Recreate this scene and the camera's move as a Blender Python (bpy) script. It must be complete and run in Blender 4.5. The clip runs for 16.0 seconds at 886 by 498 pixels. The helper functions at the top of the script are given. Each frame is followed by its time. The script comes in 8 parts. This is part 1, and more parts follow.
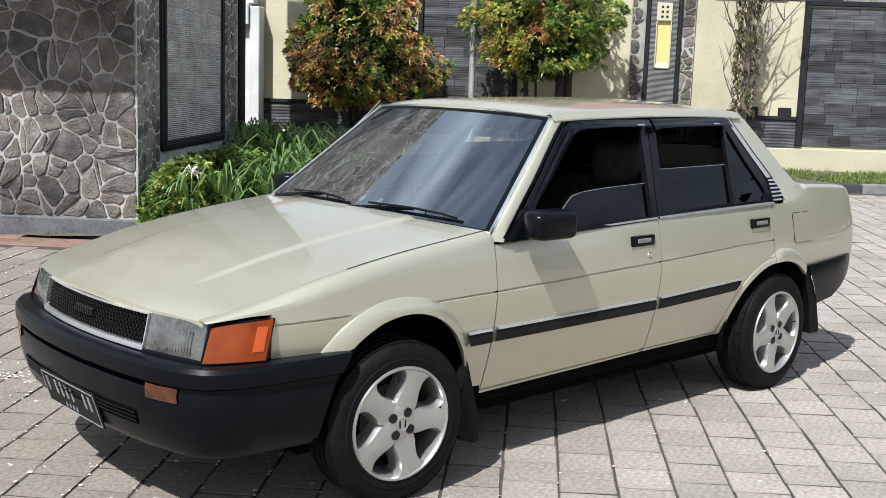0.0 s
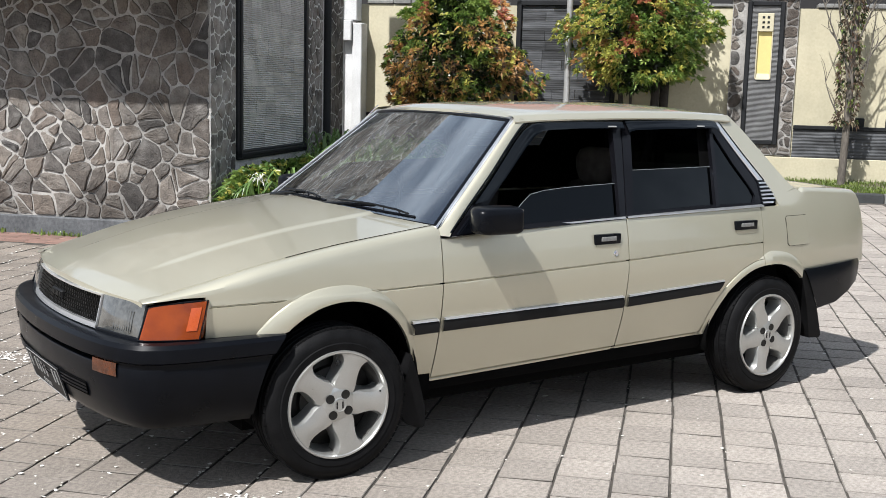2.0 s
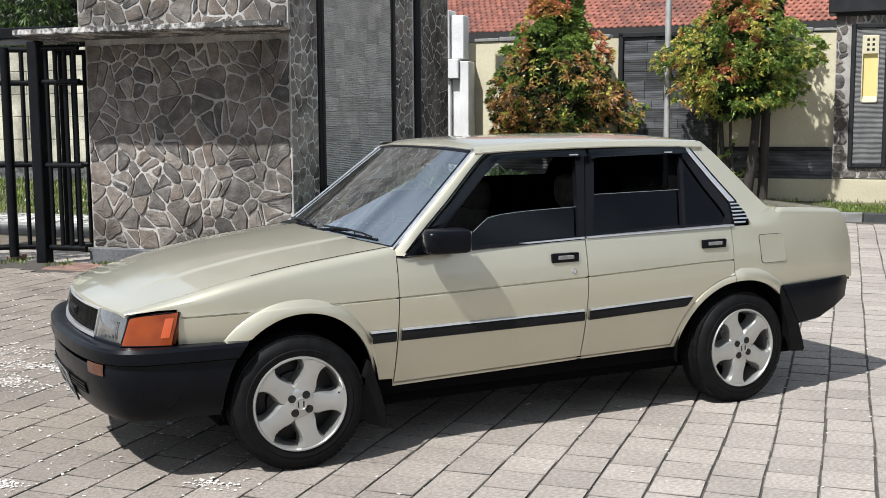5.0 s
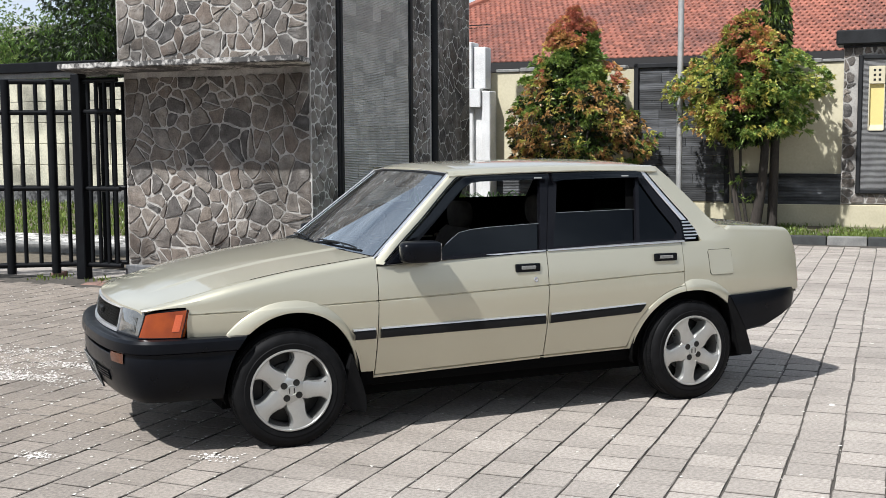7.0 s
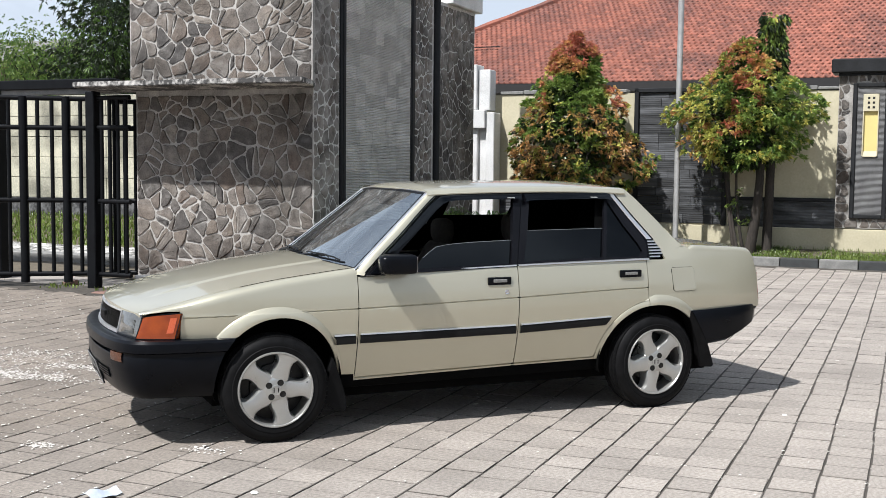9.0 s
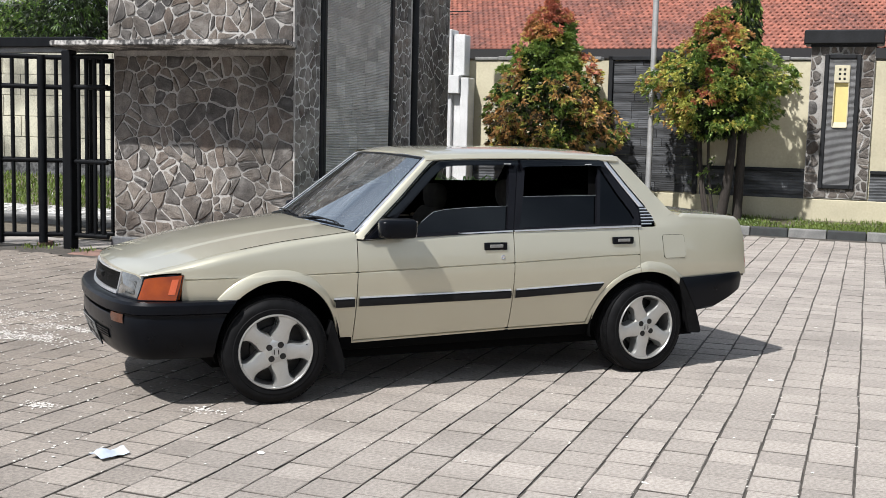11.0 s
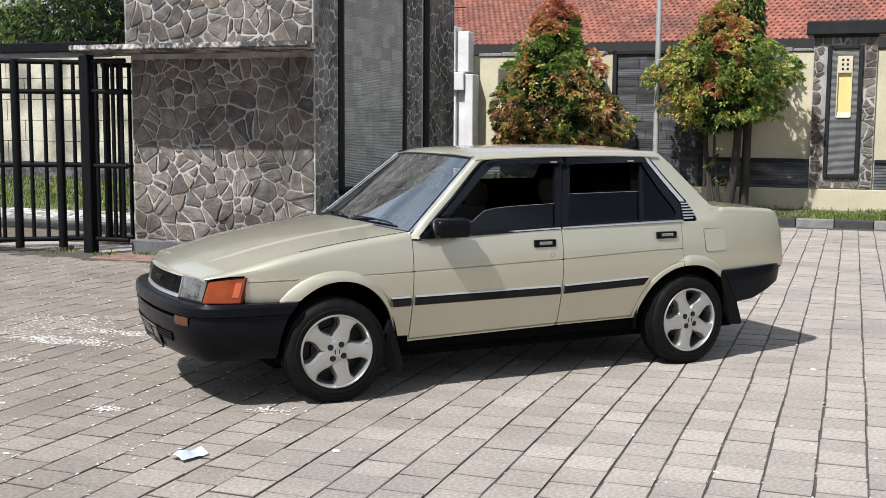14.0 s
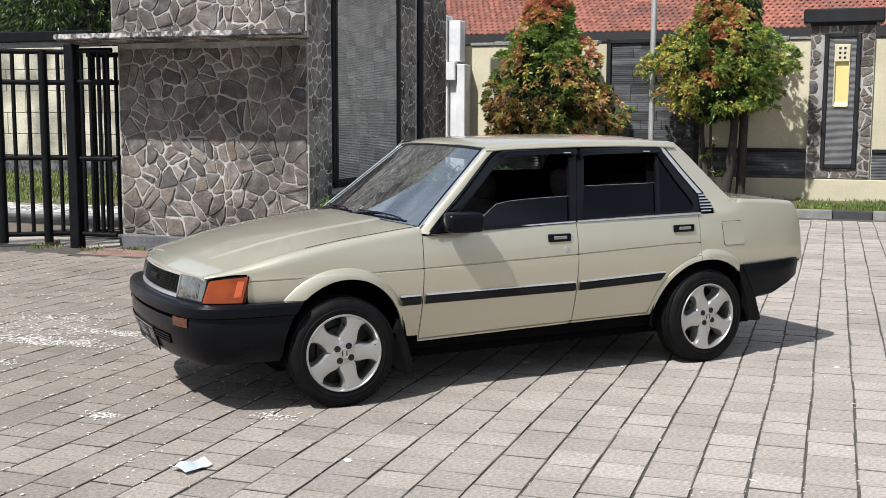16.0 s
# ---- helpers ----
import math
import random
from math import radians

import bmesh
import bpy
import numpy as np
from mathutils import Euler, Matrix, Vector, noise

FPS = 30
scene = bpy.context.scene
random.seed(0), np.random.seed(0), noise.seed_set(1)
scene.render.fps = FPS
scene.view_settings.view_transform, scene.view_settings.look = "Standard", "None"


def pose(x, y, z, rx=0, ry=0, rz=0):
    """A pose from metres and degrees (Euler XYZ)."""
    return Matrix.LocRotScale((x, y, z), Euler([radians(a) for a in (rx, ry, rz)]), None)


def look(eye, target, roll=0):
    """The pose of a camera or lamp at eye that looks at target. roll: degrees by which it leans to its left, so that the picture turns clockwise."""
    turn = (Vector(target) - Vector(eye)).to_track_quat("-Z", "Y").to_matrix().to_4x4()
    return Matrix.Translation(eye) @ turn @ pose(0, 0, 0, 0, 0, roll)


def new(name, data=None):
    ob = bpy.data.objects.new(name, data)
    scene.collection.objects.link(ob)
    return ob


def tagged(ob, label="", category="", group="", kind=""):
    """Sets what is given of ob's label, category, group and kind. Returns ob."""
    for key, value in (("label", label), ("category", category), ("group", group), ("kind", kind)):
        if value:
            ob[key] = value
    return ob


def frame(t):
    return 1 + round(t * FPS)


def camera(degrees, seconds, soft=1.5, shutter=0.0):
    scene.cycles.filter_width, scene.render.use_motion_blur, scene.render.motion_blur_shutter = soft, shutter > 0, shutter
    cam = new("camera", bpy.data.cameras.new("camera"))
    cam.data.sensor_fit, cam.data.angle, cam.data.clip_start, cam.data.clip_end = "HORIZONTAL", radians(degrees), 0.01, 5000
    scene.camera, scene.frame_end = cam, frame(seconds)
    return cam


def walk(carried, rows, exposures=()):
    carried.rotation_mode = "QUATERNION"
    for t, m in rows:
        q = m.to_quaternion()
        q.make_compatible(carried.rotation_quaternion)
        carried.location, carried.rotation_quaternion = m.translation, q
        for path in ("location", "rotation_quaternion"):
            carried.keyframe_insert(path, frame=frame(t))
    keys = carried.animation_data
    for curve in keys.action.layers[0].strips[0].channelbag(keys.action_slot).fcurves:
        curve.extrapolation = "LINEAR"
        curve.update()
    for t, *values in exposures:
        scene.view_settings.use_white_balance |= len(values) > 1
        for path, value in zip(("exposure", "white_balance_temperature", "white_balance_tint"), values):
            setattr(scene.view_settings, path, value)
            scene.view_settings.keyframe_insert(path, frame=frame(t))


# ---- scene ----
cam = camera(43.7, 16.0, soft=0.6)
PATH = [
    (0, (-2.42, -3.613, 1.498), (-1.083, -2.159, 1.186), 1.9),
    (0.5, (-2.337, -3.776, 1.497), (-1.051, -2.273, 1.2), 1.5),
    (1, (-2.281, -4.017, 1.491), (-1.048, -2.469, 1.205), 1.4),
    (1.5, (-2.179, -4.128, 1.475), (-0.994, -2.542, 1.19), 1.4),
    (2, (-1.981, -4.25, 1.464), (-0.841, -2.632, 1.174), 1.5),
    (2.5, (-1.835, -4.444, 1.471), (-0.739, -2.797, 1.177), 1.6),
    (3, (-1.742, -4.653, 1.478), (-0.696, -2.973, 1.188), 1.4),
    (3.5, (-1.627, -4.748, 1.467), (-0.635, -3.034, 1.188), 1.1),
    (4, (-1.509, -4.83, 1.484), (-0.564, -3.087, 1.22), 0.6),
    (6.3, (-1.54, -5.751, 1.479), (-0.678, -3.957, 1.28), -0.7),
    (6.5, (-1.535, -5.838, 1.478), (-0.682, -4.04, 1.283), -0.6),
    (7, (-1.556, -5.986, 1.483), (-0.725, -4.176, 1.299), -0.3),
    (7.5, (-1.627, -6.133, 1.492), (-0.814, -4.314, 1.321), -0.2),
    (8, (-1.633, -6.299, 1.508), (-0.829, -4.474, 1.349), -0.1),
    (8.5, (-1.579, -6.447, 1.504), (-0.777, -4.621, 1.353), 0.2),
    (9, (-1.555, -6.496, 1.498), (-0.747, -4.672, 1.347), 0.6),
    (11.5, (-1.819, -6.451, 1.498), (-0.944, -4.667, 1.275), 1.5),
    (12, (-1.842, -6.514, 1.52), (-0.978, -4.724, 1.292), 1.3),
    (12.5, (-1.883, -6.503, 1.529), (-1.031, -4.708, 1.302), 1.0),
    (13, (-2.006, -6.481, 1.532), (-1.149, -4.687, 1.307), 0.7),
    (13.5, (-2.126, -6.438, 1.522), (-1.254, -4.652, 1.299), 0.6),
    (14, (-2.155, -6.383, 1.523), (-1.264, -4.606, 1.302), 0.4),
    (14.5, (-2.133, -6.274, 1.526), (-1.235, -4.501, 1.304), 0.3),
    (15, (-2.089, -6.178, 1.527), (-1.191, -4.405, 1.3), 0.2),
    (15.5, (-2.075, -6.12, 1.515), (-1.176, -4.349, 1.283), 0.2),
    (16, (-2.151, -6.045, 1.51), (-1.235, -4.283, 1.274), 0.2),
]
walk(cam, [(t, look(eye, target, roll)) for t, eye, target, roll in PATH],
     [(0.0, 0.62, 6250, 7.5), (0.5, 0.62, 6400, 10.5), (1.5, 0.63, 6370, 10.5), (3.0, 0.61, 6380, 9.5), (7.5, 0.58, 6330, 10), (12.0, 0.53, 6400, 11), (16.0, 0.54, 6400, 11)])

# ---- daylight: high sun from the front of the car, bright sky with thin cloud ----
SUN_WAY = Vector((0.72, 0.26, -1.0)).normalized()      # the way the light travels
sun = new("sun", bpy.data.lights.new("sun", "SUN"))
sun.data.energy, sun.data.angle, sun.data.color = 4.6, radians(0.9), (1.0, 0.985, 0.965)
sun.rotation_mode = "QUATERNION"
sun.rotation_quaternion = SUN_WAY.to_track_quat("-Z", "Y")

world = bpy.data.worlds.new("sky")
scene.world = world
world.use_nodes = True
_wn, _wl = world.node_tree.nodes, world.node_tree.links
_wn.clear()
_sky = _wn.new("ShaderNodeTexSky")
_sky.sky_type, _sky.sun_disc = "NISHITA", False
_sky.sun_elevation = math.asin(-SUN_WAY.z)
_sky.sun_rotation = math.atan2(-SUN_WAY.x, -SUN_WAY.y)
_sky.air_density, _sky.dust_density = 1.0, 2.0
_tc = _wn.new("ShaderNodeTexCoord")
_nz = _wn.new("ShaderNodeTexNoise")
_nz.inputs["Scale"].default_value, _nz.inputs["Detail"].default_value = 1.5, 7.0
_nz.inputs["Distortion"].default_value = 0.5
_mp = _wn.new("ShaderNodeMapping")                                # thin cloud drawn out in streaks
_mp.inputs["Scale"].default_value = (1.2, 3.0, 3.0)
_rp = _wn.new("ShaderNodeValToRGB")
_rp.color_ramp.elements[0].position, _rp.color_ramp.elements[1].position = 0.40, 0.63
_rp.color_ramp.elements[0].color, _rp.color_ramp.elements[1].color = (0.10, 0.10, 0.10, 1), (1.0, 1.0, 1.0, 1)
_mx = _wn.new("ShaderNodeMix")
_mx.data_type = "RGBA"
_mx.inputs["B"].default_value = (11.0, 12.3, 14.1, 1)
_bg = _wn.new("ShaderNodeBackground")
_bg.inputs["Strength"].default_value = 0.048
_out = _wn.new("ShaderNodeOutputWorld")
_wl.new(_tc.outputs["Generated"], _mp.inputs["Vector"])
_wl.new(_mp.outputs[0], _nz.inputs["Vector"])
_wl.new(_nz.outputs["Fac"], _rp.inputs["Fac"])
_sp = _wn.new("ShaderNodeSeparateXYZ")                            # haze thickens towards the horizon
_hz = _wn.new("ShaderNodeMapRange")
_hz.inputs["From Min"].default_value, _hz.inputs["From Max"].default_value = 0.02, 0.80
_hz.inputs["To Min"].default_value, _hz.inputs["To Max"].default_value = 1.0, 0.0
_mxm = _wn.new("ShaderNodeMath")
_mxm.operation = "MAXIMUM"
_wl.new(_tc.outputs["Generated"], _sp.inputs[0])
_wl.new(_sp.outputs["Z"], _hz.inputs["Value"])
_wl.new(_hz.outputs["Result"], _mxm.inputs[0])
_wl.new(_rp.outputs["Color"], _mxm.inputs[1])
_wl.new(_mxm.outputs[0], _mx.inputs["Factor"])
_wl.new(_sky.outputs["Color"], _mx.inputs["A"])
_wl.new(_mx.outputs["Result"], _bg.inputs["Color"])
_wl.new(_bg.outputs["Background"], _out.inputs["Surface"])

# ---- materials ----
def mat(name, a, b=None, rough=0.6, metal=0.0, scale=6.0, fine=60.0, bump=0.2, depth=0.004, coat=0.0, spec=0.5,
        island=0.0, piece=0.0, lo=0.35, hi=0.65, stretch=(1, 1, 1)):
    """Two tones mixed by coarse and fine noise, with fine relief; island / piece: how far each joined or single piece varies."""
    m = bpy.data.materials.new(name)
    m.use_nodes = True
    n, l = m.node_tree.nodes, m.node_tree.links
    p = n["Principled BSDF"]
    b = b or tuple(c * 0.7 for c in a)
    tc = n.new("ShaderNodeTexCoord")
    mp = n.new("ShaderNodeMapping")
    mp.inputs["Scale"].default_value = stretch
    l.new(tc.outputs["Object"], mp.inputs["Vector"])
    n1, n2 = n.new("ShaderNodeTexNoise"), n.new("ShaderNodeTexNoise")
    n1.inputs["Scale"].default_value, n1.inputs["Detail"].default_value = scale, 5
    n2.inputs["Scale"].default_value, n2.inputs["Detail"].default_value = fine, 4
    l.new(mp.outputs[0], n1.inputs["Vector"])
    l.new(mp.outputs[0], n2.inputs["Vector"])
    av = n.new("ShaderNodeMath")
    av.operation = "MULTIPLY_ADD"
    av.inputs[1].default_value = 0.45
    l.new(n2.outputs["Fac"], av.inputs[0])
    sc = n.new("ShaderNodeMath")
    sc.operation = "MULTIPLY"
    sc.inputs[1].default_value = 0.55
    l.new(n1.outputs["Fac"], sc.inputs[0])
    l.new(sc.outputs[0], av.inputs[2])
    rp = n.new("ShaderNodeValToRGB")
    rp.color_ramp.elements[0].position, rp.color_ramp.elements[1].position = lo, hi
    rp.color_ramp.elements[0].color, rp.color_ramp.elements[1].color = (*b, 1), (*a, 1)
    l.new(av.outputs[0], rp.inputs["Fac"])
    col = rp.outputs["Color"]
    if island or piece:
        src = n.new("ShaderNodeNewGeometry").outputs["Random Per Island"] if island else n.new("ShaderNodeObjectInfo").outputs["Random"]
        mr = n.new("ShaderNodeMapRange")
        k = island or piece
        mr.inputs["To Min"].default_value, mr.inputs["To Max"].default_value = 1 - k, 1 + k
        l.new(src, mr.inputs["Value"])
        mul = n.new("ShaderNodeVectorMath")
        mul.operation = "SCALE"
        l.new(col, mul.inputs[0])
        l.new(mr.outputs["Result"], mul.inputs["Scale"])
        col = mul.outputs["Vector"]
    l.new(col, p.inputs["Base Color"])
    p.inputs["Metallic"].default_value = metal
    rr = n.new("ShaderNodeMapRange")
    rr.inputs["To Min"].default_value, rr.inputs["To Max"].default_value = max(0.02, rough - 0.08), min(1, rough + 0.08)
    l.new(n1.outputs["Fac"], rr.inputs["Value"])
    l.new(rr.outputs["Result"], p.inputs["Roughness"])
    p.inputs["Specular IOR Level"].default_value = spec
    if coat:
        p.inputs["Coat Weight"].default_value, p.inputs["Coat Roughness"].default_value = coat, 0.06
    if bump:
        bp = n.new("ShaderNodeBump")
        bp.inputs["Strength"].default_value, bp.inputs["Distance"].default_value = bump, depth
        l.new(av.outputs[0], bp.inputs["Height"])
        l.new(bp.outputs["Normal"], p.inputs["Normal"])
    return m


def glass(name, tint, ior=1.5, rough=0.0, streak=0.0):
    """A thin pane: tinted light goes straight through, and the surface mirrors by Fresnel."""
    m = bpy.data.materials.new(name)
    m.use_nodes = True
    n, l = m.node_tree.nodes, m.node_tree.links
    n.clear()
    out = n.new("ShaderNodeOutputMaterial")
    mix = n.new("ShaderNodeMixShader")
    tr = n.new("ShaderNodeBsdfTransparent")
    gl = n.new("ShaderNodeBsdfGlossy")
    lw, pw, fr = n.new("ShaderNodeLayerWeight"), n.new("ShaderNodeMath"), n.new("ShaderNodeMath")
    lw.inputs["Blend"].default_value = 0.5
    pw.operation, fr.operation = "POWER", "MULTIPLY_ADD"
    r0 = ((ior - 1) / (ior + 1)) ** 2                               # mirrors alike from both sides, as a thin pane does
    pw.inputs[1].default_value, fr.inputs[1].default_value, fr.inputs[2].default_value = 5.0, 1 - r0, r0
    l.new(lw.outputs["Facing"], pw.inputs[0])
    l.new(pw.outputs[0], fr.inputs[0])
    tr.inputs["Color"].default_value = (*tint, 1)
    gl.inputs["Roughness"].default_value = rough
    gl.inputs["Color"].default_value = (0.90, 0.96, 1.0, 1)
    l.new(fr.outputs[0], mix.inputs["Fac"])
    l.new(tr.outputs[0], mix.inputs[1])
    l.new(gl.outputs[0], mix.inputs[2])
    last = mix
    if streak:                                                      # dust wiped into faint bands
        tc, mp, nz, mr, df, dm = (n.new(k) for k in ("ShaderNodeTexCoord", "ShaderNodeMapping", "ShaderNodeTexNoise", "ShaderNodeMapRange", "ShaderNodeBsdfDiffuse", "ShaderNodeMixShader"))
        mp.inputs["Scale"].default_value = (1.2, 7.0, 1.2)
        mp.inputs["Rotation"].default_value = (0.3, 0.2, 0.9)
        nz.inputs["Scale"].default_value, nz.inputs["Detail"].default_value = 1.6, 6
        mr.inputs["From Min"].default_value, mr.inputs["From Max"].default_value = 0.42, 0.72
        mr.inputs["To Min"].default_value, mr.inputs["To Max"].default_value = streak * 0.15, streak
        df.inputs["Color"].default_value = (0.62, 0.64, 0.66, 1)
        l.new(tc.outputs["Object"], mp.inputs["Vector"])
        l.new(mp.outputs[0], nz.inputs["Vector"])
        l.new(nz.outputs["Fac"], mr.inputs["Value"])
        l.new(mr.outputs["Result"], dm.inputs["Fac"])
        l.new(mix.outputs[0], dm.inputs[1])
        l.new(df.outputs[0], dm.inputs[2])
        last = dm
    l.new(last.outputs[0], out.inputs["Surface"])
    return m


def striped(name, a, b, pitch, rough=0.7, depth=0.006, plank=0.0):
    """Slate cladding cut in fine level ribs, with courses of slightly different tone."""
    m = mat(name, a, b, rough=rough, scale=5, fine=90, bump=0)
    n, l = m.node_tree.nodes, m.node_tree.links
    p = n["Principled BSDF"]
    tc = n.new("ShaderNodeTexCoord")
    sp = n.new("ShaderNodeSeparateXYZ")
    l.new(tc.outputs["Object"], sp.inputs[0])
    nz = n.new("ShaderNodeTexNoise")
    nz.inputs["Scale"].default_value = 3.0
    l.new(tc.outputs["Object"], nz.inputs["Vector"])
    ad = n.new("ShaderNodeMath")
    ad.operation = "MULTIPLY_ADD"
    ad.inputs[1].default_value = pitch * 0.7
    l.new(nz.outputs["Fac"], ad.inputs[0])
    l.new(sp.outputs["Z"], ad.inputs[2])
    k = n.new("ShaderNodeMath")
    k.operation = "MULTIPLY"
    k.inputs[1].default_value = 2 * math.pi / pitch
    l.new(ad.outputs[0], k.inputs[0])
    sn = n.new("ShaderNodeMath")
    sn.operation = "SINE"
    l.new(k.outputs[0], sn.inputs[0])
    if plank:                                                       # thin stacked strips, each a little different in tone
        sv, sn2, sm, sx = n.new("ShaderNodeVectorMath"), n.new("ShaderNodeTexNoise"), n.new("ShaderNodeMapRange"), n.new("ShaderNodeVectorMath")
        sv.operation, sx.operation = "MULTIPLY", "SCALE"
        sv.inputs[1].default_value = (1.6, 1.6, 0.55 / plank)
        sn2.inputs["Scale"].default_value, sn2.inputs["Detail"].default_value = 1.0, 3
        sm.inputs["From Min"].default_value, sm.inputs["From Max"].default_value = 0.36, 0.66
        sm.inputs["To Min"].default_value, sm.inputs["To Max"].default_value = 0.4, 1.5
        l.new(tc.outputs["Object"], sv.inputs[0])
        l.new(sv.outputs[0], sn2.inputs["Vector"])
        l.new(sn2.outputs["Fac"], sm.inputs["Value"])
        l.new(p.inputs["Base Color"].links[0].from_socket, sx.inputs[0])
        l.new(sm.outputs["Result"], sx.inputs["Scale"])
        l.new(sx.outputs["Vector"], p.inputs["Base Color"])
    bp = n.new("ShaderNodeBump")
    bp.inputs["Strength"].default_value, bp.inputs["Distance"].default_value = 0.9, depth
    l.new(sn.outputs[0], bp.inputs["Height"])
    l.new(bp.outputs["Normal"], p.inputs["Normal"])
    return m


PAINT = mat("champagne_paint", (0.518, 0.490, 0.380), (0.496, 0.468, 0.360), rough=0.40, metal=0.56, scale=3, fine=900, bump=0.02, depth=0.0004, coat=1.0)
PAINT.node_tree.nodes["Principled BSDF"].inputs["Coat Roughness"].default_value = 0.05
BLACK = mat("black_plastic", (0.0036, 0.0043, 0.0064), (0.0020, 0.0025, 0.0038), spec=0.14, rough=0.30, scale=9, fine=400, bump=0.15, depth=0.0008)
TRIM = mat("dark_grey_trim", (0.011, 0.011, 0.011), (0.006, 0.006, 0.006), spec=0.15, rough=0.5, scale=14, fine=300, bump=0.1, depth=0.0006)
GLOSSBLACK = mat("gloss_black", (0.006, 0.006, 0.008), (0.004, 0.004, 0.005), spec=0.2, rough=0.2, scale=8, fine=200, bump=0)
RUBBER = mat("tyre_rubber", (0.010, 0.010, 0.0105), (0.004, 0.004, 0.0042), spec=0.08, rough=0.58, scale=16, fine=250, bump=0.2, depth=0.001)
ALLOY = mat("silver_alloy", (0.52, 0.52, 0.50), (0.42, 0.42, 0.40), rough=0.30, metal=0.75, scale=10, fine=300, bump=0.03, depth=0.0004)
# darker copy of the alloy: shade inside the rim put into the colour
RIMSHADE = mat("shaded_alloy", (0.20, 0.195, 0.185), (0.09, 0.087, 0.082), rough=0.5, metal=0.6, scale=10, fine=200, bump=0.05, depth=0.0004)
CHROME = mat("chrome", (0.75, 0.75, 0.76), (0.6, 0.6, 0.62), rough=0.12, metal=1.0, scale=20, fine=200, bump=0)
BRIGHT = mat("bright_trim", (0.80, 0.80, 0.80), (0.7, 0.7, 0.7), rough=0.34, metal=0.9, scale=20, fine=200, bump=0)
STEEL = mat("dark_steel", (0.03, 0.029, 0.027), rough=0.5, metal=0.7, scale=20, bump=0.1)
# near-black: shade of hollows, seams and the cabin put into the colour
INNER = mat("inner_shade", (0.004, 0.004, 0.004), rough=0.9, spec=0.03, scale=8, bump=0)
FABRIC = mat("brown_grey_velour", (0.07, 0.062, 0.054), (0.04, 0.034, 0.03), spec=0.03, rough=0.9, scale=20, fine=300, bump=0.3, depth=0.002)
AMBER = mat("amber_lens", (0.25, 0.044, 0.002), (0.14, 0.020, 0.0015), spec=0.25, rough=0.18, scale=9, fine=14, bump=0, coat=0.5)
REDORANGE = mat("orange_lens", (0.46, 0.08, 0.018), (0.36, 0.06, 0.012), rough=0.12, scale=20, fine=160, bump=0.15, depth=0.001, coat=0.6)
LENS = mat("cloudy_lamp_glass", (0.155, 0.153, 0.142), (0.05, 0.05, 0.046), rough=0.10, metal=0.35, scale=9, fine=60, bump=0.25, depth=0.002, coat=1.0)
REDLENS = mat("red_lens", (0.35, 0.02, 0.02), rough=0.15, scale=20, bump=0.05)
DULLAMBER = mat("dull_amber_lens", (0.10, 0.028, 0.009), (0.035, 0.011, 0.005), rough=0.2, scale=30, fine=160, bump=0.15, depth=0.001, coat=0.4)
TINT = glass("tinted_glass", (0.010, 0.012, 0.014), 1.42)
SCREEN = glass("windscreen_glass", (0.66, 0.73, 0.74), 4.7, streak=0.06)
VISOR = glass("smoked_visor", (0.05, 0.05, 0.055), 1.5, 0.03)
GLASSEDGE = mat("ground_glass_edge", (0.20, 0.22, 0.23), rough=0.3, scale=20, bump=0)
PLATE = mat("plate_grey_black", (0.010, 0.0105, 0.0115), rough=0.55, spec=0.2, scale=12, bump=0.1)
PLATEWHITE = mat("plate_white", (0.30, 0.30, 0.29), rough=0.5, scale=30, bump=0)



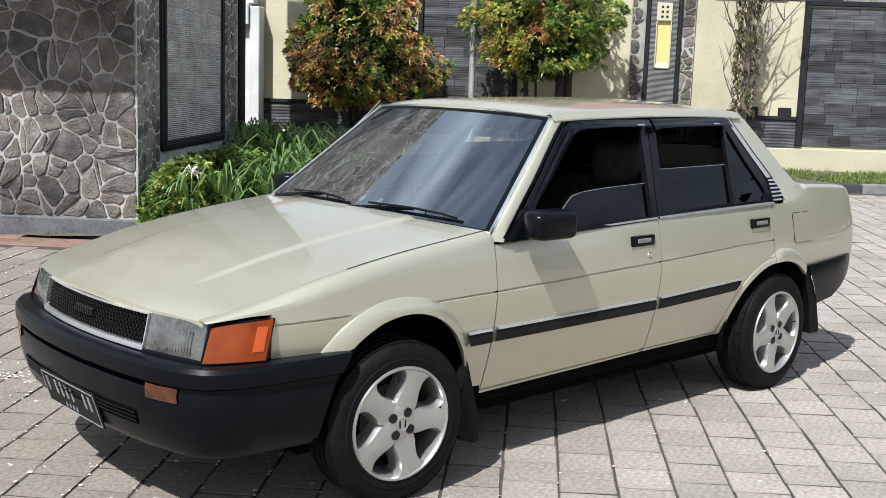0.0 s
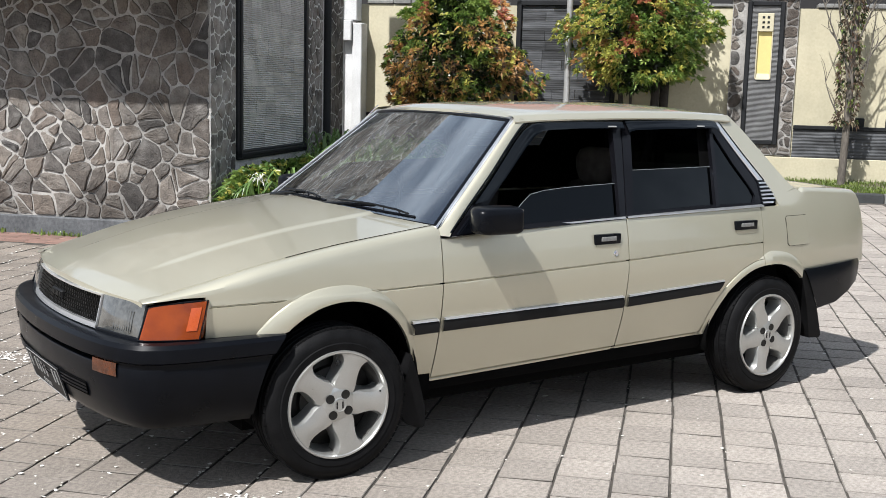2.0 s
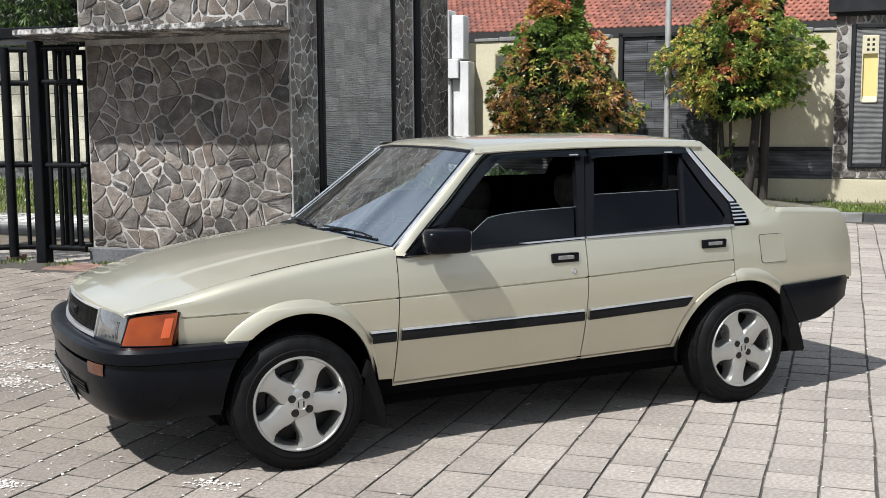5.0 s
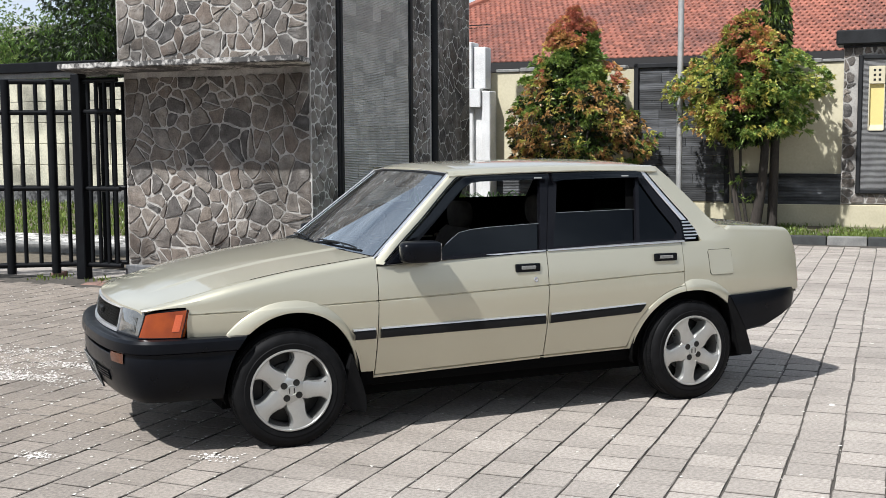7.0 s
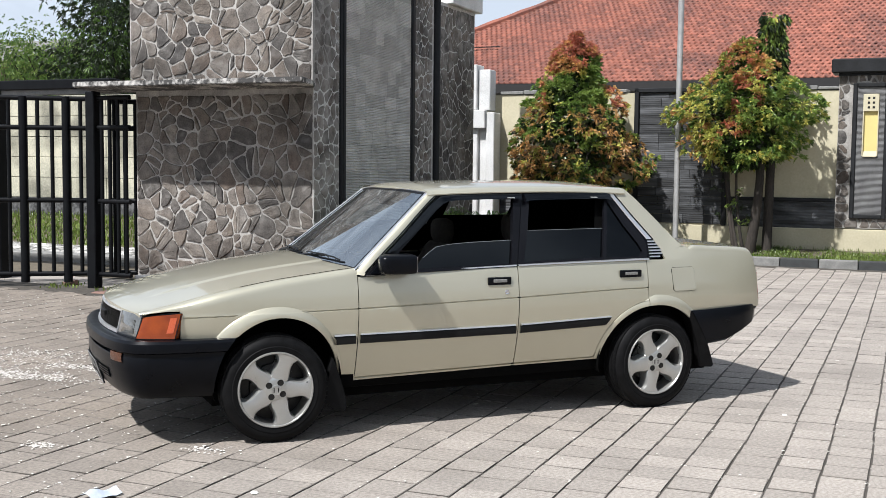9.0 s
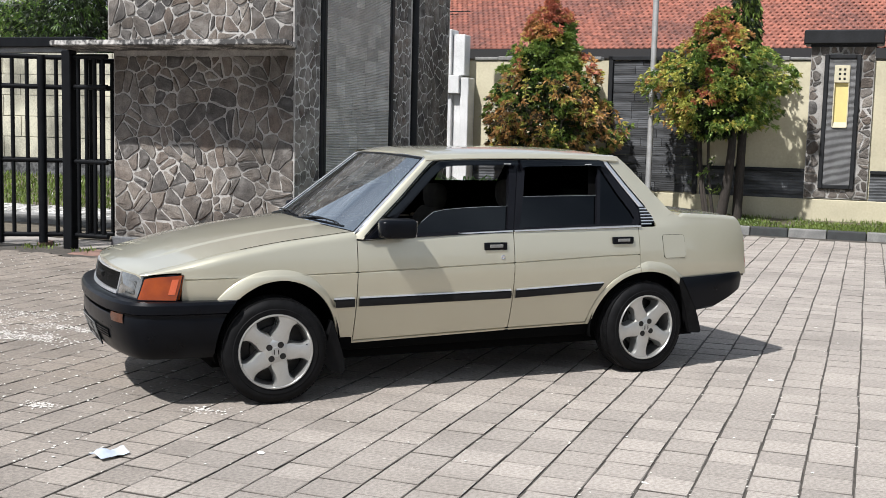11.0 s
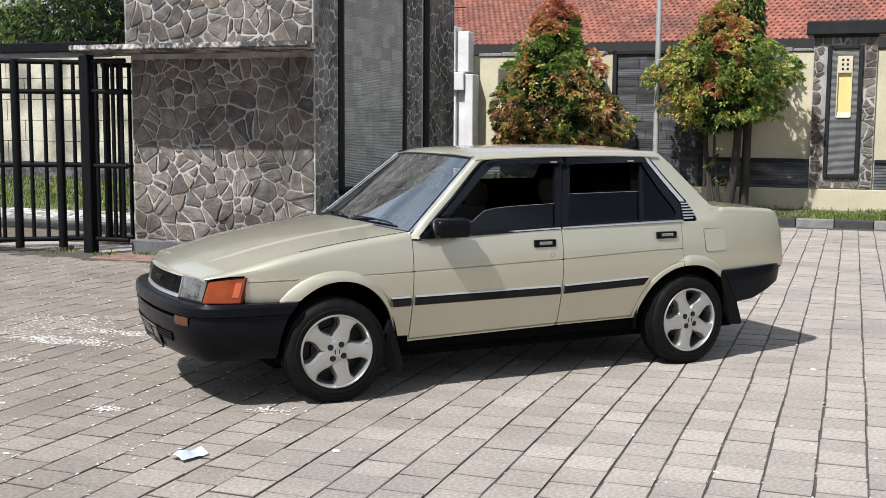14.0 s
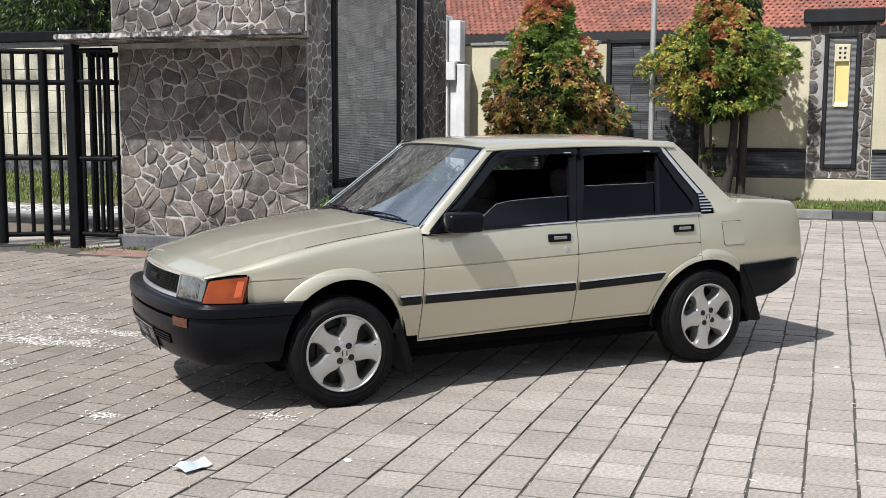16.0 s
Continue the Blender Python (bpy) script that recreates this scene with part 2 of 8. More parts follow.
def stone_mat(name, joined, wash=0.36, bare=0.52):
    """Split river stone: each piece its own brown or grey, with grain, streaks and a rough break."""
    m = mat(name, (1.0, 1.0, 1.0), (0.38, 0.38, 0.385), rough=0.8, scale=11, fine=70, bump=0.9, depth=0.022, lo=0.33, hi=0.67, spec=0.35)
    n, l = m.node_tree.nodes, m.node_tree.links
    p = n["Principled BSDF"]
    src = n.new("ShaderNodeNewGeometry").outputs["Random Per Island"] if joined else n.new("ShaderNodeObjectInfo").outputs["Random"]
    rp = n.new("ShaderNodeValToRGB")
    tones = ((0.0, (0.080, 0.074, 0.070)), (0.22, (0.158, 0.141, 0.125)), (0.42, (0.196, 0.163, 0.134)), (0.6, (0.235, 0.211, 0.186)), (0.76, (0.166, 0.130, 0.105)), (0.9, (0.285, 0.253, 0.217)), (1.0, (0.100, 0.084, 0.072)))
    for i, (q, c) in enumerate(tones):
        e = rp.color_ramp.elements[0] if i == 0 else rp.color_ramp.elements[-1] if i == len(tones) - 1 else rp.color_ramp.elements.new(q)
        e.position, e.color = q, (*c, 1)
    l.new(src, rp.inputs["Fac"])
    vm = n.new("ShaderNodeVectorMath")
    vm.operation = "MULTIPLY"
    l.new(p.inputs["Base Color"].links[0].from_socket, vm.inputs[0])
    l.new(rp.outputs["Color"], vm.inputs[1])
    # thin mortar left smeared over some faces
    g, nz, mr, mx = n.new("ShaderNodeNewGeometry"), n.new("ShaderNodeTexNoise"), n.new("ShaderNodeMapRange"), n.new("ShaderNodeMix")
    mx.data_type = "RGBA"
    nz.inputs["Scale"].default_value, nz.inputs["Detail"].default_value = 7.0, 7
    mr.inputs["From Min"].default_value, mr.inputs["From Max"].default_value = bare, 0.72
    mr.inputs["To Min"].default_value, mr.inputs["To Max"].default_value = 0.0, wash
    mx.inputs["B"].default_value = (0.30, 0.288, 0.268, 1)
    l.new(g.outputs["Position"], nz.inputs["Vector"])
    l.new(nz.outputs["Fac"], mr.inputs["Value"])
    l.new(mr.outputs["Result"], mx.inputs["Factor"])
    l.new(vm.outputs["Vector"], mx.inputs["A"])
    l.new(mx.outputs["Result"], p.inputs["Base Color"])
    return stained(m)


def stained(m, scale=1.3, lo=0.5, hi=1.12):
    """Broad weather stains of uneven shape over a whole wall."""
    n, l = m.node_tree.nodes, m.node_tree.links
    p = n["Principled BSDF"]
    g, nz, mr, vm = n.new("ShaderNodeNewGeometry"), n.new("ShaderNodeTexNoise"), n.new("ShaderNodeMapRange"), n.new("ShaderNodeVectorMath")
    nz.inputs["Scale"].default_value, nz.inputs["Detail"].default_value = scale, 6
    mr.inputs["From Min"].default_value, mr.inputs["From Max"].default_value = 0.36, 0.56
    mr.inputs["To Min"].default_value, mr.inputs["To Max"].default_value = lo, hi
    vm.operation = "SCALE"
    l.new(g.outputs["Position"], nz.inputs["Vector"])
    l.new(nz.outputs["Fac"], mr.inputs["Value"])
    l.new(p.inputs["Base Color"].links[0].from_socket, vm.inputs[0])
    l.new(mr.outputs["Result"], vm.inputs["Scale"])
    l.new(vm.outputs["Vector"], p.inputs["Base Color"])
    return m


def trodden(m):
    """A broad drift of brown dirt where the yard is driven and walked on, with a ragged edge."""
    n, l = m.node_tree.nodes, m.node_tree.links
    p = n["Principled BSDF"]
    g, mp, sp, nz, ad, mr, mx = (n.new(k) for k in ("ShaderNodeNewGeometry", "ShaderNodeMapping", "ShaderNodeSeparateXYZ", "ShaderNodeTexNoise", "ShaderNodeMath", "ShaderNodeMapRange", "ShaderNodeMix"))
    mp.inputs["Rotation"].default_value = (0, 0, radians(-43.1))
    nz.inputs["Scale"].default_value, nz.inputs["Detail"].default_value = 0.8, 7
    ad.operation = "MULTIPLY_ADD"
    ad.inputs[1].default_value = 5.0
    mr.inputs["From Min"].default_value, mr.inputs["From Max"].default_value = 0.5, 3.8
    mr.inputs["To Min"].default_value, mr.inputs["To Max"].default_value = 0.0, 0.85
    mx.data_type, mx.blend_type = "RGBA", "MULTIPLY"
    mx.inputs["B"].default_value = (0.62, 0.585, 0.54, 1)
    l.new(g.outputs["Position"], mp.inputs["Vector"])
    l.new(mp.outputs[0], sp.inputs[0])
    l.new(g.outputs["Position"], nz.inputs["Vector"])
    l.new(nz.outputs["Fac"], ad.inputs[0])
    l.new(sp.outputs["Y"], ad.inputs[2])
    l.new(ad.outputs[0], mr.inputs["Value"])
    l.new(mr.outputs["Result"], mx.inputs["Factor"])
    l.new(p.inputs["Base Color"].links[0].from_socket, mx.inputs["A"])
    l.new(mx.outputs["Result"], p.inputs["Base Color"])
    return m


STONE = stone_mat("river_stone", False)
STONE2 = stone_mat("river_stone_joined", True)
WASHED = stone_mat("cement_washed_stone", False, 0.95, 0.34)
WASHED2 = stone_mat("cement_washed_stone_joined", True, 0.8, 0.38)
MORTAR = stained(mat("pale_mortar", (0.42, 0.40, 0.37), (0.24, 0.228, 0.212), rough=0.9, scale=8, fine=50, bump=0.8, depth=0.015))
SMEAR = mat("smeared_mortar", (0.62, 0.61, 0.58), (0.34, 0.334, 0.32), rough=0.9, scale=8, fine=50, bump=0.8, depth=0.015)
CONCRETE = mat("weathered_concrete", (0.50, 0.48, 0.45), (0.05, 0.048, 0.046), rough=0.85, scale=3, fine=22, bump=0.5, depth=0.008, lo=0.48, hi=0.60)
WHITEPAINT = mat("grey_white_paint", (0.68, 0.68, 0.67), (0.48, 0.48, 0.47), rough=0.75, scale=3, fine=50, bump=0.2, depth=0.004)
YELLOW = stained(mat("cream_yellow_plaster", (0.53, 0.485, 0.345), (0.44, 0.395, 0.275), rough=0.82, scale=1.4, fine=30, bump=0.25, depth=0.004, lo=0.3, hi=0.6), 0.9, 0.86, 1.03)
NICHE = mat("bright_yellow_plaster", (0.66, 0.55, 0.22), (0.58, 0.48, 0.19), rough=0.8, scale=4, bump=0.1)
CREAM = stained(mat("cream_block_wall", (0.50, 0.475, 0.365), (0.28, 0.27, 0.215), rough=0.85, scale=1.6, fine=30, bump=0.2, lo=0.36, hi=0.58), 1.6, 0.5, 1.05)
SLATE = striped("ribbed_slate", (0.17, 0.17, 0.168), (0.09, 0.09, 0.09), 0.019)
SLATE2 = striped("ribbed_dark_slate", (0.085, 0.088, 0.092), (0.035, 0.037, 0.04), 0.05, depth=0.003, plank=0.06)


def by_piece(m, lo, hi):
    """Lets each piece differ in tone."""
    nt = m.node_tree
    oi, mr, vm = nt.nodes.new("ShaderNodeObjectInfo"), nt.nodes.new("ShaderNodeMapRange"), nt.nodes.new("ShaderNodeVectorMath")
    vm.operation = "SCALE"
    mr.inputs["To Min"].default_value, mr.inputs["To Max"].default_value = lo, hi
    pb = nt.nodes["Principled BSDF"]
    src = pb.inputs["Base Color"].links[0].from_socket
    nt.links.new(oi.outputs["Random"], mr.inputs["Value"])
    nt.links.new(src, vm.inputs[0])
    nt.links.new(mr.outputs["Result"], vm.inputs["Scale"])
    nt.links.new(vm.outputs["Vector"], pb.inputs["Base Color"])
    return m


SLATE_P = by_piece(striped("ribbed_block", (0.060, 0.062, 0.065), (0.034, 0.0355, 0.038), 0.036, depth=0.0010, plank=0.05), 0.45, 1.75)
SLATE_T = by_piece(striped("ribbed_slate_tile", (0.70, 0.68, 0.64), (0.48, 0.465, 0.435), 0.019, depth=0.010), 0.82, 1.16)
BLACKSTONE = mat("black_painted_stone", (0.018, 0.019, 0.021), (0.008, 0.0085, 0.009), spec=0.25, rough=0.6, scale=5, fine=60, bump=0.3)
IRON = mat("black_painted_iron", (0.007, 0.008, 0.009), (0.004, 0.004, 0.005), spec=0.12, rough=0.42, scale=9, fine=120, bump=0.1)
GALV = mat("galvanised_steel", (0.46, 0.46, 0.45), (0.34, 0.34, 0.33), rough=0.5, metal=0.4, scale=8, bump=0.05)
EDGE = mat("stained_paver_edge", (0.24, 0.213, 0.185), (0.12, 0.107, 0.094), rough=0.95, scale=20, fine=150, bump=0.5)
PAVER = trodden(stained(mat("grey_concrete_paver", (0.405, 0.362, 0.318), (0.235, 0.208, 0.182), rough=0.88, scale=55, fine=260, bump=1.0, depth=0.007, piece=0.13, lo=0.40, hi=0.60), 1.1, 0.86, 1.04))
PAVER2 = trodden(stained(mat("grey_concrete_pavers_joined", (0.405, 0.362, 0.318), (0.235, 0.208, 0.182), rough=0.88, scale=55, fine=260, bump=1.0, depth=0.007, island=0.13, lo=0.40, hi=0.60), 1.1, 0.86, 1.04))
REDPAVER = mat("red_concrete_paver", (0.27, 0.155, 0.12), (0.15, 0.10, 0.082), rough=0.9, scale=8, fine=120, bump=0.4, piece=0.2)
JOINT = mat("dark_joint_sand", (0.095, 0.082, 0.068), (0.03, 0.027, 0.022), rough=0.95, scale=20, fine=200, bump=0.5)
YARDMAT = mat("plain_yard_concrete", (0.36, 0.325, 0.29), (0.24, 0.215, 0.19), rough=0.9, scale=0.8, fine=12, bump=0.2)
KERBMAT = mat("kerb_concrete", (0.26, 0.255, 0.24), (0.13, 0.13, 0.125), rough=0.9, scale=7, fine=80, bump=0.4)
GRAVEL = mat("white_gravel", (0.62, 0.60, 0.56), (0.09, 0.088, 0.08), rough=0.9, scale=6, fine=26, bump=0.8, depth=0.02, lo=0.42, hi=0.60)
PLINTH = mat("dark_grey_plinth", (0.13, 0.135, 0.14), (0.05, 0.053, 0.057), rough=0.8, scale=3, fine=40, bump=0.4, depth=0.006)
RUBBLE = mat("dark_rubble", (0.13, 0.13, 0.128), (0.03, 0.03, 0.03), rough=0.9, scale=5, fine=16, bump=0.9, depth=0.03, lo=0.42, hi=0.58)
KERBDARK = mat("kerb_dark_paint", (0.05, 0.055, 0.055), (0.03, 0.03, 0.03), rough=0.85, scale=7, fine=80, bump=0.4)
SOIL = mat("soil_and_litter", (0.14, 0.115, 0.08), (0.07, 0.06, 0.042), rough=0.95, scale=4, fine=60, bump=0.6, depth=0.02)
CHALK = mat("trodden_chalk_dust", (0.62, 0.59, 0.55), (0.50, 0.47, 0.43), rough=0.95, scale=30, bump=0.1)
LITTER = mat("white_blossom_litter", (0.70, 0.68, 0.63), (0.52, 0.50, 0.45), rough=0.8, scale=30, bump=0.1)
PAPER = mat("pale_blue_paper", (0.50, 0.55, 0.62), (0.40, 0.45, 0.52), rough=0.6, scale=12, bump=0.1)
TILE = mat("red_clay_tile", (0.29, 0.105, 0.070), (0.15, 0.066, 0.052), rough=0.8, scale=0.5, fine=8, bump=0.15, island=0.25, lo=0.38, hi=0.56)
FASCIA = mat("dark_fascia", (0.012, 0.011, 0.011), rough=0.7, scale=5)
BARK = mat("grey_brown_bark", (0.055, 0.045, 0.037), (0.02, 0.017, 0.014), rough=0.92, scale=8, fine=60, bump=0.8, depth=0.015, stretch=(1, 1, 0.25))

PALEBARK = mat("pale_dry_bark", (0.17, 0.15, 0.125), (0.07, 0.06, 0.05), rough=0.92, scale=8, fine=60, bump=0.8, depth=0.012, stretch=(1, 1, 0.25))


def leafmat(name, a, b):
    m = mat(name, a, b, rough=0.36, scale=2.0, fine=9.0, bump=0, island=0.35)
    p = m.node_tree.nodes["Principled BSDF"]
    n, l = m.node_tree.nodes, m.node_tree.links
    tr, mx = n.new("ShaderNodeBsdfTranslucent"), n.new("ShaderNodeMixShader")
    mx.inputs["Fac"].default_value = 0.32
    l.new(p.inputs["Base Color"].links[0].from_socket, tr.inputs["Color"])
    l.new(p.outputs[0], mx.inputs[1])
    l.new(tr.outputs[0], mx.inputs[2])
    l.new(mx.outputs[0], n["Material Output"].inputs["Surface"])
    return m


LEAF_GREEN = leafmat("leaf_green", (0.28, 0.37, 0.085), (0.125, 0.20, 0.045))
LEAF_YELLOW = leafmat("leaf_yellow_green", (0.58, 0.52, 0.13), (0.34, 0.37, 0.085))
LEAF_RED = leafmat("leaf_red_new", (0.56, 0.21, 0.14), (0.40, 0.14, 0.08))
LEAF_RUST = leafmat("leaf_rust", (0.66, 0.38, 0.15), (0.36, 0.21, 0.075))
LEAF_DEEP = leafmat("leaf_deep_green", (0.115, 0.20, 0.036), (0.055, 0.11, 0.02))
# for dark trees, and for inner leaves whose shade is put into the colour
LEAF_DARK = leafmat("leaf_dark_and_shaded", (0.032, 0.05, 0.018), (0.018, 0.03, 0.012))
LEAF_DRY = leafmat("leaf_dry_brown", (0.17, 0.115, 0.075), (0.085, 0.055, 0.036))
LEAF_PALE = leafmat("leaf_dry_pale", (0.36, 0.31, 0.21), (0.22, 0.185, 0.12))
GRASSMAT = leafmat("grass_blades", (0.20, 0.26, 0.055), (0.085, 0.135, 0.03))
LILY = leafmat("strap_leaf", (0.18, 0.28, 0.085), (0.08, 0.155, 0.04))
PETAL = leafmat("white_petal", (0.8, 0.8, 0.74), (0.7, 0.7, 0.62))

# ---- building helpers ----
TURN = 43.1                                       # the walls and the paving stand turned to the car by this
YARD = pose(0, 0, 0, 0, 0, TURN)


def link(name, bm, material, parent=None, label="", smooth=None, m=None):
    me = bpy.data.meshes.new(name)
    bm.normal_update()
    bm.to_mesh(me)
    bm.free()
    for x in material if isinstance(material, (list, tuple)) else (material,):
        me.materials.append(x)
    if smooth is not None:
        me.shade_smooth()
        me.set_sharp_from_angle(angle=radians(smooth))
    ob = new(name, me)
    if parent is not None:
        ob.parent = parent
    if m is not None:
        ob.matrix_basis = m
    if label:
        ob["label"] = label
    return ob


def part(name, bm, material, parent, label="", smooth=None, m=None):
    return link(name, bm, material, parent, label, smooth, m)


def thing(name, m, label, category, group="", kind=""):
    e = new(name)
    e.matrix_basis = m
    e.empty_display_size = 0.2
    return tagged(e, label, category, group, kind)


def box(bm, x0, x1, y0, y1, z0, z1, bevel=0.0, seg=1):
    vs = [bm.verts.new((x, y, z)) for x in (x0, x1) for y in (y0, y1) for z in (z0, z1)]
    fs = [bm.faces.new([vs[i] for i in f]) for f in ((0, 1, 3, 2), (4, 6, 7, 5), (0, 4, 5, 1), (2, 3, 7, 6), (0, 2, 6, 4), (1, 5, 7, 3))]
    if bevel:
        es = list({e for f in fs for e in f.edges})
        bmesh.ops.bevel(bm, geom=es, offset=bevel, segments=seg, affect="EDGES", profile=0.6)
    return bm


def one_box(*a, **k):
    return box(bmesh.new(), *a, **k)


def sheet(bm, pts, flip=False, close_u=False, close_v=False):
    """Quads over a grid of points, pts[i][j]."""
    n, m = len(pts), len(pts[0])
    vs = [[bm.verts.new(p) for p in row] for row in pts]
    for i in range(n if close_u else n - 1):
        for j in range(m if close_v else m - 1):
            q = [vs[i][j], vs[(i + 1) % n][j], vs[(i + 1) % n][(j + 1) % m], vs[i][(j + 1) % m]]
            q = [v for k, v in enumerate(q) if v not in q[:k]]
            bm.faces.new(q[::-1] if flip else q)
    return vs


def fold(bm, way):
    """Turns the open border of a sheet inwards, so that a panel has an edge."""
    es = [e for e in bm.edges if e.is_boundary]
    r = bmesh.ops.extrude_edge_only(bm, edges=es)
    bmesh.ops.translate(bm, verts=[v for v in r["geom"] if isinstance(v, bmesh.types.BMVert)], vec=way)
    return bm


def tube(bm, path, r, n=8, caps=True):
    """A round bar along a path; r: one radius or one for each point."""
    path = [Vector(p) for p in path]
    rs = r if isinstance(r, (list, tuple)) else [r] * len(path)
    rings = []
    up = Vector((0.123, 0.31, 0.94))
    for i, p in enumerate(path):
        d = (path[min(i + 1, len(path) - 1)] - path[max(i - 1, 0)]).normalized()
        a = d.cross(up)
        if a.length < 0.05:
            a = d.cross(Vector((1, 0, 0)))
        a.normalize()
        b = d.cross(a)
        rings.append([p + (a * math.cos(t) + b * math.sin(t)) * rs[i] for t in [2 * math.pi * k / n for k in range(n)]])
    vs = sheet(bm, rings, close_v=True, flip=True)
    if caps:
        bm.faces.new(vs[0])
        bm.faces.new(vs[-1][::-1])
    return bm


def lathe(bm, profile, n=48, flip=False):
    """Turns (radius, y) points about the y axis."""
    pts = [[(r * math.cos(t), y, r * math.sin(t)) for t in [2 * math.pi * k / n for k in range(n)]] for r, y in profile]
    return sheet(bm, pts, close_v=True, flip=flip)


def plate(bm, outline, way, bevel=0.0):
    """A flat outline given thickness along way."""
    f = bm.faces.new([bm.verts.new(p) for p in outline])
    r = bmesh.ops.extrude_face_region(bm, geom=[f])
    vs = [v for v in r["geom"] if isinstance(v, bmesh.types.BMVert)]
    bmesh.ops.translate(bm, verts=vs, vec=way)
    bmesh.ops.recalc_face_normals(bm, faces=bm.faces)
    if bevel:
        bmesh.ops.bevel(bm, geom=list(bm.edges), offset=bevel, segments=2, affect="EDGES")
    return bm


def lerp(x, table):
    """Reads y at x from rows of (x, y)."""
    for (a, p), (b, q) in zip(table, table[1:]):
        if x <= b:
            return p + (q - p) * max(0.0, (x - a) / (b - a)) if b > a else q
    return table[-1][1]


def smooth_lerp(x, table):
    """The same along a smooth curve through the rows."""
    k = 0
    while k < len(table) - 2 and x > table[k + 1][0]:
        k += 1
    (x1, y1), (x2, y2) = table[k], table[k + 1]
    x0, y0 = table[k - 1] if k else (2 * x1 - x2, 2 * y1 - y2)
    x3, y3 = table[k + 2] if k + 2 < len(table) else (2 * x2 - x1, 2 * y2 - y1)
    t = min(1.0, max(0.0, (x - x1) / (x2 - x1)))
    m1, m2 = (y2 - y0) / (x2 - x0) * (x2 - x1), (y3 - y1) / (x3 - x1) * (x2 - x1)
    return (2 * t**3 - 3 * t**2 + 1) * y1 + (t**3 - 2 * t**2 + t) * m1 + (3 * t**2 - 2 * t**3) * y2 + (t**3 - t**2) * m2


def span(a, b, n):
    return [a + (b - a) * i / (n - 1) for i in range(n)]


def cells(w, h, size, seed, squash=1.0):
    """Uneven stones that fill a w by h rectangle: a list of outlines, made by halving lines between scattered middles."""
    rnd = random.Random(seed)
    nx, ny = max(1, round(w / size)), max(1, round(h / (size * squash)))
    pts = [((i + 0.5 + rnd.uniform(-0.49, 0.49)) * w / nx, (j + 0.5 + rnd.uniform(-0.49, 0.49)) * h / ny, rnd.uniform(-1, 1) * 0.16 * size * size) for i in range(nx) for j in range(ny)]
    out = []
    for a in pts:
        poly = [(0, 0), (w, 0), (w, h), (0, h)]
        for b in pts:
            dx, dy = b[0] - a[0], b[1] - a[1]
            if b == a or dx * dx + dy * dy > (size * 4 * max(1, squash)) ** 2:
                continue
            c = (b[0] ** 2 + b[1] ** 2 - a[0] ** 2 - a[1] ** 2 - b[2] + a[2]) / 2
            res = []
            for p, q in zip(poly, poly[1:] + poly[:1]):
                sp, sq = p[0] * dx + p[1] * dy - c, q[0] * dx + q[1] * dy - c
                if sp <= 0:
                    res.append(p)
                if sp * sq < 0:
                    t = sp / (sp - sq)
                    res.append((p[0] + (q[0] - p[0]) * t, p[1] + (q[1] - p[1]) * t))
            poly = res
            if len(poly) < 3:
                break
        if len(poly) >= 3:
            out.append(poly)
    return out


def halves(poly, rnd):
    """Cuts an outline in two along a line near its middle."""
    cx, cy = sum(p[0] for p in poly) / len(poly), sum(p[1] for p in poly) / len(poly)
    t = rnd.uniform(0, math.pi)
    nx, ny = math.cos(t), math.sin(t)
    c = cx * nx + cy * ny + rnd.uniform(-0.03, 0.03)
    res = []
    area = lambda pl: abs(sum(p[0] * q[1] - q[0] * p[1] for p, q in zip(pl, pl[1:] + pl[:1]))) / 2
    if area(poly) < 0.022:
        return [poly]
    for sg in (1, -1):
        half = []
        for p, q in zip(poly, poly[1:] + poly[:1]):
            sp, sq = sg * (p[0] * nx + p[1] * ny - c), sg * (q[0] * nx + q[1] * ny - c)
            if sp <= 0:
                half.append(p)
            if sp * sq < 0:
                k = sp / (sp - sq)
                half.append((p[0] + (q[0] - p[0]) * k, p[1] + (q[1] - p[1]) * k))
        if len(half) >= 3:
            res.append(half)
    return res if len(res) == 2 and min(area(r) for r in res) > 0.008 else [poly]


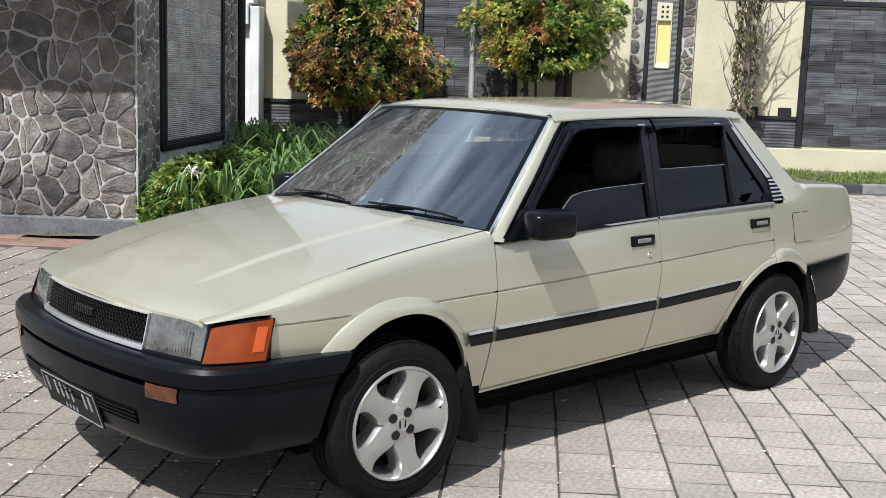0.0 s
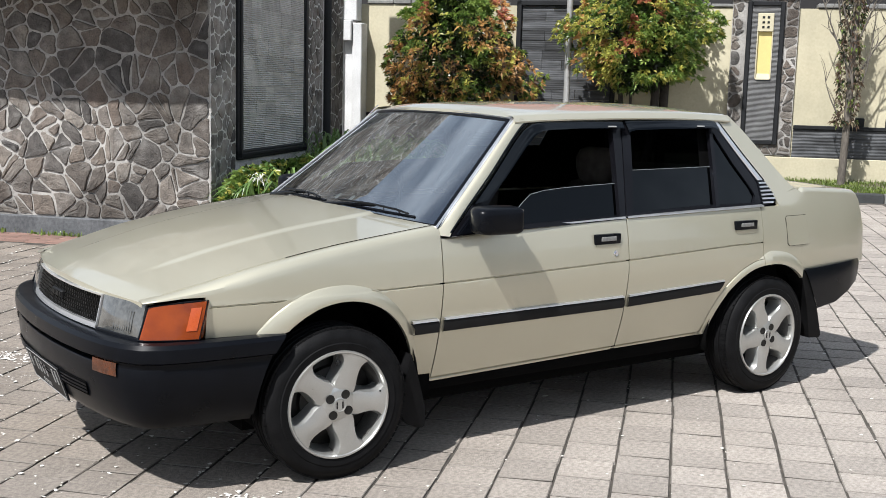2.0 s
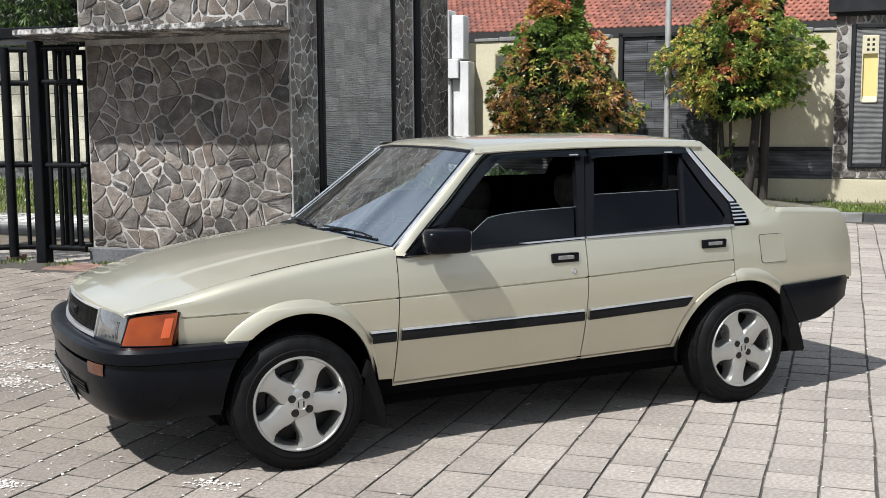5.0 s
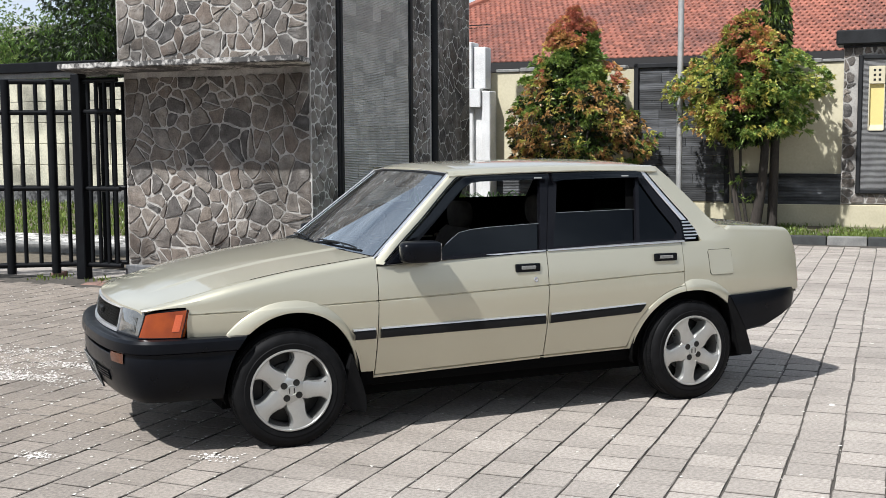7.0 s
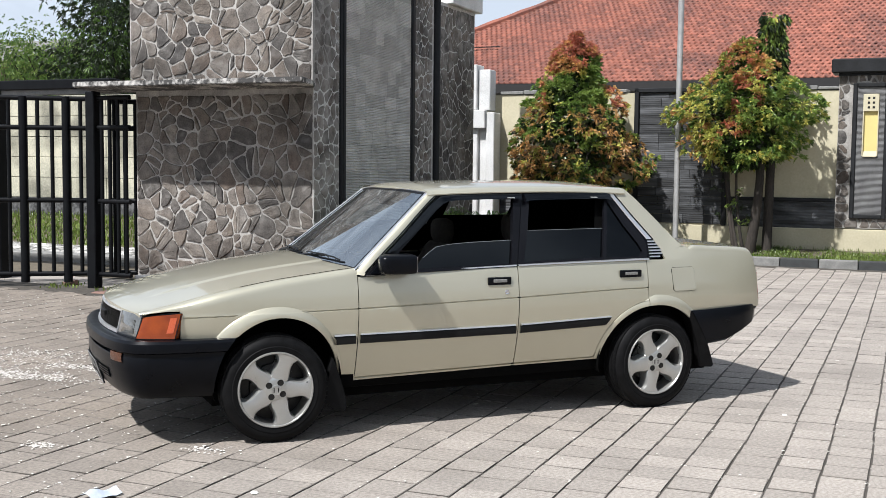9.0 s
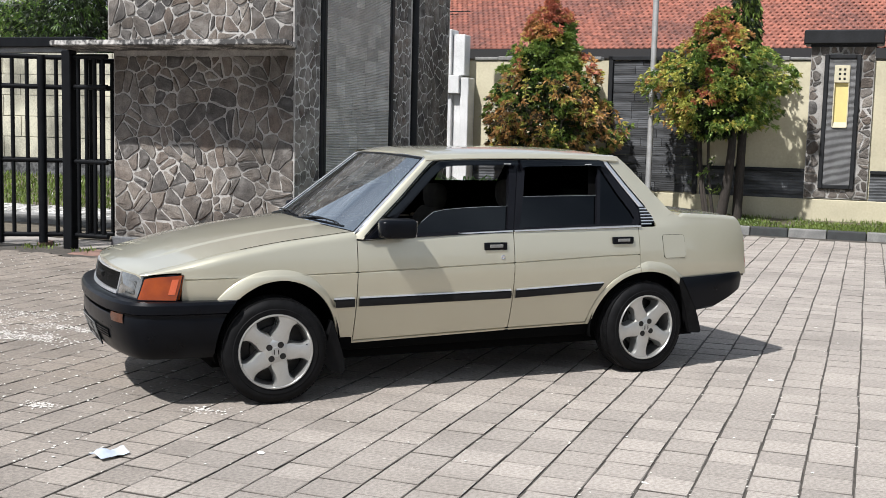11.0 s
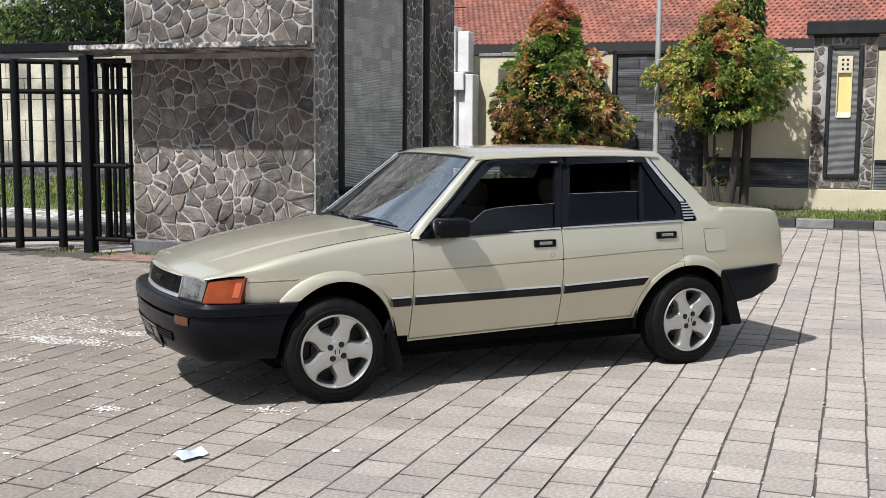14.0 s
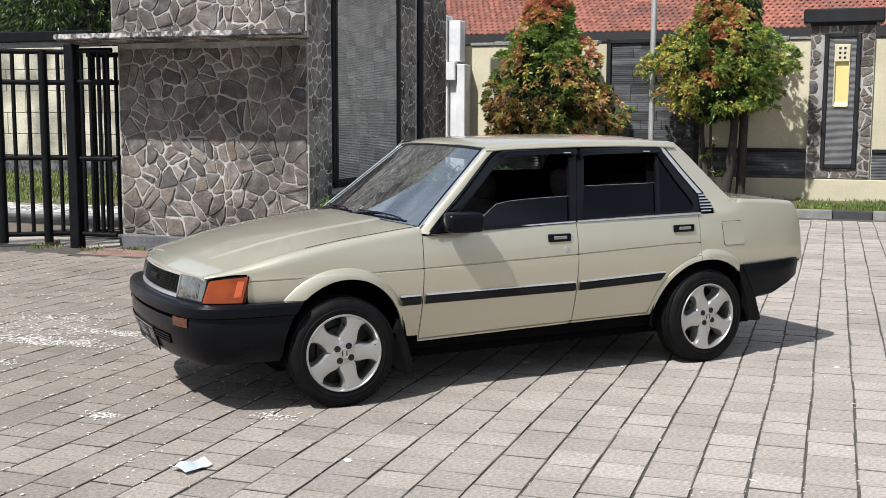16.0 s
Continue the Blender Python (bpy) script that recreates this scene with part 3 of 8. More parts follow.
def stone_bm(bm, poly, gap, proud, place, rnd):
    """One split stone with worn corners and an uneven face, drawn in from its cell by half the joint; place(a, b, out) maps to space."""
    area = sum(p[0] * q[1] - q[0] * p[1] for p, q in zip(poly, poly[1:] + poly[:1]))
    sg = 1 if area > 0 else -1
    small = poly
    for p, q in zip(poly, poly[1:] + poly[:1]):                     # draw every side in by half the joint
        L = math.hypot(q[0] - p[0], q[1] - p[1])
        if L < 1e-6:
            continue
        nx, ny = (q[1] - p[1]) / L * sg, -(q[0] - p[0]) / L * sg
        c = p[0] * nx + p[1] * ny - gap * 0.5
        res = []
        for a, b in zip(small, small[1:] + small[:1]):
            sa, sb = a[0] * nx + a[1] * ny - c, b[0] * nx + b[1] * ny - c
            if sa <= 0:
                res.append(a)
            if sa * sb < 0:
                k = sa / (sa - sb)
                res.append((a[0] + (b[0] - a[0]) * k, a[1] + (b[1] - a[1]) * k))
        small = res
        if len(small) < 3:
            return False
    poly = small
    n = len(poly)
    pts = []
    for i in range(n):
        p, q, o = poly[i], poly[(i + 1) % n], poly[i - 1]
        L, K = math.hypot(q[0] - p[0], q[1] - p[1]), math.hypot(p[0] - o[0], p[1] - o[1])
        if L < 0.010:
            continue
        f, h = min(0.34, 0.020 / max(K, 0.02)), min(0.34, 0.020 / L)
        f, h = f * rnd.uniform(0.6, 1.6), h * rnd.uniform(0.6, 1.6)
        pts.append((p[0] + (o[0] - p[0]) * f, p[1] + (o[1] - p[1]) * f))
        pts.append((p[0] + (q[0] - p[0]) * h, p[1] + (q[1] - p[1]) * h))
        for k in ((0.5,) if L < 0.10 else (0.34, 0.66)) if L > 0.05 else ():
            k, w = k + rnd.uniform(-0.08, 0.08), rnd.uniform(-0.007, 0.004)
            pts.append((p[0] + (q[0] - p[0]) * k + (q[1] - p[1]) / L * w, p[1] + (q[1] - p[1]) * k - (q[0] - p[0]) / L * w))
    if len(pts) < 4:
        return False
    cx, cy = sum(p[0] for p in pts) / len(pts), sum(p[1] for p in pts) / len(pts)
    rad = sum(math.hypot(p[0] - cx, p[1] - cy) for p in pts) / len(pts)
    if rad < 0.012:
        return False
    lean = min(0.09, proud * 0.45 / rad)                            # no corner sinks into the mortar
    tx, ty = rnd.uniform(-lean, lean), rnd.uniform(-lean, lean)

    def at(k, out, j=0.0, rough=0.0):
        res = []
        for x, y in pts:
            d = math.hypot(x - cx, y - cy) or 1
            f = max(0.15, (d - k) / d)
            res.append(bm.verts.new(place(cx + (x - cx) * f, cy + (y - cy) * f, out + j * ((x - cx) * tx + (y - cy) * ty) + rnd.uniform(-rough, rough))))
        return res
    rings = [at(0.0, -0.006), at(0.002, proud * 0.75, 1, proud * 0.1), at(0.008, proud, 1, proud * 0.12), at(rad * 0.45, proud + 0.002, 1, proud * 0.2)]
    for lo, hi in zip(rings, rings[1:]):
        for i in range(len(lo)):
            bm.faces.new((lo[i], lo[(i + 1) % len(lo)], hi[(i + 1) % len(lo)], hi[i]))
    m = bm.verts.new(place(cx, cy, proud + rnd.uniform(-0.002, 0.005)))
    c = rings[-1]
    for i in range(len(c)):
        bm.faces.new((c[i], c[(i + 1) % len(c)], m))
    return True

# ---- ground, kerb and verge (u runs away from the lens, v to its left; both turned with YARD) ----
bm = bmesh.new()
sheet(bm, [[(u, v, -0.030) for v in (-600, -60, -12, 12, 60, 600)] for u in (-600, -60, -12, 12.3, 60, 600)], flip=True)
bmesh.ops.recalc_face_normals(bm, faces=bm.faces)
ground = tagged(link("ground", bm, YARDMAT, m=YARD), "grey concrete yard running on beyond the paving", "ground", kind="structure")

bm = bmesh.new()
sheet(bm, [[(u, v, z + 0.02 * noise.noise((u * 2, v * 0.8, 3))) for v in span(-16, 3.3, 60)] for u, z in ((12.28, 0.10), (12.7, 0.13), (13.2, 0.15), (13.76, 0.17))])
bmesh.ops.recalc_face_normals(bm, faces=bm.faces)
tagged(link("verge", bm, SOIL, m=YARD, smooth=60), "raised strip of soil along the boundary wall", "verge", kind="structure")

kerb = thing("kerb", YARD.copy(), "low concrete kerb painted in dark and pale lengths", "kerb", kind="structure")
for i in range(33):
    v0 = -15.5 + i * 0.57
    bm = box(bmesh.new(), 12.14, 12.30, v0 + 0.006, v0 + 0.564, -0.03, 0.125, bevel=0.018, seg=2)
    part("kerb_block", bm, KERBDARK if i % 2 else KERBMAT, kerb)


def blades(name, label, where, n, h, seed, mt=GRASSMAT, wide=0.006):
    """Many thin bent blades, each two triangles and a tip."""
    rnd = random.Random(seed)
    vs, fs = [], []
    for _ in range(n):
        u, v, z = where(rnd)
        a, hh = rnd.uniform(0, 6.28), h * rnd.uniform(0.45, 1.2)
        lean = rnd.uniform(0.1, 0.6) * hh
        ca, sa = math.cos(a), math.sin(a)
        w = wide * rnd.uniform(0.7, 1.3)
        k = len(vs)
        vs += [(u - sa * w, v + ca * w, z), (u + sa * w, v - ca * w, z), (u + ca * lean * 0.4 + sa * w * 0.7, v + sa * lean * 0.4 - ca * w * 0.7, z + hh * 0.65),
               (u + ca * lean * 0.4 - sa * w * 0.7, v + sa * lean * 0.4 + ca * w * 0.7, z + hh * 0.65), (u + ca * lean, v + sa * lean, z + hh)]
        fs += [(k, k + 1, k + 2, k + 3), (k + 3, k + 2, k + 4)]
    me = bpy.data.meshes.new(name)
    me.from_pydata(vs, [], fs)
    me.materials.append(mt)
    ob = new(name, me)
    ob.matrix_basis = YARD
    return tagged(ob, label, "grass", kind="stuff")


def on_verge(r):
    while True:                                                     # patchy: worn bare in places, thick in others
        u, v = 12.28 + 1.4 * r.random() ** 1.3, r.uniform(-12, 1.0)
        if r.random() < 0.55 + 1.1 * noise.noise((u * 1.6, v * 1.6, 4)):
            break
    return u, v, 0.09 + (u - 12.28) * 0.045


blades("verge_grass", "bright green grass on the verge by the wall", on_verge, 26000, 0.075, 5)

def in_cracks(r):
    if r.random() < 0.55:
        u, v = r.gauss(4.93, 0.03), r.choice((3.1, 3.75, 4.05, 4.5)) + r.gauss(0, 0.09)
    else:
        u, v = r.gauss(4.78, 0.12), r.choice((5.0, 5.6, 5.75, 6.9)) + r.gauss(0, 0.09)
    return u, v, 0.0


blades("weed_tufts", "small green weeds rooted along the plinth and gate", in_cracks, 230, 0.045, 12, wide=0.009)

# ---- paving ----
PITCH, V0 = 0.2163, -3.096
PAVED = []
_r = random.Random(11)
for k in range(-44, 46):
    off = (0.5 if k % 2 else 0.0) + _r.uniform(-0.12, 0.12)
    for i in range(-44, 57):
        u0, v0 = -0.576 + (i + off) * PITCH, V0 + k * PITCH
        if u0 > 12.12 or u0 + PITCH < -9.5:
            continue
        if v0 + PITCH > 2.0 and u0 + PITCH > 4.42:
            continue
        if v0 + PITCH > 1.25 and 5.0 < u0 + PITCH and u0 < 11:
            continue
        PAVED.append((u0, v0))


def paver_points(w, h, tx, ty, dz, rnd=_r):
    """Corner points of a paver with a worn edge: foot, upper side, top."""
    pts = []
    for ins, z in ((0.0, -0.03), (0.0, -0.003), (0.0026, 0.0)):
        for x, y in ((ins, ins), (w - ins, ins), (w - ins, h - ins), (ins, h - ins)):
            x, y = x + rnd.uniform(-0.0026, 0.0026), y + rnd.uniform(-0.0026, 0.0026)
            pts.append((x, y, z + dz + (x - w / 2) * tx + (y - h / 2) * ty if z > -0.02 else z))
    return pts


PFACES = [(0, 1, 5, 4), (1, 2, 6, 5), (2, 3, 7, 6), (3, 0, 4, 7), (4, 5, 9, 8), (5, 6, 10, 9), (6, 7, 11, 10), (7, 4, 8, 11), (8, 9, 10, 11)]
bm = bmesh.new()
sheet(bm, [[(u, v, -0.0065) for v in (-12.7, 1.2)] for u in (-9.8, 12.14)], flip=True)
sheet(bm, [[(u, v, -0.0065) for v in (1.2, 6.8)] for u in (-9.8, 4.98)], flip=True)
bmesh.ops.recalc_face_normals(bm, faces=bm.faces)
tagged(link("joint_sand", bm, JOINT, m=YARD), "dark sand filling the paving joints", "sand", kind="structure")
pave = thing("paving", YARD.copy(), "grey concrete block paving with dark joints", "paving", kind="structure")
GAPU, GAPV = 0.0080, 0.0080


def wander(u, v):
    """The rows are not laid quite straight."""
    return 0.010 * noise.noise((u * 0.9, v * 0.35, 4.0)) + 0.003 * noise.noise((u * 3.1, v * 5.0, 8.0))


vs, fs = [], []
near = []
for u0, v0 in PAVED:
    w, h = PITCH - GAPU - _r.uniform(0, 0.002), PITCH - GAPV - _r.uniform(0, 0.003)
    if -2.3 < u0 < 1.75 and -4.2 < v0 < -1.05:
        near.append((u0, v0))
        continue
    k = len(vs)
    du, dv = GAPU / 2 + _r.uniform(-0.001, 0.001), GAPV / 2 + _r.uniform(-0.001, 0.001) + wander(u0, v0)
    vs += [(u0 + du + x, v0 + dv + y, z) for x, y, z in paver_points(w, h, _r.uniform(-0.008, 0.008), _r.uniform(-0.008, 0.008), _r.uniform(-0.002, 0.001))]
    fs += [tuple(k + q for q in f) for f in PFACES]
me = bpy.data.meshes.new("far_pavers")
me.from_pydata(vs, [], fs)
me.materials.append(PAVER2)
me.materials.append(JOINT)
me.materials.append(EDGE)
me.polygons.foreach_set("material_index", [(1, 1, 1, 1, 2, 2, 2, 2, 0)[i % 9] for i in range(len(fs))])
far = new("far_pavers", me)
far.parent = pave
far["kind"] = "stuff"
kinds = []
for q in range(14):
    me = bpy.data.meshes.new("paver")
    me.from_pydata(paver_points(PITCH - GAPU - _r.uniform(0, 0.002), PITCH - GAPV - _r.uniform(0, 0.003), _r.uniform(-0.008, 0.008), _r.uniform(-0.008, 0.008), _r.uniform(-0.002, 0.001)), [], PFACES)
    me.materials.append(PAVER)
    me.materials.append(JOINT)                                      # the sides are stained by the joint
    me.materials.append(EDGE)
    me.polygons.foreach_set("material_index", (1, 1, 1, 1, 2, 2, 2, 2, 0))
    kinds.append(me)
for u0, v0 in near:
    ob = new("paver", _r.choice(kinds))
    ob.parent = pave
    ob.matrix_basis = pose(u0 + GAPU / 2, v0 + GAPV / 2 + wander(u0, v0), 0)
# red border along the foot of the stone wall
border = thing("red_border", YARD.copy(), "strip of dull red concrete pavers at the wall", "paving border", kind="structure")
me = bpy.data.meshes.new("border_paver")
me.from_pydata(paver_points(0.100, 0.206, 0, 0, -0.002), [], PFACES)
me.materials.append(REDPAVER)
for i in range(5):
    for j in range(14):
        ob = new("border_paver", me)
        ob.parent = border
        ob.matrix_basis = pose(4.45 + i * 0.105, 2.02 + j * 0.2105 + (i % 2) * 0.05, _r.uniform(-0.002, 0.002))


# white blossom and plaster litter, caught mostly in the joints
def flakes(name, label, n, seed, where, size, mt=LITTER):
    rnd = random.Random(seed)
    vs, fs = [], []
    for _ in range(n):
        u, v = where(rnd)
        r = size * rnd.uniform(0.25, 1.0) ** 1.6
        m = rnd.choice((4, 5, 6))
        k = len(vs)
        a0, st = rnd.uniform(0, 6.28), rnd.uniform(0.35, 1.0)
        rot = rnd.uniform(0, 6.28)
        for q in range(m):
            t = a0 + q * 6.283 / m
            x, y = r * math.cos(t) * rnd.uniform(0.6, 1.2), r * st * math.sin(t) * rnd.uniform(0.6, 1.2)
            vs.append((u + x * math.cos(rot) - y * math.sin(rot), v + x * math.sin(rot) + y * math.cos(rot), 0.002 + rnd.uniform(0, 0.004)))
        vs.append((u, v, 0.004 + min(0.004, r * 0.25)))
        fs += [(k + q, k + (q + 1) % m, k + m) for q in range(m)]
    me = bpy.data.meshes.new(name)
    me.from_pydata(vs, [], fs)
    me.materials.append(mt)
    ob = new(name, me)
    ob.matrix_basis = YARD
    return tagged(ob, label, "litter", kind="stuff")


def in_joint(r, u0, u1, v0, v1):
    u, v = r.uniform(u0, u1), r.uniform(v0, v1)
    if r.random() < 0.62:
        v = V0 + round((v - V0) / PITCH) * PITCH + r.gauss(0, 0.008)
    return u, v


flakes("blossom_litter", "white bits of fallen blossom scattered in joints", 3000, 3, lambda r: in_joint(r, -3.0, 11.5, -5.5, 1.5), 0.011)
flakes("dense_litter", "dense white bits of fallen blossom on paving", 3600, 4, lambda r: in_joint(r, -2.6, 4.2, -0.3, 5.6), 0.013)
flakes("large_bits", "larger white scraps lying on the paving", 46, 8, lambda r: in_joint(r, -2.0, 6.0, -4.2, 3.5), 0.035)


def paper():
    bm = bmesh.new()
    rnd = random.Random(2)
    pts = [[(-0.075 + 0.15 * i / 5, -0.05 + 0.10 * j / 4, 0.006 + 0.04 * math.exp(-((j - 2.2) ** 2) * 0.5) * (0.6 + 0.4 * math.sin(i * 1.3)) + rnd.uniform(0, 0.006)) for j in range(5)] for i in range(6)]
    sheet(bm, pts)
    bmesh.ops.recalc_face_normals(bm, faces=bm.faces)
    bmesh.ops.solidify(bm, geom=list(bm.faces), thickness=0.0012)
    ob = link("paper_scrap", bm, PAPER, smooth=50, m=pose(-0.978, -1.441, 0.0, 0, 0, 25))
    return tagged(ob, "crumpled pale blue paper scrap on the paving", "paper")


paper()


def smear(u, v, lu, lv):
    """A trodden patch of white dust: thin scraps that thin out towards its edge."""
    return lambda r: (u + r.gauss(0, lu), v + r.gauss(0, lv))


for i, (u, v, lu, lv, n) in enumerate(((0.33, 2.0, 0.07, 0.26, 300), (0.72, 1.75, 0.05, 0.2, 150), (1.05, 2.5, 0.10, 0.25, 120), (0.6, 2.35, 0.14, 0.3, 110), (-0.3, 1.85, 0.05, 0.1, 40), (-1.12, 0.5, 0.03, 0.05, 36), (-0.83, -0.33, 0.03, 0.06, 36))):
    flakes("chalk_patch", "trodden white dust patch on the paving", n * 3, 500 + i, smear(u, v, lu, lv), 0.014, CHALK)

# ---- stone gate tower ----
tower = thing("gate_tower", YARD.copy(), "tall gate tower faced with crazy-paved grey stone", "stone tower", kind="structure")
HIGH = 6.05
bm = bmesh.new()
box(bm, 5.02, 8.29, 2.37, 4.745, 0.16, HIGH)
part("core", bm, MORTAR, tower, "pale mortar between the stones")
part("side_render", one_box(5.022, 8.29, 2.366, 2.372, 0.16, HIGH), SMEAR, tower, "pale smeared mortar")
bm = box(bmesh.new(), 4.985, 8.30, 2.335, 4.78, -0.03, 0.165, bevel=0.012)
part("plinth", bm, PLINTH, tower, "dark grey stained plinth", smooth=30)


def clad(parent, w, h, size, seed, place, squash=1.0, gap=0.0125, proud=0.012, single=True, skip=None, split=0.45, bend=0.085, mt=None):
    """Crazy paving over a wall: each stone a piece of its own, or all joined."""
    rnd = random.Random(seed + 100)
    bm = bmesh.new() if not single else None

    def bent(a, b, o):
        """Draws the outlines out of shape, so that some stones grow long and some squat."""
        k = bend * min(1.0, max(0.0, min(a, w - a) / 0.12)) * min(1.0, max(0.0, min(b, h - b) / 0.12))
        q, r = (a * 2.1, b * 2.1, seed * 1.7), (a * 5.3, b * 5.3, seed * 0.9)
        return place(a + k * (noise.noise(q) + 0.35 * noise.noise(r)), b + k * (noise.noise((q[1] + 9, q[0], q[2])) + 0.35 * noise.noise((r[1], r[0] + 5, r[2]))), o)
    polys = []
    for poly in cells(w, h, size, seed, squash):
        polys += halves(poly, rnd) if rnd.random() < split else [poly]
    for poly in polys:
        if skip and skip(poly):
            continue
        b = bm if bm is not None else bmesh.new()
        ok = stone_bm(b, poly, gap * rnd.uniform(0.5, 1.9), proud * rnd.uniform(0.5, 1.6), bent, rnd) or stone_bm(b, poly, gap * 0.35, proud * 0.7, bent, rnd)
        if single:
            if ok:
                part("stone", b, mt or STONE, parent)
            else:
                b.free()
    if bm is not None:
        ob = part("small_stones", bm, mt or STONE2, parent)
        ob["kind"] = "stuff"


# front face, below and above the ledge; side strips either side of the ribbed panel
clad(tower, 2.36, 2.10, 0.185, 21, lambda a, b, o: (5.02 - o, 4.735 - a, 0.17 + b), squash=1.05)
clad(tower, 2.42, HIGH - 2.34, 0.180, 22, lambda a, b, o: (4.99 - o, 4.79 - a, 2.34 + b), squash=1.0)
part("upper_core", one_box(4.99, 5.4, 2.362, 4.80, 2.33, HIGH), MORTAR, tower)
clad(tower, 0.575, HIGH - 0.16, 0.125, 23, lambda a, b, o: (5.02 + a, 2.365 - o, 0.16 + b), squash=1.15, gap=0.010, proud=0.005, split=0, bend=0.05, mt=WASHED)
clad(tower, 0.60, HIGH - 0.16, 0.13, 24, lambda a, b, o: (7.62 + a, 2.365 - o, 0.16 + b), squash=1.2, gap=0.010, proud=0.005, single=False, split=0, bend=0.05, mt=WASHED2)
ledge = part("ledge", plate(bmesh.new(), [(5.2, 2.40, 2.325), (4.99, 2.345, 2.325), (4.72, 2.20, 2.325), (4.24, 2.06, 2.325), (4.24, 5.0, 2.325), (5.2, 5.44, 2.325)], (0, 0, 0.058), bevel=0.008), CONCRETE, tower, "weathered concrete ledge, white and black stained", smooth=30)
bm = bmesh.new()
box(bm, 5.70, 7.48, 2.348, 2.375, 0.80, HIGH)
part("panel_back", bm, BLACKSTONE, tower)
for u0, u1, z0, z1 in ((5.60, 5.715, 0.74, HIGH), (7.47, 7.61, 0.74, HIGH), (5.60, 7.61, 0.72, 0.815)):
    bm = bmesh.new()
    box(bm, u0, u1, 2.330, 2.375, z0, z1, bevel=0.012)
    box(bm, u0 + 0.03, u1 - 0.03, 2.318, 2.332, z0 + (0.03 if z1 - z0 < 1 else 0), z1 - (0.03 if z1 - z0 < 1 else 0), bevel=0.006)
    part("panel_frame", bm, BLACKSTONE, tower, "black panel frame", smooth=30)
bm = bmesh.new()
tube(bm, [(8.31, 2.335, 0.0), (8.31, 2.335, HIGH)], 0.05, 10)
part("rain_pipe", bm, BLACKSTONE, tower, "black rain pipe", smooth=60)

for j in range(35):
    u = 5.715
    z0 = 0.815 + j * 0.152
    while u < 7.465:
        w = min(7.47 - u, _r.uniform(0.20, 0.36))
        part("slate_tile", box(bmesh.new(), u + 0.001, u + w - 0.001, 2.338 - _r.uniform(0, 0.004), 2.350, z0 + 0.001, min(HIGH, z0 + 0.151), bevel=0.002), SLATE_T, tower)
        u += w

# ---- second stone wall behind the tower, ending in a white stepped pier ----
back = thing("rear_stone_wall", YARD.copy(), "high wall faced with small grey crazy paving", "stone wall", kind="structure")
part("core", one_box(8.06, 12.32, 3.37, 3.56, -0.03, 4.10), SMEAR, back)
clad(back, 3.2, 4.0, 0.19, 31, lambda a, b, o: (9.1 + a, 3.37 - o, 0.06 + b), squash=1.25, gap=0.011, proud=0.005, single=False, split=0.15, bend=0.05, mt=WASHED2)
part("coping", box(bmesh.new(), 11.1, 12.42, 3.26, 3.60, 4.10, 4.5, bevel=0.015), WHITEPAINT, back, "pale grey capping slab")
pier = thing("white_pier", YARD.copy(), "stepped pale grey painted concrete pier", "pier", kind="structure")
for a, b, c, d, z0, z1, bv in ((13.40, 13.745, 3.39, 3.552, -0.03, 2.47, 0.012), (13.34, 13.745, 3.555, 3.95, 2.18, 2.51, 0.012), (13.50, 13.745, 3.555, 3.72, -0.03, 2.178, 0.01), (13.42, 13.745, 3.723, 3.95, -0.03, 2.178, 0.012), (13.38, 13.745, 3.73, 3.95, 2.513, 3.34, 0.012), (13.45, 13.745, 3.495, 3.727, 2.513, 3.25, 0.012)):
    part("block", box(bmesh.new(), a, b, c, d, z0, z1, bevel=bv), WHITEPAINT, pier, smooth=30)

# ---- boundary wall ----
bwall = thing("boundary_wall", YARD.copy(), "cream yellow boundary wall with dark slate panels", "wall", kind="structure")
WU = 13.75
part("plaster", one_box(WU, WU + 0.2, -16, 3.95, 0.0, 2.80), YELLOW, bwall, "cream yellow plaster")
part("plinth", box(bmesh.new(), WU - 0.05, WU, -16, 3.40, 0.0, 0.52, bevel=0.01), YELLOW, bwall)
for v0, v1 in ((-2.5, -0.78), (-5.16, -3.52), (0.86, 3.38)):
    part("slate_band", one_box(WU - 0.03, WU, v0, v1, 0.52, 0.99), SLATE2, bwall, "dark ribbed slate band")
    part("band_cap", box(bmesh.new(), WU - 0.06, WU, v0, v1, 0.96, 1.02, bevel=0.008), BLACKSTONE, bwall, "black band capping")
for v in (-4.46, -4.97):
    part("band_block", box(bmesh.new(), WU - 0.05, WU, v - 0.10, v + 0.10, 1.02, 1.155, bevel=0.008), BLACKSTONE, bwall)
_r2 = random.Random(6)
v = 3.4
while v > -15.5:                                                   # uneven coping stones, some lost
    w = _r2.uniform(0.30, 0.5)
    if not (-0.85 < v - w / 2 < 0.95) and not (-3.6 < v - w / 2 < -2.45) and _r2.random() > 0.06:
        z = 2.80 + _r2.uniform(0, 0.01)
        part("coping_stone", box(bmesh.new(), WU - 0.03, WU + 0.23, v - w + 0.008, v, z, z + _r2.uniform(0.05, 0.085), bevel=0.012), KERBMAT, bwall)
    v -= w


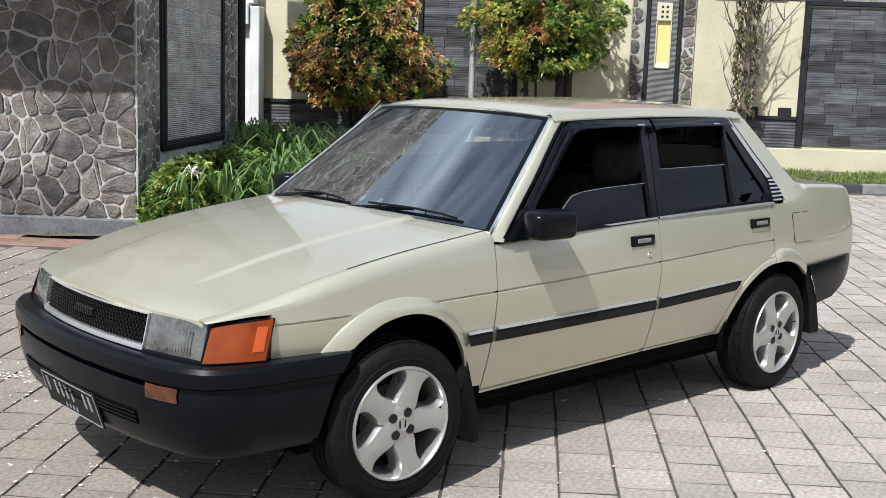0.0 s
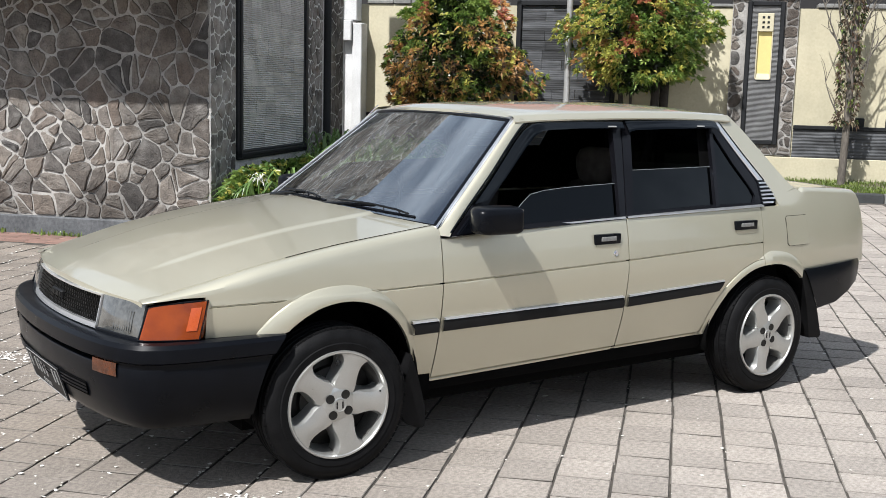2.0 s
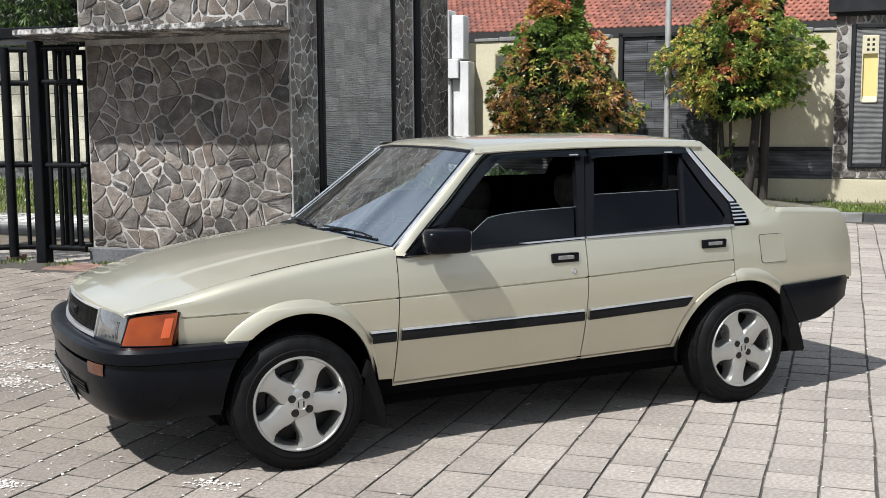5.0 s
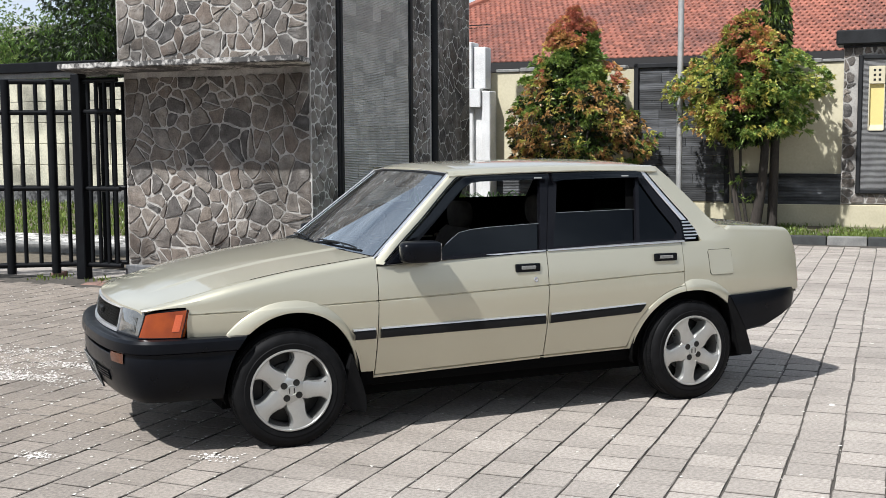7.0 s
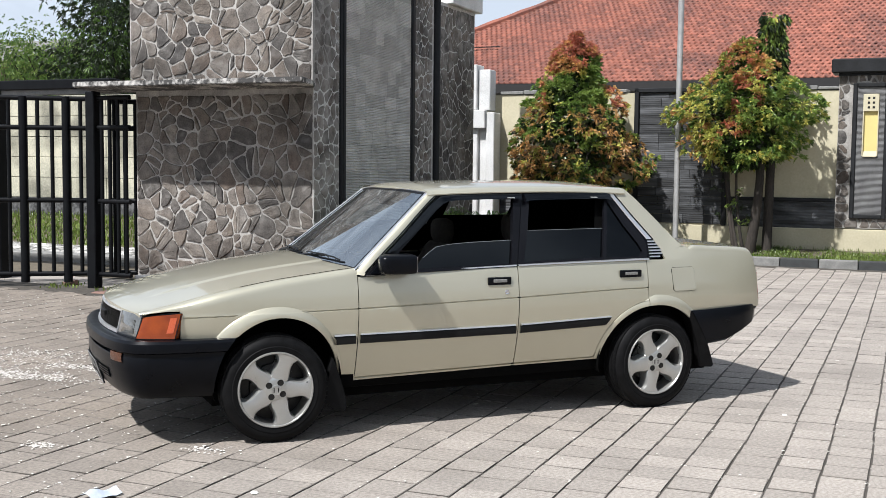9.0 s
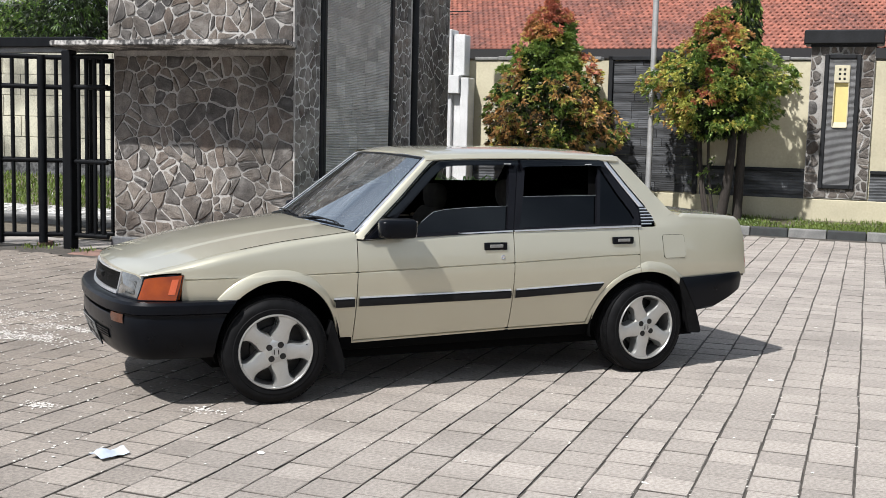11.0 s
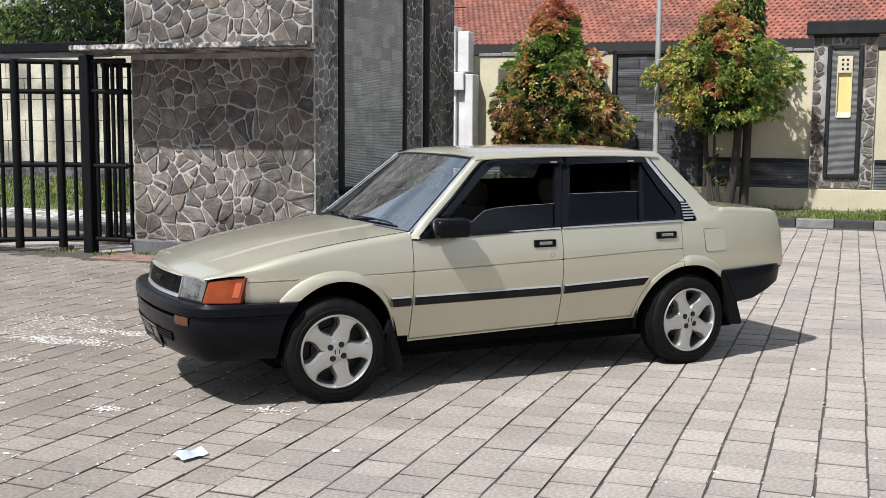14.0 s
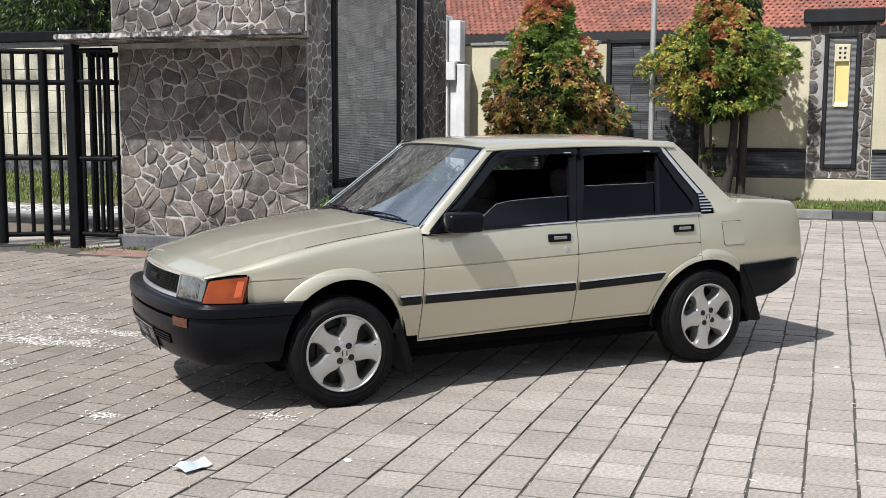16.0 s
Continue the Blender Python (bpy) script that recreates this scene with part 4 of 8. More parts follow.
def blocks(parent, v0, v1, z0, z1, u, seed, mt, bw=0.36, bh=0.125, deep=0.02):
    """Courses of ribbed andesite blocks of uneven length."""
    rnd = random.Random(seed)
    z = z0
    while z < z1 - 0.03:
        zz = min(z1, z + bh)
        v = v1
        while v > v0 + 0.02:
            w = bw * rnd.uniform(0.6, 1.35)
            vv = max(v0, v - w)
            o = rnd.uniform(0, 0.006)
            b = box(bmesh.new(), u - deep - o, u, vv + 0.002, v - 0.002, z + 0.002, zz - 0.002, bevel=0.003)
            part("block", b, mt, parent)
            v = vv
        z = zz


blocks(bwall, -0.66, 0.80, 0.54, 2.80, WU - 0.002, 41, SLATE_P, bw=0.5, bh=0.155)
blocks(bwall, -8.4, -5.26, 0.57, 2.74, WU - 0.002, 42, SLATE_P, bw=0.40, bh=0.165)
for v0, v1, z0, z1 in ((0.80, 0.88, 0.52, 2.88), (-0.74, -0.66, 0.52, 2.88), (-0.74, 0.88, 2.80, 2.88), (-5.26, -5.16, 0.56, 2.80), (-8.4, -5.16, 2.74, 2.82)):
    part("panel_frame", box(bmesh.new(), WU - 0.07, WU, v0, v1, z0, z1, bevel=0.01), BLACKSTONE, bwall, "black panel frame")

# pillar with a niche
pil = thing("niche_pillar", YARD.copy(), "crazy-paved stone pillar with black frame and yellow niche", "pillar", kind="structure")
PU = 13.70
part("core", one_box(PU, WU + 0.3, -3.49, -2.50, 0.54, 3.04), MORTAR, pil)
skip = lambda p: 0.20 < sum(q[0] for q in p) / len(p) < 0.79 and 0.22 < sum(q[1] for q in p) / len(p) < 2.30
clad(pil, 0.99, 2.50, 0.135, 51, lambda a, b, o: (PU - o, -2.50 - a, 0.54 + b), squash=1.05, gap=0.014, skip=skip)
for v0, v1, z0, z1 in ((-2.79, -2.72, 0.70, 2.90), (-3.28, -3.21, 0.70, 2.90), (-3.21, -2.79, 2.83, 2.90), (-3.21, -2.79, 0.70, 0.77)):
    bm = box(bmesh.new(), PU - 0.055, PU, v0, v1, z0, z1, bevel=0.012)
    part("frame", bm, BLACKSTONE, pil, "black frame", smooth=30)
bm = bmesh.new()
for v0, v1, z0, z1 in ((-2.88, -2.79, 0.77, 2.83), (-3.21, -3.12, 0.77, 2.83), (-3.12, -2.88, 0.77, 1.72), (-3.12, -2.88, 2.72, 2.83)):
    box(bm, PU - 0.03, PU + 0.002, v0, v1, z0, z1)
part("ribbed_field", bm, SLATE, pil, "grey ribbed slate field")
part("niche_back", one_box(PU - 0.006, PU, -3.12, -2.88, 1.72, 2.44), NICHE, pil, "bright yellow niche")
bm = bmesh.new()
for v0, v1 in ((-3.12, -3.105), (-2.895, -2.88)):
    box(bm, PU - 0.05, PU - 0.006, v0, v1, 1.72, 2.44)
plate(bm, [(PU - 0.05, -3.105, 1.72), (PU - 0.05, -2.895, 1.72), (PU - 0.006, -2.895, 1.80), (PU - 0.006, -3.105, 1.80)], (0, 0, -0.015))
part("niche_cheeks", bm, YELLOW, pil)
holes = part("vent_block", box(bmesh.new(), PU - 0.055, PU, -3.12, -2.88, 2.44, 2.72, bevel=0.006), YELLOW, pil, "cream block with six square holes")
# black squares set on the block paint the shade of its holes
for i in range(2):
    for j in range(3):
        vc, zc = -2.965 - i * 0.075, 2.505 + j * 0.075
        part("hole", one_box(PU - 0.058, PU - 0.03, vc - 0.018, vc + 0.018, zc - 0.018, zc + 0.018), BLACKSTONE, holes)
part("cap", box(bmesh.new(), PU - 0.14, WU + 0.4, -3.62, -2.38, 3.06, 3.29, bevel=0.02), BLACKSTONE, pil, "black pillar cap")
part("cap_neck", one_box(PU - 0.04, WU + 0.3, -3.50, -2.49, 3.02, 3.07), BLACKSTONE, pil)

# steel pole in the verge
bm = bmesh.new()
tube(bm, [(12.9, -0.05, 0.05), (12.9, -0.05, 6.0)], 0.048, 14)
pole = tagged(link("steel_pole", bm, GALV, smooth=60, m=YARD), "plain grey steel pole standing in the verge", "pole")

# unseen plain wall added to close the yard behind, for reflections and low sky
shut = thing("unseen_wall", pose(0, 0, 0), "unseen plain wall added for the car's reflections", "wall", kind="structure")
part("plaster", one_box(-24, 26, -17.2, -17.0, -0.03, 3.0), WHITEPAINT, shut)

# ---- house behind the wall ----
house = thing("house", YARD.copy(), "house with a hipped red clay tile roof", "house")
EU, EZ, RISE = 24.0, 3.82, 0.55
part("wall", one_box(EU + 0.9, EU + 16, -16, 9.2, -0.03, 3.9), YELLOW, house, "cream house wall")
part("eave_board", one_box(EU - 0.02, EU + 0.9, -16.5, 12.7, 3.55, 3.80), FASCIA, house, "dark eave board")
vs, fs = [], []
rnd = random.Random(17)
TW, TL = 0.165, 0.205
rows = 58
for r in range(rows):
    u0 = EU + r * TL * math.cos(math.atan(RISE))
    z0 = EZ + r * TL * math.sin(math.atan(RISE))
    hip = 12.7 - r * TL * 0.86
    n = int((hip + 14) / TW)
    for i in range(n):
        v1 = hip - i * TW + (TW * 0.5 if r % 2 else 0)
        k = len(vs)
        lift = rnd.uniform(0, 0.012)
        for a, (du, dz) in enumerate(((0.0, -0.022), (0.0, 0.006), (TL * 0.90, TL * 0.90 * RISE - 0.018))):
            for b, (q, h) in enumerate(((0.0, 0.012), (0.22, 0.034), (0.45, 0.012), (0.72, -0.008), (1.0, 0.010))):
                vs.append((u0 + du + 0.02 * (q - 0.5), v1 - q * TW * 0.985, z0 + dz + h + lift))
        for a in range(2):
            for b in range(4):
                fs.append((k + a * 5 + b, k + a * 5 + b + 1, k + a * 5 + b + 6, k + a * 5 + b + 5))
me = bpy.data.meshes.new("roof_tiles")
me.from_pydata(vs, [], fs)
me.materials.append(TILE)
rf = new("roof_tiles", me)
rf.parent = house
rf["kind"], rf["label"] = "stuff", "red clay roof tiles in rows"
bm = bmesh.new()
L = rows * TL
plate(bm, [(EU, 12.7, EZ - 0.04), (EU, -16, EZ - 0.04), (EU + L * 0.876, -16, EZ + L * 0.48 - 0.04), (EU + L * 0.876, 12.7 - L * 0.86, EZ + L * 0.48 - 0.04)], (0, 0, -0.05))
plate(bm, [(EU, 12.7, EZ - 0.04), (EU + L * 0.876, 12.7 - L * 0.86, EZ + L * 0.48 - 0.04), (EU + 16, 12.7, EZ - 0.04)], (0, 0, -0.05))
part("roof_deck", bm, TILE, house)
bm = bmesh.new()
tube(bm, [(EU + L * 0.876 * q, 12.78 - L * 0.86 * q, EZ + 0.04 + L * 0.48 * q) for q in span(0, 1, 30)], [0.10 + 0.02 * (i % 2) for i in range(30)], 8)
part("hip_tiles", bm, TILE, house, "row of rounded hip tiles")


# ---- gate: post, fixed railing and the open leaf ----
def railing(name, m, label, w, zs, n, heavy=(), top_ends=()):
    """Round bars between level rails."""
    g = thing(name, m, label, "gate" if "leaf" in name else "railing")
    for z in zs:
        bm = bmesh.new()
        tube(bm, [(0, 0, z), (w, 0, z)], 0.030, 10)
        part("rail", bm, IRON, g, smooth=60)
    for i in range(n):
        x = w * (i + 0.5) / n
        bm = bmesh.new()
        r = 0.052 if i in heavy else 0.024
        tube(bm, [(x, 0, zs[0] - (0.10 if i in heavy else 0)), (x, 0, zs[-1] + 0.02)], r, 10)
        part("bar", bm, IRON, g, smooth=60)
    return g


tagged(link("gate_post", box(bmesh.new(), 4.86, 4.99, 5.24, 5.37, -0.03, 2.324, bevel=0.01), IRON, m=YARD), "square black steel gate post under the ledge", "gate post")
railing("side_railing", YARD @ pose(4.93, 5.24, 0, 0, 0, -90), "black round-bar railing between post and wall", 0.47, (0.16, 1.03, 1.90, 2.25), 4)
railing("side_railing", YARD @ pose(5.20, 5.30, 0, 0, 0, -78), "black round-bar railing behind the gate post", 0.55, (0.16, 1.03, 1.90, 2.22), 4)
railing("gate_leaf", YARD @ pose(5.08, 5.52, 0.0, 0, 0, 123), "open black steel gate leaf of round bars", 3.3, (0.14, 1.03, 1.90, 2.25), 20, heavy=(1, 4, 7, 11, 15))
g2 = thing("gate_rail", YARD.copy(), "black steel beam over the gateway", "beam")
part("beam", box(bmesh.new(), 5.35, 5.55, 5.40, 13.0, 2.40, 2.52, bevel=0.01), IRON, g2)
part("far_post", box(bmesh.new(), 5.35, 5.55, 7.20, 7.38, -0.03, 2.40, bevel=0.01), IRON, g2)
part("under_plate", one_box(5.4, 5.55, 5.4, 13.0, 2.34, 2.398), KERBMAT, g2)

# ---- land beyond the gate ----
yard2 = thing("side_wall", YARD.copy(), "stained cream block wall on a rubble footing", "wall", kind="structure")
part("footing", one_box(11.42, 11.9, 4.5, 40, -0.03, 0.78), RUBBLE, yard2, "dark rubble footing")
bm = bmesh.new()
box(bm, 11.52, 11.75, 4.5, 40, 0.78, 2.78)
part("core", bm, KERBMAT, yard2)
for r in range(5):
    for i in range(24):
        v0 = 4.6 + i * 0.86 + (0.43 if r % 2 else 0)
        part("block", box(bmesh.new(), 11.495, 11.56, v0 + 0.006, v0 + 0.854, 0.78 + r * 0.4 + 0.005, 1.18 + r * 0.4 - 0.005, bevel=0.006), CREAM, yard2)
bm = bmesh.new()
sheet(bm, [[(u, v, z + 0.05 * noise.noise((u, v, 1))) for v in span(4.5, 40, 40)] for u, z in ((6.0, -0.02), (7.4, 0.0), (8.2, 0.14), (9.5, 0.26), (11.5, 0.45))])
bmesh.ops.recalc_face_normals(bm, faces=bm.faces)
tagged(link("side_lawn", bm, SOIL, m=YARD, smooth=60), "sloping earth under grass beyond the gate", "lawn", kind="structure")
blades("lawn_grass", "green lawn grass beyond the gate", lambda r: (lambda u: (u, r.uniform(5.0, 20), 0.14 + (u - 8.2) * 0.095))(r.uniform(8.3, 11.4)), 14000, 0.10, 9, wide=0.010)
bm = bmesh.new()
sheet(bm, [[(u, v, z + 0.015 * noise.noise((u * 9, v * 9, 5))) for v in span(5.0, 22, 120)] for u, z in ((7.45, 0.05), (7.7, 0.11), (8.0, 0.15), (8.35, 0.17))])
bmesh.ops.recalc_face_normals(bm, faces=bm.faces)
tagged(link("gravel_strip", bm, GRAVEL, m=YARD), "strip of broken white gravel beside the lawn", "gravel", kind="stuff")
part("kerb_step", box(bmesh.new(), 7.25, 7.45, 5.0, 22, -0.03, 0.14, bevel=0.02), KERBMAT, yard2, "concrete edging")
for u0, v0, a in ((5.12, 5.85, 20), (4.55, 6.75, -15), (4.62, 6.95, 60)):
    tagged(link("loose_brick", box(bmesh.new(), -0.12, 0.12, -0.055, 0.055, 0, 0.06, bevel=0.008), REDPAVER, m=YARD @ pose(u0, v0, -0.028, 0, 0, a)), "weathered loose brick lying by the gate", "brick", "loose bricks")

# ---- the car: nose towards -x, its flank 0.78 m either side of y = 0, front axle at x = 0 ----
CREASE = [(-0.72, 0.645), (-0.60, 0.695), (-0.48, 0.722), (-0.30, 0.748), (0.0, 0.764), (0.5, 0.772), (1.4, 0.782), (2.1, 0.788), (2.6, 0.784), (3.0, 0.764), (3.2, 0.742), (3.29, 0.72)]
BONNET = [(-0.74, 0.700), (-0.64, 0.726), (-0.48, 0.764), (-0.29, 0.812), (0.0, 0.866), (0.29, 0.904), (0.46, 0.924)]
SHOULDER = [(-0.74, 0.60), (-0.64, 0.645), (-0.48, 0.672), (-0.29, 0.69), (0.0, 0.70), (0.46, 0.705)]
BELT = [(0.48, 0.872), (0.85, 0.889), (1.47, 0.906), (2.38, 0.921), (2.70, 0.925)]
DECK = [(2.60, 0.985), (2.69, 1.006), (2.80, 1.004), (3.0, 0.994), (3.17, 0.982), (3.222, 0.968), (3.25, 0.91), (3.268, 0.78), (3.28, 0.62)]
FA, RA = (0.03, 0.30, 0.345, 0.375), (2.43, 0.295, 0.375, 0.352)      # wheel arches: middle and half sizes


def arch(x, a, grow=0.0):
    k = 1 - ((x - a[0]) / (a[2] + grow)) ** 2
    return a[1] + (a[3] + grow) * math.sqrt(k) if k > 0 else -1.0


def crease_z(x):
    return lerp(x, [(-0.50, 0.687), (0.46, 0.702), (1.45, 0.727), (2.15, 0.752), (2.8, 0.758), (3.27, 0.752)])


def flare_size(a, x):
    """Width and rise of the pressed lip round a wheel arch."""
    if a is FA:
        return (lerp(x, [(-0.36, 0.085), (-0.2, 0.072), (0.0, 0.057), (0.2, 0.052), (0.30, 0.040), (0.42, 0.020)]),
                lerp(x, [(-0.4, 0.026), (0.15, 0.026), (0.30, 0.012), (0.42, 0.003)]))
    return lerp(x, [(2.0, 0.028), (2.33, 0.030), (2.42, 0.062), (2.6, 0.064), (2.75, 0.055)]), lerp(x, [(2.0, 0.006), (2.33, 0.008), (2.42, 0.024), (2.8, 0.022)])


def flare(x, z):
    for a in (FA, RA):
        w, rise = flare_size(a, x)
        dx, dz = x - a[0], z - a[1]
        if dz < -0.08:
            continue
        i, o = math.hypot(dx / a[2], dz / a[3]), math.hypot(dx / (a[2] + w), dz / (a[3] + w))
        if i < 1.0:
            return rise
        if o < 1.0:
            q = (i - 1.0) / (i / o - 1.0)
            return rise * (1 - q * q) + 0.0015
    return 0.0


def flare_edge(x):
    return max(arch(x, a, flare_size(a, x)[0]) for a in (FA, RA))


def flank(x, z):
    """Half the width of the body at x and height z."""
    y = smooth_lerp(x, CREASE)
    if z > 0.70:
        y -= 0.030 * ((z - 0.70) / 0.2) ** 1.7 + 0.002
    else:
        y -= 0.074 * ((0.70 - z) / 0.38) ** 1.75
    if abs(z - crease_z(x)) < 0.0015 and (-0.47 < x < -0.21 or 0.17 < x < 2.373):
        y -= 0.007                                                  # the line pressed along the flank
    return y + flare(x, z)


def upper(z):
    """Half the width of the glasshouse at height z."""
    return 0.752 - (z - 0.90) * 0.44


def door_cut(z):
    """Where the two doors meet; the centre pillar leans back."""
    return 1.472 + max(0.0, z - 0.90) * 0.272


def side(p, s):
    return (p[0], s * p[1], p[2])


def flank_panel(name, s, xs, low, high, parent, label="", rows=18, over=None, way=None):
    bm = bmesh.new()
    pts = []
    for x in xs:
        lo, hi = low(x), high(x)
        zc = crease_z(x)
        zf = flare_edge(x)
        zs = span(lo, hi, rows) + [zc + d for d in (-0.0045, -0.001, 0.001, 0.0045)] + [zf + d for d in (-0.024, -0.012, -0.005, -0.0008, 0.0004, 0.005)]
        zs = sorted(max(lo, min(hi, z)) for z in zs)
        col = [(x, flank(x, z), z) for z in zs]
        if over:
            ty, tz = over(x)
            y0, z0 = col[-1][1], hi
            col += [(x, y0 + (ty - y0) * (1 - math.cos(t)), z0 + (tz - z0) * math.sin(t)) for t in (0.35, 0.7, 1.05, 1.32, 1.57)]
        pts.append([side(p, s) for p in col])
    sheet(bm, pts, flip=s > 0)
    bmesh.ops.remove_doubles(bm, verts=bm.verts, dist=0.00002)
    fold(bm, way or (0, -s * 0.018, 0))
    return part(name, bm, PAINT, parent, label, smooth=24)


def sill_z(x):
    """The lower edge of the painted sill."""
    return lerp(x, [(0.37, 0.288), (1.5, 0.312), (2.06, 0.319)])


def rear_side(car, s):
    """The rear wing and the painted pillar above it, pressed as one panel."""
    xs = sorted({x for x in arch_xs(RA, 2.376, 2.80, 34)} | set(span(2.376, 2.74, 24)) | set(span(2.74, 3.285, 26)))

    def low(x):
        return max(0.36 if x < 2.69 else 0.598, arch(x, RA))

    def top(x):
        if x < 2.80:
            return lerp(x, [(2.376, 0.925), (2.51, 0.925), (2.62, 0.955), (2.72, 0.978), (2.80, 0.9785)])
        return min(smooth_lerp(x, DECK) - 0.026, 0.985) if x < 3.2 else max(0.61, smooth_lerp(x, DECK) - 0.026)

    def half(x, z):
        if z <= 0.925:
            return flank(x, z)
        k = min(1.0, max(0.0, (x - 2.58) / 0.18))
        k = k * k * (3 - 2 * k)
        lip = (flank(x, 0.925) - upper(0.925)) * max(0.0, 1 - (z - 0.925) / 0.13) ** 2
        return (upper(z) + lip) * (1 - k) + flank(x, z) * k
    bm = bmesh.new()
    pts, heads = [], []
    for x in xs:
        lo, hi = low(x), top(x)
        zs = span(lo, hi, 24) + [crease_z(x) + d for d in (-0.0045, -0.001, 0.001, 0.0045)] + [flare_edge(x) + d for d in (-0.024, -0.012, -0.005, -0.0008, 0.0004, 0.005)]
        col = [(x, half(x, z), z) for z in sorted(max(lo, min(hi, z)) for z in zs)]
        heads.append(col[-1])
        if x > 2.70:
            k, y0 = min(1.0, (x - 2.70) / 0.06), col[-1][1]
            ty, tz = y0 + (flank(x, 0.95) - 0.040 - y0) * k, hi + (smooth_lerp(x, DECK) - hi) * k
            col += [(x, y0 + (ty - y0) * (1 - math.cos(t)), hi + (tz - hi) * math.sin(t)) for t in (0.35, 0.7, 1.05, 1.32, 1.57)]
        else:
            col += [col[-1]] * 5
        pts.append([side(p, s) for p in col])
    sheet(bm, pts, flip=s > 0)
    left, right = [(0.925, 2.512), (0.945, 2.508), (1.05, 2.456), (1.338, 2.230), (1.362, 2.206)], [(0.925, 2.775), (0.978, 2.72), (1.014, 2.645), (1.17, 2.506), (1.297, 2.390), (1.362, 2.318)]
    foot = [h for h in heads if 2.511 <= h[0] <= 2.735]
    rows_ = []
    for r in span(0, 1, 16):
        row = []
        for x, y, z0 in foot:
            f = (x - foot[0][0]) / (foot[-1][0] - foot[0][0])
            at = lambda z: lerp(z, left) + (lerp(z, right) - lerp(z, left)) * f
            z = z0 + (1.362 - z0) * r
            xx = x + at(z) - at(z0)
            row.append(side((xx, half(xx, z) if r else y, z), s))
        (x, y, z) = row[-1]
        rows_.append(row + [(x + 0.010, y - s * 0.018, z + 0.001), (x + 0.014, y - s * 0.050, z + 0.002), (x + 0.012, y - s * 0.095, z + 0.004)])
    sheet(bm, rows_, flip=s < 0)
    bmesh.ops.remove_doubles(bm, verts=bm.verts, dist=0.0002)
    bmesh.ops.recalc_face_normals(bm, faces=bm.faces)
    fold(bm, (0, -s * 0.018, 0))
    return part("rear_quarter", bm, PAINT, car, smooth=30)


def arch_xs(a, x0, x1, n=26):
    """Columns that crowd where the arch falls steeply."""
    return sorted({round(min(x1, max(x0, a[0] - a[2] * 1.0 * math.cos(math.pi * i / n))), 4) for i in range(n + 1)} | {x0, x1})


